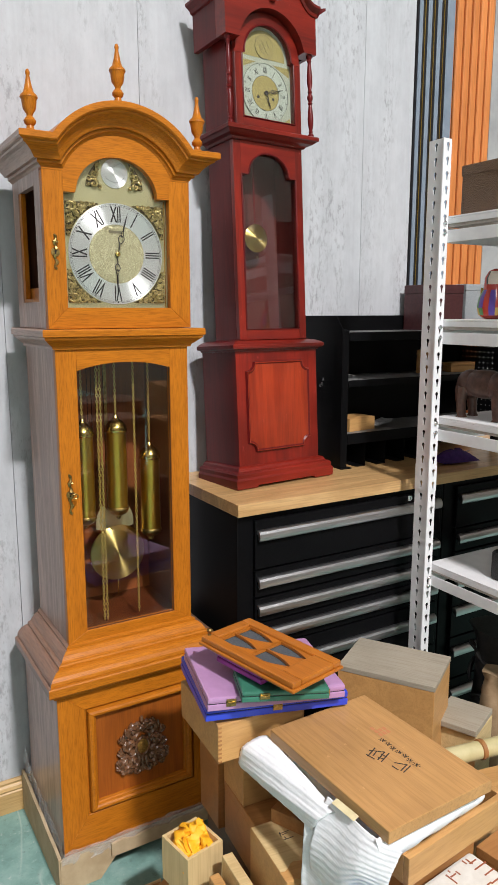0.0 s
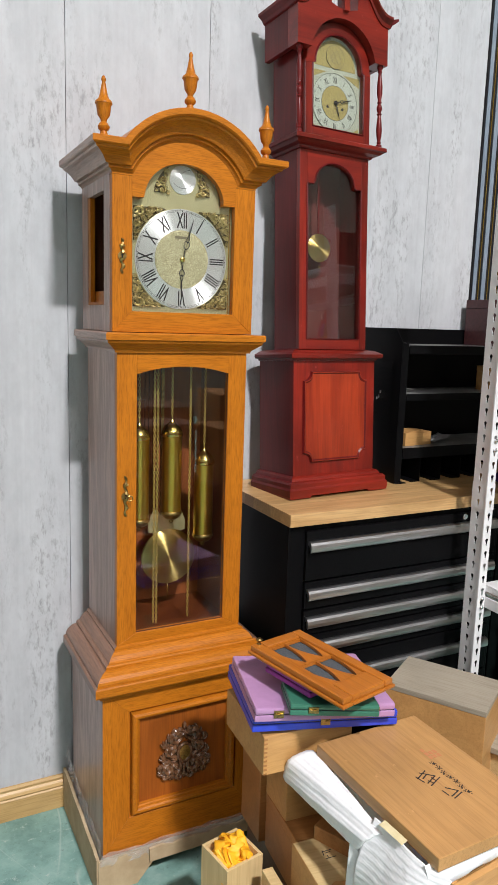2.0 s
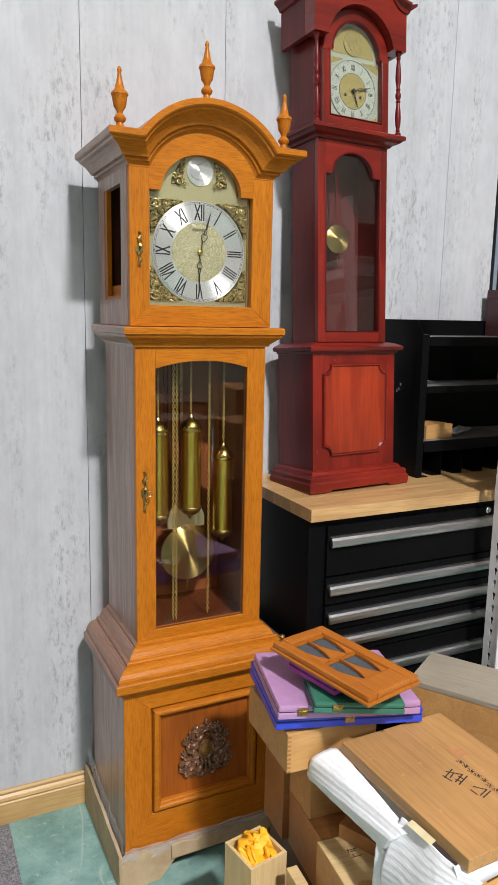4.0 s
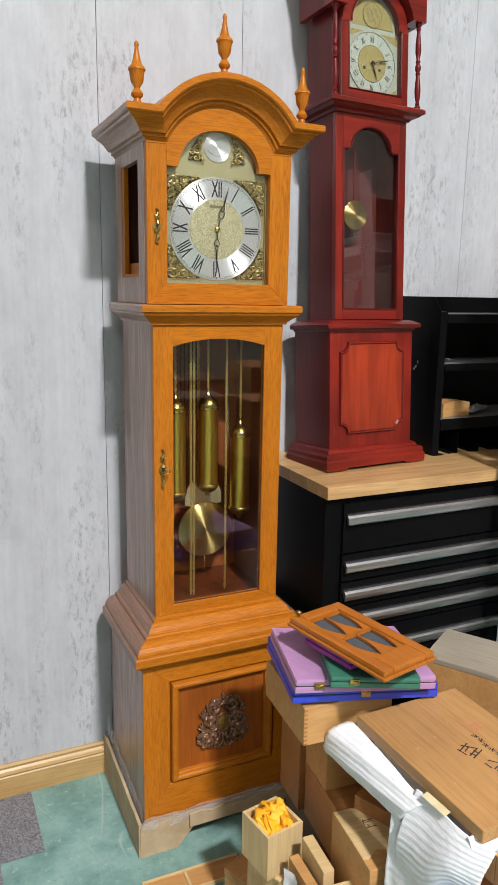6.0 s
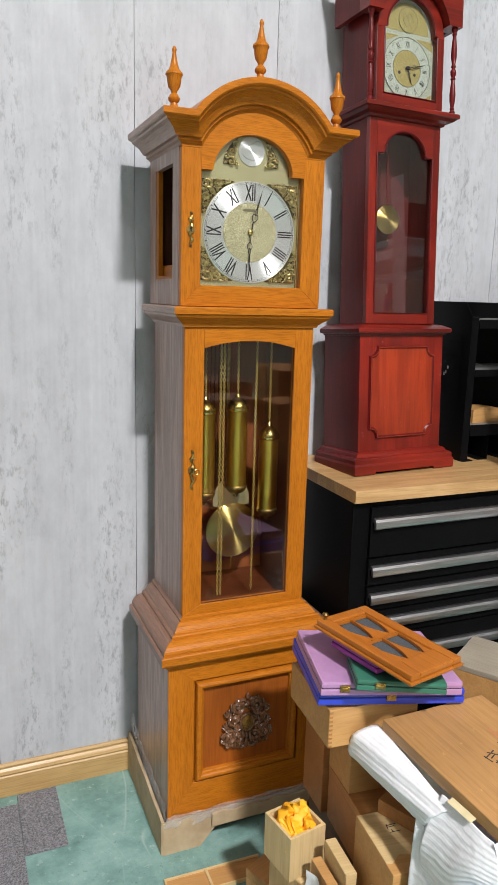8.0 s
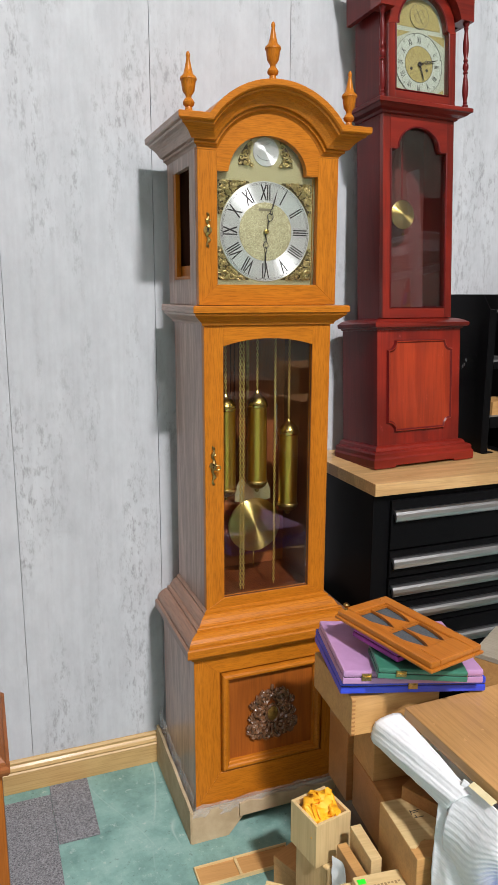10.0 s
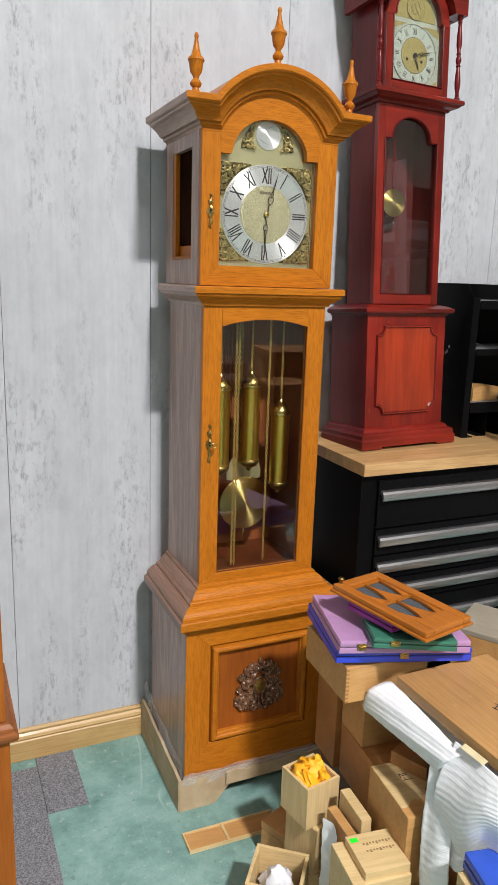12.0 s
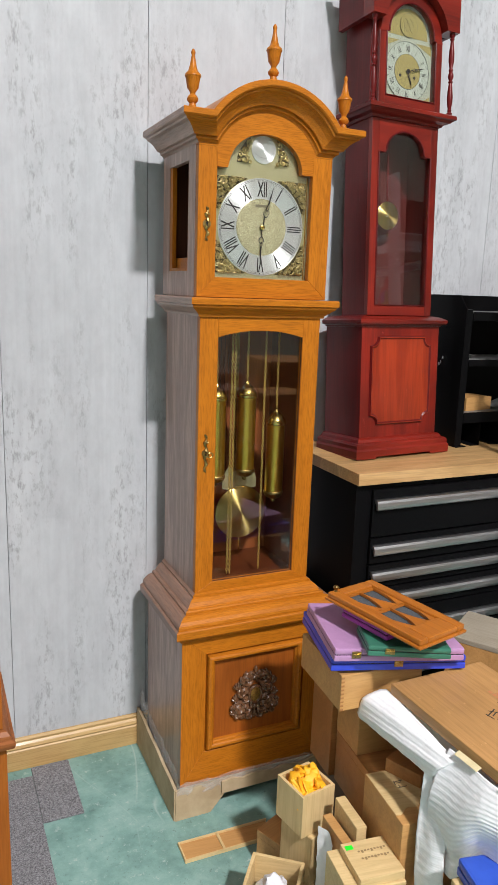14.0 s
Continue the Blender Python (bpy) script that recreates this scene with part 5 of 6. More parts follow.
def plate_with_holes(bm, o, ux, uz, nrm, nx, nz, cw, ch, loop, thick):
    """A sheet of nx by nz cells, each pierced by the hole loop (x, z)."""
    o, ux, uz, nrm = Vector(o), Vector(ux), Vector(uz), Vector(nrm)
    k = len(loop)
    edge = []
    for x, z in loop:
        f = max(abs(x) / (cw / 2), abs(z) / (ch / 2), 1e-6)
        edge.append((x / f, z / f))
    corners = [(cw / 2, ch / 2), (-cw / 2, ch / 2), (-cw / 2, -ch / 2), (cw / 2, -ch / 2)]
    for i in range(nx):
        for j in range(nz):
            c = o + ux * ((i + 0.5) * cw) + uz * ((j + 0.5) * ch)
            P = lambda x, z, d: bm.verts.new(c + ux * x + uz * z + nrm * d)
            ins = [[P(x, z, d) for x, z in loop] for d in (0, -thick)]
            ots = [[P(x, z, d) for x, z in edge] for d in (0, -thick)]
            cs = [[P(x, z, d) for x, z in corners] for d in (0, -thick)]
            for a in range(k):
                b = (a + 1) % k
                for s in (0, 1):
                    face = [ins[s][a], ots[s][a]]
                    (x0, z0), (x1, z1) = edge[a], edge[b]
                    if abs(abs(x0) - cw / 2) < 1e-6 and abs(abs(z1) - ch / 2) < 1e-6 and abs(abs(z0) - ch / 2) > 1e-6 or abs(abs(z0) - ch / 2) < 1e-6 and abs(abs(x1) - cw / 2) < 1e-6 and abs(abs(x0) - cw / 2) > 1e-6:
                        sx = x0 if abs(abs(x0) - cw / 2) < 1e-6 else x1
                        sz = z1 if abs(abs(z1) - ch / 2) < 1e-6 else z0
                        q = min(range(4), key=lambda m: abs(corners[m][0] - sx) + abs(corners[m][1] - sz))
                        face.append(cs[s][q])
                    face += [ots[s][b], ins[s][b]]
                    bm.faces.new(face)
                bm.faces.new((ins[0][a], ins[0][b], ins[1][b], ins[1][a]))
    bmesh.ops.remove_doubles(bm, verts=bm.verts, dist=1e-5)
    return bm


# ---- black hutch on the worktop ----
hut = thing("tool_hutch", pose(1.60, 1.94, BT), "open black steel tool hutch with shelves, standing on the worktop", "shelf unit")
HW = 0.720
bm = bmesh.new()
side = [(-0.005, 0.0), (0.208, 0.0), (0.208, 0.483), (0.030, 0.483), (-0.005, 0.440)]
for x0, x1 in ((0.0, 0.003),):
    a = [bm.verts.new((x0, y, z)) for y, z in side]
    b = [bm.verts.new((x1, y, z)) for y, z in side]
    bm.faces.new(a), bm.faces.new(b[::-1])
    for i in range(5):
        j = (i + 1) % 5
        bm.faces.new((a[i], b[i], b[j], a[j]))
part("side_panel", bm, black_steel, hut)
hole = [(0.0021 * math.cos(2 * math.pi * (i + 0.5) / 8), 0.0021 * math.sin(2 * math.pi * (i + 0.5) / 8)) for i in range(8)]
part("perforated_side", plate_with_holes(bmesh.new(), (HW, 0.02, 0.125), (0, 1, 0), (0, 0, 1), (-1, 0, 0), 9, 16, 0.0205, 0.0195, hole, 0.0015), black_steel, hut, "black side panel with rows of round holes")
part("perforated_side", plate_with_holes(bmesh.new(), (-0.0022, 0.030, 0.135), (0, 1, 0), (0, 0, 1), (-1, 0, 0), 8, 13, 0.0205, 0.0195, hole, 0.0015), black_steel, hut, "black side panel with rows of round holes")
part("side_post", B(HW - 0.002, HW + 0.02, -0.005, 0.019, 0, 0.44, 0.001), black_steel, hut)
part("front_post", B(0.0035, 0.026, -0.005, 0.015, 0.0, 0.440, 0.001), black_steel, hut)
part("foot_plate", B(0.0005, 0.042, -0.012, 0.02, 0.0002, 0.003, 0.0005), black_steel, hut)
part("back_panel", B(0.0035, HW - 0.003, 0.188, 0.191, 0.0, 0.483, 0.0005), black_steel, hut)
# Black steel greyed: grazing sheen on the shelf tops put into the colour.
shelf_grey = speckled("sheen_grey_steel", (0.15, 0.15, 0.148), (0.24, 0.24, 0.235), 18, 0.45, 0, 0.05)
for z, lip in ((0.432, 0.026), (0.282, 0.020), (0.112, 0.034)):
    sh = part("shelf", B(0.027, HW - 0.003, -0.004, 0.1875, z - 0.003, z, 0.0006), shelf_grey, hut, "black steel shelf, its grazing sheen coloured grey")
    part("lip", B(0.027, HW - 0.003, -0.0065, -0.0042, z - lip, z + 0.001, 0.0006), black_steel, sh)
for x in (0.105, 0.190, 0.275, 0.360):
    part("divider", B(x, x + 0.002, 0.0, 0.187, 0.0005, 0.108, 0.0004), black_steel, hut)
    part("divider_foot", B(x - 0.035, x, 0.0, 0.187, 0.0004, 0.002, 0.0004), black_steel, hut)
for hy, hz in ((0.086, 0.268), (0.094, 0.262), (0.078, 0.283)):
    part("hook", B(-0.011, -0.0025, hy - 0.003, hy + 0.003, hz - 0.005, hz + 0.005, 0.001), chrome, hut)

# things on and in the hutch
def carton(name, label, m, w, d, h, material, lid=0.0, clasp=False, cat="box", grp=""):
    """A closed wooden or card box: body, lid, clasp."""
    t = thing(name, m, label, cat, grp)
    if lid:
        part("body", B(-w / 2, w / 2, -d / 2, d / 2, 0, h - lid - 0.0006, 0.0015), material, t)
        part("lid", B(-w / 2 - 0.0008, w / 2 + 0.0008, -d / 2 - 0.0008, d / 2 + 0.0008, h - lid, h, 0.002), material, t)
    else:
        part("body", B(-w / 2, w / 2, -d / 2, d / 2, 0, h, 0.002), material, t)
    if clasp:
        c = part("clasp", B(-0.010, 0.010, -d / 2 - 0.0035, -d / 2 - 0.0009, h - lid - 0.014, h - lid + 0.010, 0.001), brass, t, "small brass clasp")
        part("pin", lathe(bmesh.new(), [(0.003, 0), (0.003, 0.003), (0.001, 0.004)], 12, Matrix.Translation((0, -d / 2 - 0.0035, h - lid - 0.004)) @ pose(0, 0, 0, 90)), brass, c)
    return t


maroon = speckled("dark_maroon_leatherette", (0.055, 0.016, 0.018), (0.085, 0.026, 0.026), 120, 0.45, 0, 0.2)
greycloth = speckled("grey_cloth_board", (0.26, 0.28, 0.29), (0.34, 0.36, 0.37), 200, 0.8, 0, 0.2)
carton("case", "dark maroon leatherette box lying on the black hutch", pose(2.085, 2.045, BT + 0.4325), 0.135, 0.150, 0.155, maroon, 0.03)
carton("case", "grey cloth-covered box with a brass clasp on the hutch", pose(2.237, 2.045, BT + 0.4325), 0.160, 0.165, 0.158, greycloth, 0.022, True)
bm = bmesh.new()
strip(bm, [(-0.06 + 0.12 * i / 10, 0.0) for i in range(11)], [(-0.06 + 0.12 * i / 10, 0.042 + 0.006 * math.sin(math.pi * i / 10)) for i in range(11)], -0.03, 0.03)
blk = tagged(part("wooden_block", bm, cedar), "tan wooden block with a bowed top on the hutch shelf", "wooden block")
blk.matrix_world = pose(1.712, 2.00, BT + 0.1125, 0, 0, 8)
bm = crumple(bmesh.new(), 8, 5, lambda u, v: ((0.09 * u, 0.06 * v, 0.008 + 0.015 * u), 0.006), 21)
pp = tagged(part("paper_packet", bm, speckled("grey_packet", (0.22, 0.22, 0.23), (0.40, 0.40, 0.41), 40, 0.4)), "crumpled grey plastic packet on the hutch shelf", "packet")
pp.matrix_world = pose(1.775, 1.96, BT + 0.114, 0, 0, 10)
bm = crumple(bmesh.new(), 8, 5, lambda u, v: ((0.075 * u, 0.07 * v, 0.006 + 0.006 * math.sin(3 * u)), 0.004), 27)
pp = tagged(part("folded_paper", bm, speckled("dull_paper", (0.30, 0.28, 0.26), (0.42, 0.40, 0.38), 30, 0.8)), "small folded dull paper on the middle shelf", "paper")
pp.matrix_world = pose(1.635, 1.99, BT + 0.283, 0, 0, 4)
carton("small_box", "narrow upright tan box on the middle shelf", pose(2.035, 2.02, BT + 0.2825, 0, 0, 12), 0.035, 0.05, 0.082, cedar, 0.018)
carton("small_box", "low tan wooden box on the middle shelf", pose(2.200, 2.02, BT + 0.2825, 0, 0, -8), 0.105, 0.05, 0.034, cedar, 0.012)
purple_cloth = speckled("purple_velvet", (0.035, 0.010, 0.095), (0.070, 0.022, 0.16), 60, 0.9, 0, 0.3)
bm = crumple(bmesh.new(), 22, 14, lambda u, v: ((-0.075 + 0.15 * u, -0.045 + 0.09 * v, 0.004 + 0.036 * math.sin(math.pi * u) ** 0.7 * math.sin(math.pi * v) ** 0.7), 0.010 * min(1, 4 * u, 4 * v, 4 - 4 * u, 4 - 4 * v)), 5)
pc = tagged(part("velvet_cloth", bm, purple_cloth, None, "", True), "crumpled purple velvet cloth on the worktop", "cloth")
pc.matrix_world = pose(2.005, 1.835, BT + 0.003, 0, 0, -6)
drv = thing("screwdriver", pose(2.075, 1.90, BT + 0.008, 0, 90, 12), "slim screwdriver with a dark red handle", "screwdriver")
part("blade", lathe(bmesh.new(), [(0.0025, 0), (0.0025, 0.09), (0.0012, 0.10)], 10), chrome, drv)
part("handle", lathe(bmesh.new(), [(0.003, -0.05), (0.006, -0.045), (0.005, -0.02), (0.006, -0.004), (0.0035, 0)], 12), mat("red_plastic", (0.25, 0.02, 0.02), 0.35), drv, "", True)


# ---- white slotted-angle rack ----
rack = thing("storage_rack", pose(1.645, 1.600, 0), "white slotted-angle steel rack with boarded shelves", "shelf unit")
KP = 0.0365
key = [(0.0058 * math.cos(radians(a)), 0.004 + 0.0058 * math.sin(radians(a))) for a in (-50, -10, 30, 70, 110, 150, 190, 230)] + [(-0.0027, -0.005), (-0.0023, -0.011), (0.0, -0.013), (0.0023, -0.011), (0.0027, -0.005)]
NK = 52
FW = 0.025
for px, py in ((0.010, 0.0), (0.010, -0.93)):
    post = part("post", B(-0.0032, 0.0032, -0.0032, 0.0032, 0, KP * NK, 0.0015), white_steel, rack, "white post pierced with keyholes")
    post.matrix_basis = pose(px, py, 0)
    part("flange", plate_with_holes(bmesh.new(), (0.0002, 0.0034, 0), (0, 1, 0), (0, 0, 1), (-1, 0, 0), 1, NK, 0.050, KP, key, 0.0016), white_steel, post)
    part("flange", plate_with_holes(bmesh.new(), (0.0034, 0.0002, 0), (1, 0, 0), (0, 0, 1), (0, -1, 0), 1, NK, FW, KP, key, 0.0016), white_steel, post)
    for z in (0.69, 0.665, 1.145, 1.118, 1.410, 1.382, 1.685, 1.66):
        bm = lathe(bmesh.new(), [(0.0062, 0), (0.0062, 0.002), (0.0035, 0.005)], 14, Matrix.Translation((0.0155, -0.002, z)) @ pose(0, 0, 0, 90))
        part("bolt", bm, chrome, post, "", True)
part("splice", plate_with_holes(bmesh.new(), (0.0086, 0.0036, KP * 26), (0, 1, 0), (0, 0, 1), (-1, 0, 0), 1, 2, 0.050, KP, key, 0.0010), white_steel, rack)
part("splice", plate_with_holes(bmesh.new(), (0.0136, -0.0014, KP * 26), (1, 0, 0), (0, 0, 1), (0, -1, 0), 1, 2, FW, KP, key, 0.0010), white_steel, rack)
chip = speckled("chipboard", (0.42, 0.38, 0.34), (0.52, 0.48, 0.43), 90, 0.8, 0, 0.2)
for zt in (0.730, 1.162, 1.432, 1.703):
    sh = part("shelf", B(0.043, 0.500, -0.96, 0.012, zt - 0.028, zt - 0.006, 0.001), chip, rack, "boarded shelf with white steel beams")
    part("shelf_skin", B(0.0390, 0.503, -0.965, 0.015, zt - 0.0055, zt, 0.001), white_steel, sh)
    for x in (0.0390, 0.503):
        part("beam", B(x, x + 0.0035, -0.965, 0.015, zt - 0.068, zt - 0.036, 0.001), white_steel, sh)
        part("beam_lip", B(x, x + 0.0030, -0.965, 0.015, zt - 0.020, zt - 0.0058, 0.001), white_steel, sh)
    part("end_beam", B(0.0425, 0.503, 0.0125, 0.016, zt - 0.068, zt - 0.0285, 0.001), white_steel, sh)

# things on the rack
rattan = mat("embossed_brown_leather", (0.12, 0.065, 0.03), 0.42)
vor = node(rattan, "ShaderNodeTexVoronoi", Scale=1.0)
vor.feature = "DISTANCE_TO_EDGE"
wire(rattan, coords(rattan, (150, 150, 260)), 0, vor, "Vector")
base_of(rattan, ramp(rattan, vor, "Distance", [(0.02, (0.22, 0.13, 0.06)), (0.10, (0.09, 0.045, 0.022)), (0.35, (0.055, 0.028, 0.015))]), "Color")
bump(rattan, vor, "Distance", 0.8, 0.004)
bk = thing("embossed_box", pose(1.80, 1.44, 1.7035), "dark brown crocodile-embossed box on the top shelf", "box")
bm = bmesh.new()
box(bm, -0.095, 0.095, -0.14, 0.14, 0.001, 0.125, 0.006)
part("body", bm, rattan, bk)
part("lid", B(-0.0965, 0.0965, -0.1415, 0.1415, 0.098, 0.1262, 0.004), rattan, bk)
dollred = speckled("red_lacquer", (0.42, 0.035, 0.02), (0.50, 0.05, 0.03), 30, 0.25, 0, 0, 0.4)
doll = part("painted_doll", lathe(bmesh.new(), [(0.022, 0), (0.038, 0.010), (0.044, 0.030), (0.040, 0.055), (0.030, 0.076), (0.028, 0.090), (0.027, 0.108), (0.018, 0.124), (0.004, 0.131)], 32), dollred, None, "", True)
tagged(doll, "rounded red lacquered doll with painted patterns", "doll")
doll.matrix_world = pose(1.755, 1.492, 1.4325)
dm = doll.data
for nm, cc in (("doll_face", (0.72, 0.60, 0.50)), ("doll_violet", (0.10, 0.05, 0.30)), ("doll_green", (0.06, 0.20, 0.05)), ("doll_gold", (0.55, 0.36, 0.08)), ("doll_hair", (0.02, 0.02, 0.02))):
    dm.materials.append(speckled(nm, cc, tuple(c * 1.2 for c in cc), 50, 0.3, 0, 0))
for p in dm.polygons:
    c = p.center
    ang = math.degrees(math.atan2(c.y, c.x)) % 360
    if 0.090 < c.z < 0.124 and 180 < ang < 262:
        p.material_index = 1
    elif 0.090 < c.z < 0.126 and (170 < ang <= 180 or 262 <= ang < 275):
        p.material_index = 5
    elif 0.040 < c.z < 0.075:
        p.material_index = (0, 2, 0, 0, 4, 0, 3, 2)[int(ang // 22.5) % 8]
    elif 0.012 < c.z < 0.040:
        p.material_index = (0, 4, 3, 0, 2, 4)[int(ang // 20) % 6]
ele_wood = speckled("dark_carved_hardwood", (0.060, 0.028, 0.020), (0.13, 0.062, 0.042), 45, 0.45, 0, 0.2)
bm = bmesh.new()
for c, r in (((0, 0, 0.094), (0.040, 0.080, 0.040)), ((0, -0.055, 0.090), (0.042, 0.045, 0.044)), ((0, 0.050, 0.092), (0.036, 0.040, 0.040)), ((0, -0.115, 0.110), (0.032, 0.036, 0.038))):
    bmesh.ops.create_icosphere(bm, subdivisions=3, radius=1, matrix=Matrix.Translation(c) @ Matrix.Diagonal((*r, 1)))
for sx in (-1, 1):
    for y in (-0.060, 0.058):
        tube(bm, [(sx * 0.022, y, 0.085), (sx * 0.024, y + 0.004, 0.045), (sx * 0.024, y, 0.006), (sx * 0.024, y, 0.0)], [0.021, 0.014, 0.012, 0.016], 12)
    bmesh.ops.create_icosphere(bm, subdivisions=2, radius=1, matrix=Matrix.Translation((sx * 0.036, -0.095, 0.110)) @ Matrix.Diagonal((0.008, 0.026, 0.032, 1)))
tube(bm, [(0, -0.14, 0.105), (0, -0.165, 0.075), (0, -0.165, 0.035), (0, -0.180, 0.015)], [0.018, 0.014, 0.011, 0.008], 10)
tube(bm, [(0, 0.088, 0.100), (0, 0.100, 0.070), (0, 0.098, 0.040)], [0.005, 0.004, 0.003], 8)
el = tagged(part("elephant_figure", bm, ele_wood, None, "", True), "dark carved wooden elephant figure on the shelf", "figurine")
el.matrix_world = pose(1.765, 1.512, 1.1625, 0, 0, 4)
knurl = speckled("black_rubber", (0.010, 0.010, 0.010), (0.030, 0.030, 0.030), 260, 0.6, 0, 1.0, 0, 0.003)
cyl = tagged(part("black_pot", lathe(bmesh.new(), [(0.028, 0), (0.031, 0.003), (0.031, 0.070), (0.028, 0.074), (0.024, 0.074), (0.024, 0.066)], 32), knurl, None, "", True), "black knurled round pot on the lowest shelf", "pot")
cyl.matrix_world = pose(1.765, 1.415, 0.7305)
bm = lathe(bmesh.new(), [(0.095, 0.0), (0.10, 0.02), (0.085, 0.05), (0.075, 0.12), (0.090, 0.20), (0.080, 0.30), (0.070, 0.36), (0.085, 0.42), (0.080, 0.48), (0.09, 0.52)], 28)
for v in bm.verts:
    n = noise.noise(v.co * 16) * 0.016 + noise.noise(v.co * 42) * 0.007
    v.co.x += n * (1 if v.co.x > 0 else -1)
    v.co.y += n * (1 if v.co.y > 0 else -1)
for i in range(16):
    a = 2.4 * i
    z = 0.06 + 0.028 * i
    scroll(bm, 0, 0, 0.001, 0.1, 0, 0, 0.0005)
    tube(bm, [(0.094 * math.cos(a + 0.25 * j), 0.094 * math.sin(a + 0.25 * j), z + 0.02 * math.sin(j)) for j in range(6)], [0.004, 0.008, 0.009, 0.008, 0.006, 0.003], 6)
tagged(part("carved_stand", bm, speckled("black_carved_wood", (0.010, 0.009, 0.009), (0.030, 0.026, 0.024), 60, 0.5, 0, 0.4), None, "", True), "tall black carved wooden stand under the rack", "stand").matrix_world = pose(1.895, 1.50, 0.0)


# ---- the pile of boxes ----
def at_corner(x, y, yaw, w, d, z):
    """The pose of a box's base centre from its front left corner."""
    c, s = math.cos(radians(yaw)), math.sin(radians(yaw))
    return pose(x + c * w / 2 - s * d / 2, y + s * w / 2 + c * d / 2, z, 0, 0, yaw)


def pile_box(label, x, y, yaw, w, d, z0, z1, material, lid=0.0, name="wooden_box"):
    return carton(name, label, at_corner(x, y, yaw, w, d, z0), w, d, z1 - z0, material, lid, False, "wooden box", "boxes in the pile")


def open_box(label, x, y, yaw, w, d, z0, z1, wall, material):
    t = thing("open_box", at_corner(x, y, yaw, w, d, z0), label, "wooden box", "boxes in the pile")
    h = z1 - z0
    part("floor_board", B(-w / 2 + wall, w / 2 - wall, -d / 2 + wall, d / 2 - wall, 0.0, wall, 0.0004), material, t)
    for nm, x0, x1, y0, y1 in (("wall_board", -w / 2, w / 2, -d / 2, -d / 2 + wall), ("wall_board", -w / 2, w / 2, d / 2 - wall, d / 2), ("wall_board", -w / 2, -w / 2 + wall, -d / 2 + wall + 0.0003, d / 2 - wall - 0.0003), ("wall_board", w / 2 - wall, w / 2, -d / 2 + wall + 0.0003, d / 2 - wall - 0.0003)):
        part(nm, B(x0, x1, y0, y1, 0, h, 0.0008), material, t)
    return t


# boxes under the yellow cloth
open_box("small pale wooden box, open, holding a yellow cloth", 0.7677, 1.353, 10, 0.093, 0.097, 0.222, 0.327, 0.007, paulownia_v)
yellow = speckled("yellow_silk", (0.86, 0.40, 0.010), (0.95, 0.50, 0.02), 30, 0.6, 0, 0.1)
bm = crumple(bmesh.new(), 44, 44, lambda u, v: ((0.804 - 0.040 + 0.080 * u, 1.408 - 0.040 + 0.080 * v, 0.296 + 0.046 * (math.sin(math.pi * u) * math.sin(math.pi * v)) ** 0.35 + 0.034 * (u * v) - 0.010 * (1 - u)), 0.030 * min(1, 5 * u, 5 * v, 5 - 5 * u, 5 - 5 * v)), 12)
tagged(part("yellow_cloth", bm, yellow, None, "", True), "crumpled bright yellow cloth stuffed into a wooden box", "cloth")
pile_box("pale wooden box carrying a smaller open box", 0.788, 1.343, 17, 0.092, 0.097, 0.101, 0.2215, paulownia_v, 0.0)
pile_box("pale low wooden box on the floor", 0.800, 1.333, 17, 0.120, 0.104, 0.0, 0.1005, paulownia, 0.0)
pile_box("low tan wooden box on the floor", 0.788, 1.462, 24, 0.075, 0.090, 0.0, 0.102, cedar, 0.02)
open_box("pale open wooden box with white tissue paper inside", 0.609, 1.329, -38, 0.122, 0.120, 0.0, 0.160, 0.008, paulownia)
tissue = speckled("white_tissue", (0.60, 0.61, 0.65), (0.76, 0.77, 0.80), 40, 0.8, 0, 0.3)
bm = crumple(bmesh.new(), 20, 20, lambda u, v: ((0.694 - 0.036 + 0.072 * u, 1.338 - 0.036 + 0.072 * v, 0.105 + 0.055 * (math.sin(math.pi * u) * math.sin(math.pi * v)) ** 0.5), 0.011), 31)
tagged(part("tissue_paper", bm, tissue, None, "", True), "crumpled white tissue paper in an open box", "tissue paper")
gb = pile_box("pale wooden box with a raised lid and a green sticker", 0.730, 1.098, -7, 0.122, 0.112, 0.0, 0.318, paulownia, 0.0)
part("raised_lid", B(-0.036, 0.060, -0.050, 0.046, 0.3185, 0.337, 0.0015), paulownia, gb, "raised pale wooden lid")
neon = mat("green_sticker", (0.02, 0.85, 0.03), 0.5)
part("sticker", B(-0.031, -0.015, 0.026, 0.037, 0.3374, 0.3379, 0), neon, gb, "bright green sticker")
faint = mat("faint_brown_ink", (0.30, 0.20, 0.09), 0.7)
for j in range(2):
    for i in range(9):
        part("faint_writing", B(-0.010 + i * 0.0070, -0.0055 + i * 0.0070, 0.016 - j * 0.018 - 0.003 * (i % 3 == 1), 0.020 - j * 0.018, 0.3372, 0.3375, 0), faint, gb)
kb = pile_box("long pale wooden box with dark brush marks on its lid", 0.853, 1.112, -6, 0.108, 0.160, 0.262, 0.420, cedar, 0.0)
bm = strip(bmesh.new(), [(-0.053 + 0.106 * i / 12, -0.076) for i in range(13)], [(-0.053 + 0.106 * i / 12, 0.052 + 0.005 * math.sin(i * 1.3) - 0.0025 * i) for i in range(13)], 0.0, 0.0012)
bmesh.ops.transform(bm, matrix=pose(0, 0, 0.1592, -90) @ Matrix.Diagonal((1, 1, -1, 1)), verts=bm.verts)
part("paper_label", bm, paulownia, kb, "torn pale paper on the lid")


brush_ink = mat("faded_brush_ink", (0.045, 0.035, 0.028), 0.7)


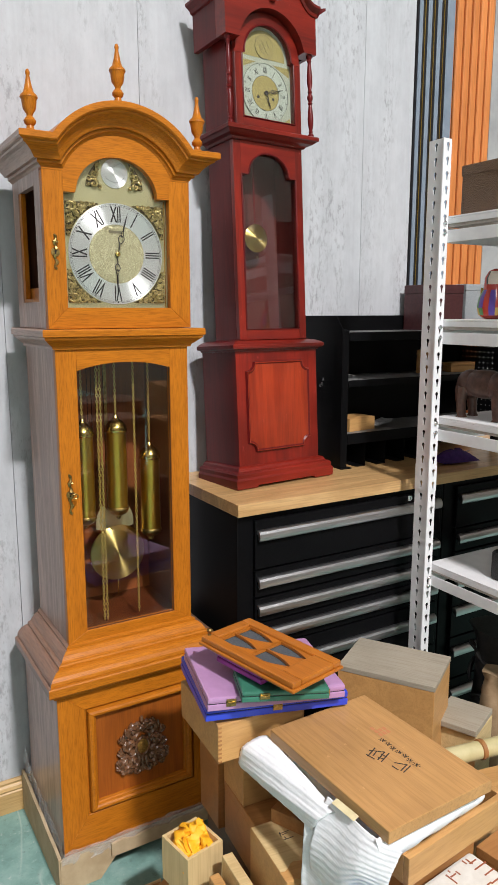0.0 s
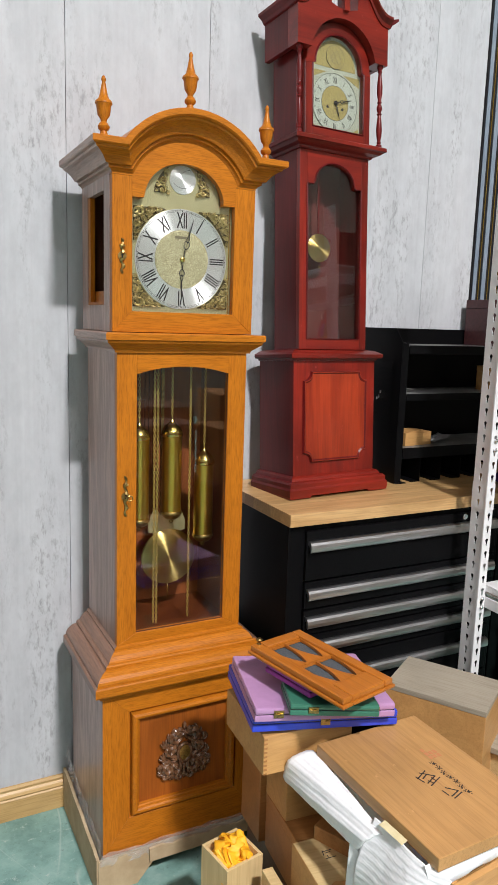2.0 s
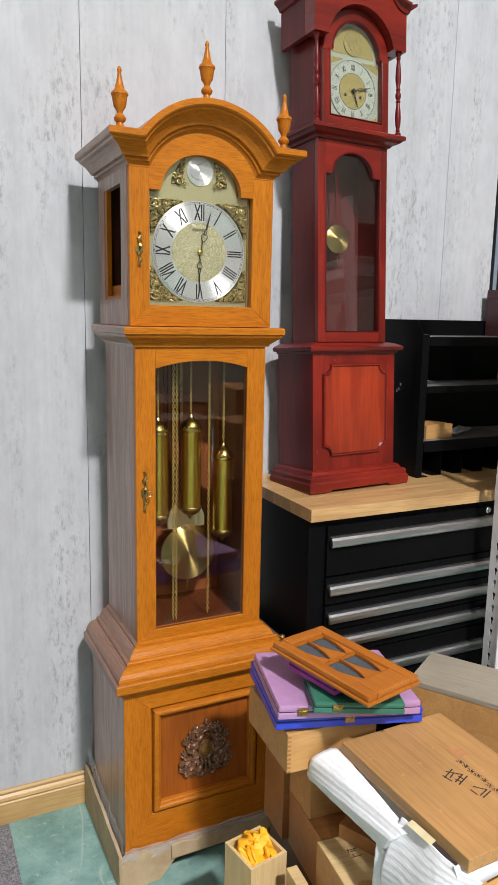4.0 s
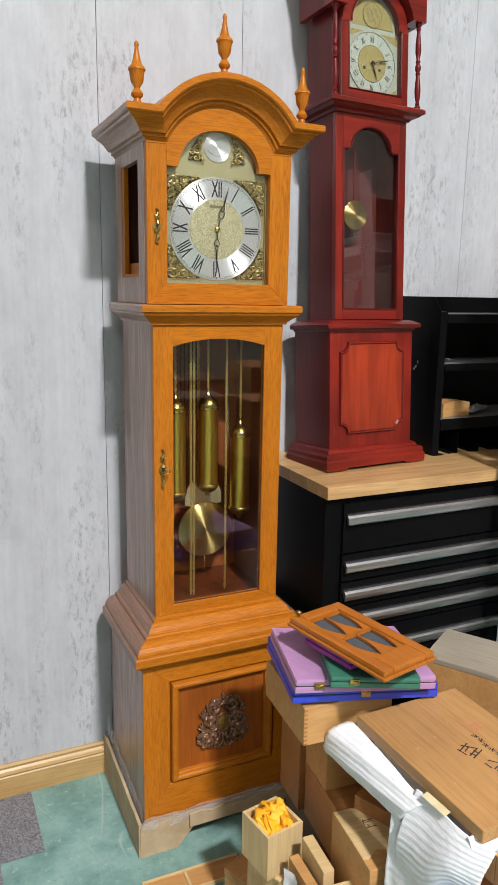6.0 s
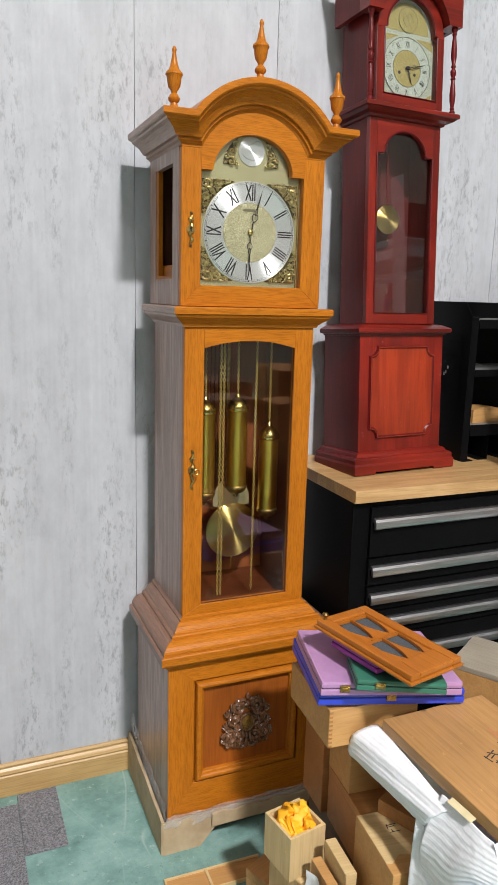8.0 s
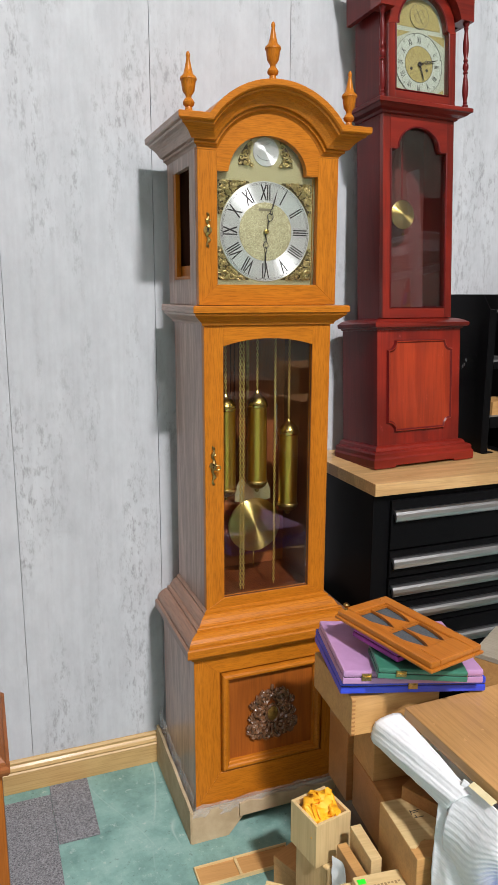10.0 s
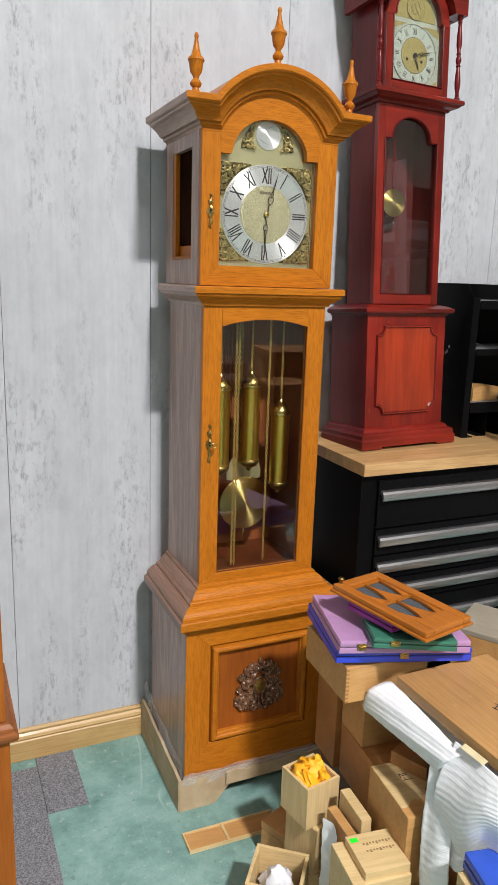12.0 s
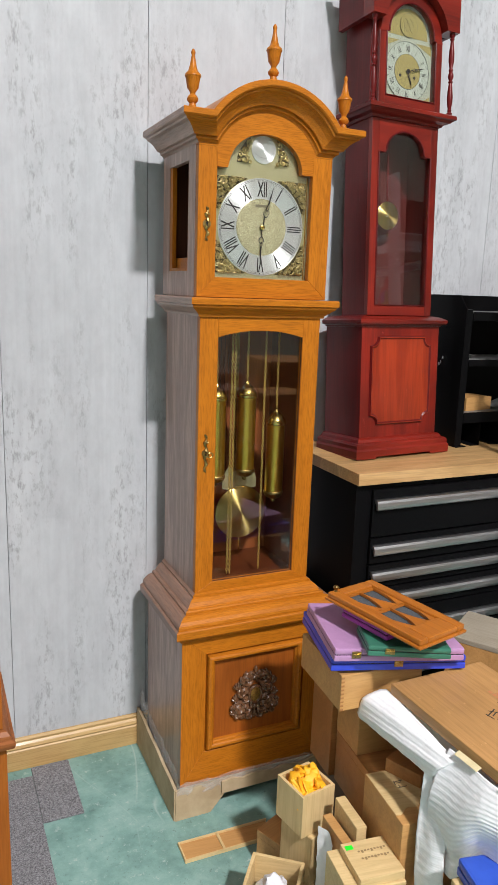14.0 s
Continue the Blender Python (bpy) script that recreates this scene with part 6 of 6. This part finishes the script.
def strokes(parent, m, marks, w, name="brush_mark"):
    """Brush strokes as flat bars, each from (x, y) to (x, y)."""
    for a, b, c, d in marks:
        v = Vector((c - a, d - b, 0))
        o = part(name, B(-v.length / 2, v.length / 2, -w / 2, w / 2, 0, 0.0003, 0), brush_ink, parent)
        o.matrix_basis = m @ Matrix.Translation(((a + c) / 2, (b + d) / 2, 0)) @ pose(0, 0, 0, 0, 0, math.degrees(math.atan2(v.y, v.x)))


GLYPH = [(-0.9, 0.6, 0.9, 0.7), (-0.7, 0.9, -0.9, -0.2), (-0.5, 0.2, 0.5, 0.3), (0.1, 1.0, 0.8, -0.4), (-0.8, -0.5, 0.9, -0.45), (-0.4, -0.3, -0.3, -0.9), (0.3, -0.3, 0.2, -0.9), (-0.9, -0.95, 1.0, -0.9)]


def glyph(parent, m, size, w, pick):
    strokes(parent, m, [[c * size for c in GLYPH[i]] for i in pick], w)


glyph(kb, pose(0.0, 0.028, 0.1607, 0, 0, 0), 0.012, 0.0016, (0, 1, 2, 5, 7))
glyph(kb, pose(0.030, 0.026, 0.1607, 0, 0, 10), 0.010, 0.0014, (0, 2, 3, 6))
glyph(kb, pose(0.030, -0.030, 0.1607, 0, 0, -10), 0.013, 0.0016, (0, 1, 3, 4, 7))
pile_box("small flat brown wooden box on a longer box", 0.950, 1.185, 25, 0.050, 0.085, 0.421, 0.452, cedar_b)
pile_box("slim pale wooden box standing on edge", 0.824, 1.222, -4, 0.024, 0.100, 0.0, 0.335, paulownia)
pile_box("slim pale wooden box standing on edge", 0.797, 1.226, -2, 0.022, 0.095, 0.0, 0.300, cedar)
pile_box("brown wooden box under a long pale box", 0.860, 1.118, -6, 0.098, 0.148, 0.0, 0.2615, cedar_b)
pile_box("dark brown wooden chest on the floor under lighter boxes", 0.905, 1.296, -4, 0.230, 0.270, 0.0, 0.269, dusk, 0.03)
pile_box("brown wooden box stacked on a dark chest", 0.893, 1.290, -6, 0.200, 0.165, 0.2695, 0.402, cedar_b, 0.02)
pile_box("brown wooden box stacked on a dark chest", 0.900, 1.465, -4, 0.180, 0.105, 0.2695, 0.520, cedar_b, 0.0)
pile_box("tan wooden box stacked under a wider box", 0.900, 1.350, -5, 0.130, 0.105, 0.4025, 0.561, cedar, 0.0)


def jointed(label, x, y, yaw, w, d, z0, z1, material):
    """A box with finger joints at its corners."""
    t = pile_box(label, x, y, yaw, w, d, z0, z1, material)
    n = 9
    for i in range(n):
        h = (z1 - z0) / n
        part("finger_joint", B(-w / 2 + 0.0005, -w / 2 + 0.008, -d / 2 - 0.0006, -d / 2 + 0.002, i * h + 0.001, i * h + h * 0.55, 0), cedar_b, t)
    return t


jointed("tan wooden box with finger joints under coloured cases", 0.815, 1.304, -4, 0.200, 0.200, 0.5615, 0.645, cedar)


def flat_case(label, m, w, d, h, colour, clasps, name="flat_case"):
    """A flat hinged case: lower half, lid, clasps."""
    t = thing(name, m, label, "case", "coloured cases on the pile")
    part("lower_half", B(0, w, 0, d, 0, h * 0.46, 0.002), colour, t)
    part("lid", B(0, w, 0, d, h * 0.50, h, 0.005), colour, t)
    part("seam", B(0.002, w - 0.002, 0.002, d - 0.002, h * 0.44, h * 0.52, 0), ink, t)
    for x in clasps:
        c = part("clasp", B(x - 0.010, x + 0.010, -0.0025, -0.0002, h * 0.28, h * 0.82, 0.0006), old_brass, t, "small brass clasp")
        part("hook", tube(bmesh.new(), [(x - 0.008, -0.003, h * 0.66), (x, -0.0045, h * 0.60), (x + 0.008, -0.003, h * 0.66)], 0.0012, 6), brass, c)
    return t


def lacquer(name, c):
    return speckled(name, c, tuple(min(1, v * 1.25) for v in c), 14, 0.42, 0, 0.03)


TILT = 3.2
flat_case("flat cobalt blue hinged case with brass clasp", pose(0.791, 1.310, 0.6580, 0, 0, -13) @ pose(0, 0, 0, 0, TILT), 0.307, 0.228, 0.0305, lacquer("cobalt_blue", (0.028, 0.055, 0.50)), (0.150,))
flat_case("flat lilac hinged case with two brass clasps", pose(0.787, 1.294, 0.6890, 0, 0, -14) @ pose(0, 0, 0, 0, TILT), 0.290, 0.226, 0.028, lacquer("lilac", (0.37, 0.205, 0.37)), (0.047, 0.245))
flat_case("flat dark green case lying on a lilac case", pose(0.838, 1.250, 0.7150, 0, 0, -20) @ pose(0, 0, 0, 0, TILT), 0.175, 0.105, 0.0225, lacquer("bottle_green", (0.030, 0.135, 0.088)), (0.045,))
flat_case("flat magenta case tucked under a cabinet door", pose(0.880, 1.248, 0.7410, 0, 0, 13) @ pose(0, 0, 0, 1, 1), 0.110, 0.130, 0.0215, lacquer("magenta", (0.26, 0.030, 0.24)), ())
# loose clock-case door with four pointed openings
cab = thing("cabinet_door", pose(0.893, 1.158, 0.7640, 0, 0, 13.5) @ pose(0, 0, 0, 1.5, 1), "small orange-brown wooden door with pointed openings over grey cloth", "cabinet door")
CW, CL = 0.140, 0.258
cabw = wood("cabinet_door_wood", (0.34, 0.100, 0.010), (0.46, 0.150, 0.016), "y", 0.35, 0.3, 0.8, 0.05, 1.0, 0.3)
part("cloth_backing", B(0.012, CW - 0.012, 0.012, CL - 0.012, 0.003, 0.006, 0), speckled("grey_mesh_cloth", (0.045, 0.052, 0.060), (0.085, 0.095, 0.105), 300, 0.9, 0, 0.3), cab, "grey speaker cloth")
for x0, x1, y0, y1 in ((0, 0.024, 0, CL), (CW - 0.024, CW, 0, CL), (0.0242, CW - 0.0242, 0, 0.050), (0.0242, CW - 0.0242, CL - 0.026, CL)):
    part("frame_rail", B(x0, x1, y0, y1, 0.0065, 0.0185, 0.003), cabw, cab)
    part("frame_edge", B(x0 - 0.004 * (x0 == 0), x1 + 0.004 * (x1 == CW), y0 - 0.004 * (y0 == 0), y1 + 0.004 * (y1 == CL), 0.0, 0.0062, 0.002), cabw, cab)
cw, ch = (CW - 0.0484) / 2, (CL - 0.0762) / 2


def lancet(lean):
    """A lancet outline: straight at the far end, pointed at the near end."""
    pts = []
    for i in range(11):
        t = i / 10
        pts.append((0.47 * cw * (1 - t ** 2.2) + 0.30 * lean * cw * t * t, 0.46 * ch * (1 - 2 * t)))
    left = [(-0.47 * cw * (1 - t ** 2.2) + 0.30 * lean * cw * t * t, 0.46 * ch * (1 - 2 * t)) for t in (0.9, 0.8, 0.7, 0.6, 0.5, 0.4, 0.3, 0.2, 0.1, 0.0)]
    return (pts + left)[::-1]


for i in (0, 1):
    for j in (0, 1):
        bm = plate_with_holes(bmesh.new(), (0.0242 + i * cw, 0.0501 + j * ch, 0.0135), (1, 0, 0), (0, 1, 0), (0, 0, 1), 1, 1, cw, ch, lancet(0.35), 0.006)
        part("fretwork", bm, cabw, cab, "board cut with a pointed opening")
part("knob", lathe(bmesh.new(), [(0.004, 0), (0.003, 0.004), (0.006, 0.008), (0.007, 0.011), (0.004, 0.014)], 16, Matrix.Translation((0.016, CL - 0.008, 0.0185))), old_brass, cab, "small brass knob", True)
# grey-topped box behind
wb = pile_box("tall tan wooden box with a weathered grey lid", 1.418, 1.312, 32, 0.180, 0.250, 0.0, 0.538, cedar)
part("grey_lid", B(-0.091, 0.091, -0.126, 0.126, 0.5385, 0.552, 0.0015), greywood, wb, "weathered grey wooden lid")
pile_box("brown wooden box carrying a wide flat box", 0.985, 1.000, 3, 0.250, 0.235, 0.0, 0.498, cedar_b)
# wide box with its lid ajar and white foam
tb = thing("storage_box", at_corner(0.972, 0.925, 6, 0.275, 0.320, 0.4985), "wide tan wooden box with a loose brush-marked lid over white foam", "wooden box", "boxes in the pile")
for x0, x1, y0, y1 in ((-0.1375, 0.1375, -0.160, -0.148), (-0.1375, 0.1375, 0.148, 0.160), (-0.1375, -0.1255, -0.1475, 0.1475), (0.1255, 0.1375, -0.1475, 0.1475)):
    part("tray_wall", B(x0, x1, y0, y1, 0, 0.056, 0.0015), cedar, tb)
part("tray_base", B(-0.125, 0.125, -0.1475, 0.1475, 0, 0.010, 0), cedar, tb)
lidm = at_corner(0.916, 0.916, 1.5, 0.246, 0.340, 0.611)
lid = part("lid", B(-0.123, 0.123, -0.170, 0.170, 0.0, 0.024, 0.002), cedar_lid, tb, "flat tan lid with dark brush writing")
lid.matrix_basis = tb.matrix_world.inverted() @ lidm
glyph(lid, pose(0.000, -0.006, 0.0243, 0, 0, 20), 0.018, 0.0024, (0, 1, 2, 3, 4, 5, 6, 7))
glyph(lid, pose(0.012, -0.056, 0.0243, 0, 0, 15), 0.014, 0.0024, (1, 3, 4, 7))
for i in range(14):
    a = 0.045 - 0.0075 * i
    glyph(lid, pose(0.040 + 0.0015 * math.sin(i), a - 0.02, 0.0243, 0, 0, 20 + 9 * (i % 3)), 0.0052, 0.0012, (0, 2, 3, 5) if i % 2 else (1, 2, 4, 6))
seal = mat("faded_red_ink", (0.52, 0.215, 0.095), 0.7)
bm = bmesh.new()
for i in range(7):
    box(bm, 0.046 + 0.010 * (i % 3), 0.0535 + 0.010 * (i % 3), 0.034 + 0.012 * (i // 3), 0.0435 + 0.012 * (i // 3), 0.0241, 0.0244)
part("seal_mark", bm, seal, lid, "faded red seal mark")
foam = speckled("white_packing_foam", (0.80, 0.81, 0.83), (0.87, 0.88, 0.89), 120, 0.7, 0, 0.15)
wv = node(foam, "ShaderNodeTexWave", Scale=60.0, Distortion=6.0, Detail=3.0)
wv.bands_direction = "Z"
wire(foam, coords(foam, (1, 0.6, 1), vary=False), 0, wv, "Vector")
bump(foam, wv, "Fac", 0.12, 0.001)
fm = thing("foam_sheet", pose(0.95, 1.05, 0.56), "creased white packing foam spilling out of a wooden box", "packing foam")
INV = Vector((0.95, 1.05, 0.56))


def sheet(name, nx, ny, fn, seed, thick=0.0):
    bm = crumple(bmesh.new(), nx, ny, lambda u, v: (Vector(fn(u, v)) - INV, 0.0010), seed)
    ob = part(name, bm, foam, fm, "", True)
    so = ob.modifiers.new("thickness", "SOLIDIFY")
    so.thickness = 0.002
    return ob


def left_fold(u, v):
    """The pleated band of foam that spills over the lid's left edge."""
    y = 1.270 - 0.238 * u
    w, h = 0.050 - 0.022 * u, 0.050 - 0.014 * u
    a = radians(128) * v
    pl = 0.0011 * math.sin(2 * math.pi * (2.6 * v + 0.9 * u)) + 0.0003 * math.sin(2 * math.pi * (9 * v + 2.3 * u)) + 0.004 * (1 - u) * math.sin(5 * v) * max(0.0, 1 - 6 * u)
    return (0.910 - 0.004 * u - (w + pl) * math.sin(a), y + 0.045 * v, 0.612 - h * (1 - math.cos(a)) + pl - 0.014 * u)


def hang(u, v):
    """The sheet that hangs down past the lid's left front corner."""
    y = 1.062 - 0.170 * u
    k = min(1.0, max(0.0, (u - 0.30) / 0.45))
    drop = (0.240 - 0.095 * k * k * (3 - 2 * k)) * v
    pl = 0.0035 * math.sin(u * 7 + 2.0 * v) + 0.0004 * math.sin(v * 115 + 5 * u + 2 * math.sin(6 * u))
    return (0.903 - 0.030 * math.sin(math.pi * min(1, v * 1.2)) * (1 - 0.3 * u) + pl - 0.010 * v + 0.02 * u * u, y + 0.010 * v + pl, 0.610 - drop)


def tail(u, v):
    """A narrower fold that hangs lower, behind the first."""
    y = 1.095 - 0.060 * u
    pl = 0.003 * math.sin(u * 6 + 3.0 * v) + 0.0004 * math.sin(v * 150 + 4 * u)
    return (0.880 - 0.018 * math.sin(math.pi * v) + 0.02 * u + pl, y - 0.03 * v + pl, 0.560 - 0.40 * v)


def front_fold(u, v):
    x = 0.905 + 0.275 * u
    b = 0.014 * math.sin(math.pi * v) + 0.0008 * math.sin(u * 22 + v * 8)
    return (x, 0.935 - b + 0.03 * u + 0.02 * (1 - v) * 0, 0.613 - 0.060 * v - 0.004 * u)


sheet("foam_fold", 30, 60, left_fold, 2)
sheet("foam_drape", 46, 90, hang, 4)
sheet("foam_tail", 16, 90, tail, 8)
sheet("foam_edge", 40, 10, front_fold, 6)
part("foam_block", B(-0.015, 0.190, -0.098, 0.190, 0.0, 0.0505, 0.01), foam, fm)
# things by the wide box
paper = thing("patterned_parcel", at_corner(0.984, 0.842, 6, 0.215, 0.115, 0.3185), "parcel in cream paper with a rust-red lattice print", "parcel")
cream_paper = speckled("cream_paper", (0.62, 0.59, 0.53), (0.72, 0.69, 0.63), 40, 0.8, 0, 0.15)
part("body", B(-0.1025, 0.1025, -0.0575, 0.0575, 0, 0.125, 0.008), cream_paper, paper)
rust = mat("rust_red_print", (0.30, 0.085, 0.035), 0.7)
rnd = random.Random(5)
for i in range(34):
    x, y = rnd.uniform(-0.09, 0.08), rnd.uniform(-0.050, 0.045)
    if i % 2:
        part("print_bar", B(x, x + rnd.uniform(0.012, 0.035), y, y + 0.003, 0.1249, 0.1254, 0), rust, paper)
    else:
        part("print_bar", B(x, x + 0.003, y, min(0.05, y + rnd.uniform(0.010, 0.030)), 0.1249, 0.1255, 0), rust, paper)
for i in range(16):
    x, z = rnd.uniform(-0.09, 0.07), rnd.uniform(0.02, 0.11)
    part("print_bar", B(x, x + rnd.uniform(0.01, 0.03), -0.0581, -0.0574, z, z + 0.003, 0), rust, paper)
pile_box("brown wooden box under a printed parcel", 0.995, 0.848, 6, 0.195, 0.105, 0.0, 0.318, cedar_b)
pile_box("pale wooden box carrying a blue flat case", 0.822, 0.856, -12, 0.135, 0.105, 0.0, 0.4355, paulownia)
flat_case("flat blue case on a pale wooden box", pose(0.834, 0.848, 0.4360, 0, 0, -12), 0.140, 0.118, 0.034, lacquer("royal_blue", (0.025, 0.075, 0.42)), ())
pile_box("red-brown wooden box beside the wide box", 1.262, 0.935, 8, 0.130, 0.085, 0.0, 0.395, cedar_b, 0.02)
pile_box("tan wooden crate under a bamboo tube", 1.345, 1.105, -12, 0.285, 0.130, 0.0, 0.372, cedar)
tb2 = thing("scroll_tube", pose(1.372, 1.268, 0.395, 0, 90, -11), "pale bamboo-coloured scroll tube with a brown ring", "tube")
straw = speckled("straw_bamboo", (0.46, 0.40, 0.20), (0.58, 0.51, 0.28), 12, 0.45, 0, 0.08)
part("tube_body", lathe(bmesh.new(), [(0.018, -0.02), (0.0215, -0.018), (0.0215, 0.330), (0.018, 0.332)], 28), straw, tb2, "", True)
part("ring", lathe(bmesh.new(), [(0.0218, 0.135), (0.0245, 0.137), (0.0245, 0.147), (0.0218, 0.149)], 28), cedar_b, tb2, "brown ring")
pile_box("pale wooden box with an overhanging lid by the rack", 1.545, 1.285, 22, 0.120, 0.110, 0.0, 0.395, paulownia)
carton("box_lid", "flat pale greenish wooden lid lying on a box", at_corner(1.538, 1.280, 24, 0.135, 0.115, 0.3955), 0.135, 0.115, 0.016, greywood, 0, False, "lid")
bm = lathe(bmesh.new(), [(0.038, 0), (0.042, 0.03), (0.040, 0.30), (0.034, 0.42), (0.028, 0.45), (0.034, 0.475)], 22)
for v in bm.verts:
    v.co += noise.noise_vector(v.co * 45) * 0.008
    v.co.z = max(v.co.z, 0.0)
tagged(part("paper_bag", bm, speckled("brown_paper", (0.26, 0.17, 0.09), (0.38, 0.26, 0.15), 25, 0.85, 0, 0.2), None, "", True), "crumpled brown paper bag standing by the rack", "paper bag").matrix_world = pose(1.735, 1.395, 0)
slip = tagged(part("paper_slip", crumple(bmesh.new(), 8, 4, lambda u, v: ((0.056 * (u - 0.5), 0.013 * (v - 0.5), 0.0015), 0.0006), 41), speckled("yellowed_paper", (0.62, 0.53, 0.30), (0.72, 0.63, 0.38), 30, 0.8)), "small cream paper slip tucked under a box lid", "paper")
slip.matrix_world = pose(0.904, 1.012, 0.6155, 0, 0, -86) @ pose(0, 0, 0, 18)
scrap = tagged(part("foam_scrap", crumple(bmesh.new(), 10, 40, lambda u, v: ((0.010 * math.sin(3 * u), 0.060 * u, 0.002 + 0.288 * v), 0.003), 43), foam, None, "", True), "strip of white packing foam standing beside slim boxes", "packing foam")
scrap.matrix_world = pose(0.781, 1.246, 0.0)
# shallow frame lying on the floor
pl = thing("wooden_tray", pose(0.585, 1.611, 0, 0, 0, -1), "long shallow wooden tray lying on the green floor", "tray")
part("base", B(0.004, 0.25, 0.004, 0.062, 0, 0.005, 0.0006), cedar, pl)
for x0, x1, y0, y1 in ((0, 0.254, 0, 0.0038), (0, 0.254, 0.0622, 0.066), (0, 0.0038, 0.004, 0.062), (0.105, 0.112, 0.004, 0.062)):
    part("rim", B(x0, x1, y0, y1, 0, 0.010, 0.0005), paulownia, pl)

# ---- the walnut clock at the edge ----
wc = thing("longcase_clock", pose(-0.008, 1.392, 0), "reddish walnut longcase clock with a moulded waist, standing alone", "clock")
for z0, z1, h, yf in ((0.0, 0.592, 0.157, 0.0), (0.624, 1.50, 0.152, 0.002)):
    for s in (-1, 1):
        xs = sorted((s * h, s * (h - 0.012)))
        part("case_side", B(xs[0], xs[1], yf + 0.0185, 0.25, z0, z1, 0.001), walnut, wc)
    part("case_back", B(-h + 0.013, h - 0.013, 0.238, 0.25, z0, z1, 0), walnut, wc)
part("base_front", B(-0.157, 0.157, 0.0, 0.018, 0.0, 0.592, 0.0015), walnut, wc)
part("waist_moulding", ring3(bmesh.new(), -0.152, 0.152, 0.002, 0.25, [(0.0, 0.590), (0.008, 0.590), (0.017, 0.593), (0.020, 0.600), (0.020, 0.606), (0.014, 0.610), (0.012, 0.617), (0.006, 0.624), (0.0, 0.626)]), walnut_h, wc, "rounded waist moulding")
wd = part("trunk_door", B(0.103, 0.152, 0.0, 0.018, 0.627, 1.50, 0.002), walnut, wc)
part("door_stile", B(-0.152, -0.103, 0.0, 0.018, 0.627, 1.50, 0.002), walnut, wd)
part("door_rail", B(-0.1028, 0.1028, 0.0, 0.018, 0.627, 0.685, 0.002), walnut, wd)
part("door_rail", B(-0.1028, 0.1028, 0.0, 0.018, 1.45, 1.50, 0.002), walnut, wd)
bm = bmesh.new()
for x0, x1, z0, z1 in ((0.096, 0.1032, 0.6852, 1.4498), (-0.1032, -0.096, 0.6852, 1.4498), (-0.096, 0.096, 0.6852, 0.692)):
    box(bm, x0, x1, 0.006, 0.014, z0, z1)
part("glazing_bead", bm, walnut_h, wd)
p = part("glass_pane", B(-0.1027, 0.1027, 0.012, 0.0145, 0.6855, 1.4495, 0), clear, wd)
p.visible_shadow = False
part("hood", B(-0.168, 0.168, -0.012, 0.25, 1.5005, 1.86, 0.003), walnut, wc)
part("hood_cornice", ring3(bmesh.new(), -0.168, 0.168, -0.012, 0.25, [(0, 1.855), (0.008, 1.857), (0.030, 1.885), (0.034, 1.900), (0.0, 1.905)]), walnut_h, wc)

# cartons and sheets of paper that stand behind the camera and show in the clock's glass
rnd = random.Random(21)
for x, y, z, w, d, h, m in ((1.62, -0.72, 0, 0.42, 0.36, 0.52, cedar_b), (2.10, -0.62, 0, 0.40, 0.40, 0.46, dusk), (1.70, -0.70, 0.5205, 0.34, 0.30, 0.30, dusk), (2.52, -0.30, 0, 0.36, 0.40, 0.62, cedar_b), (2.12, -0.60, 0.4605, 0.30, 0.32, 0.34, cedar_b), (1.78, -1.30, 0, 0.60, 0.45, 0.86, dusk), (2.50, -1.15, 0, 0.55, 0.50, 0.95, cedar_b), (2.95, -0.55, 0, 0.40, 0.50, 0.80, dusk), (2.35, 0.10, 0, 0.34, 0.30, 0.30, dusk)):
    t = thing("wooden_box", pose(x, y, z, 0, 0, rnd.uniform(-9, 9) if z == 0 else rnd.uniform(-4, 4)), "brown wooden storage box stacked behind the room's aisle", "wooden box", "boxes along the aisle")
    part("body", B(-w / 2, w / 2, -d / 2, d / 2, 0, h * 0.86, 0.002), m, t)
    part("lid", B(-w / 2 - 0.004, w / 2 + 0.004, -d / 2 - 0.004, d / 2 + 0.004, h * 0.86 + 0.0005, h, 0.003), m, t)
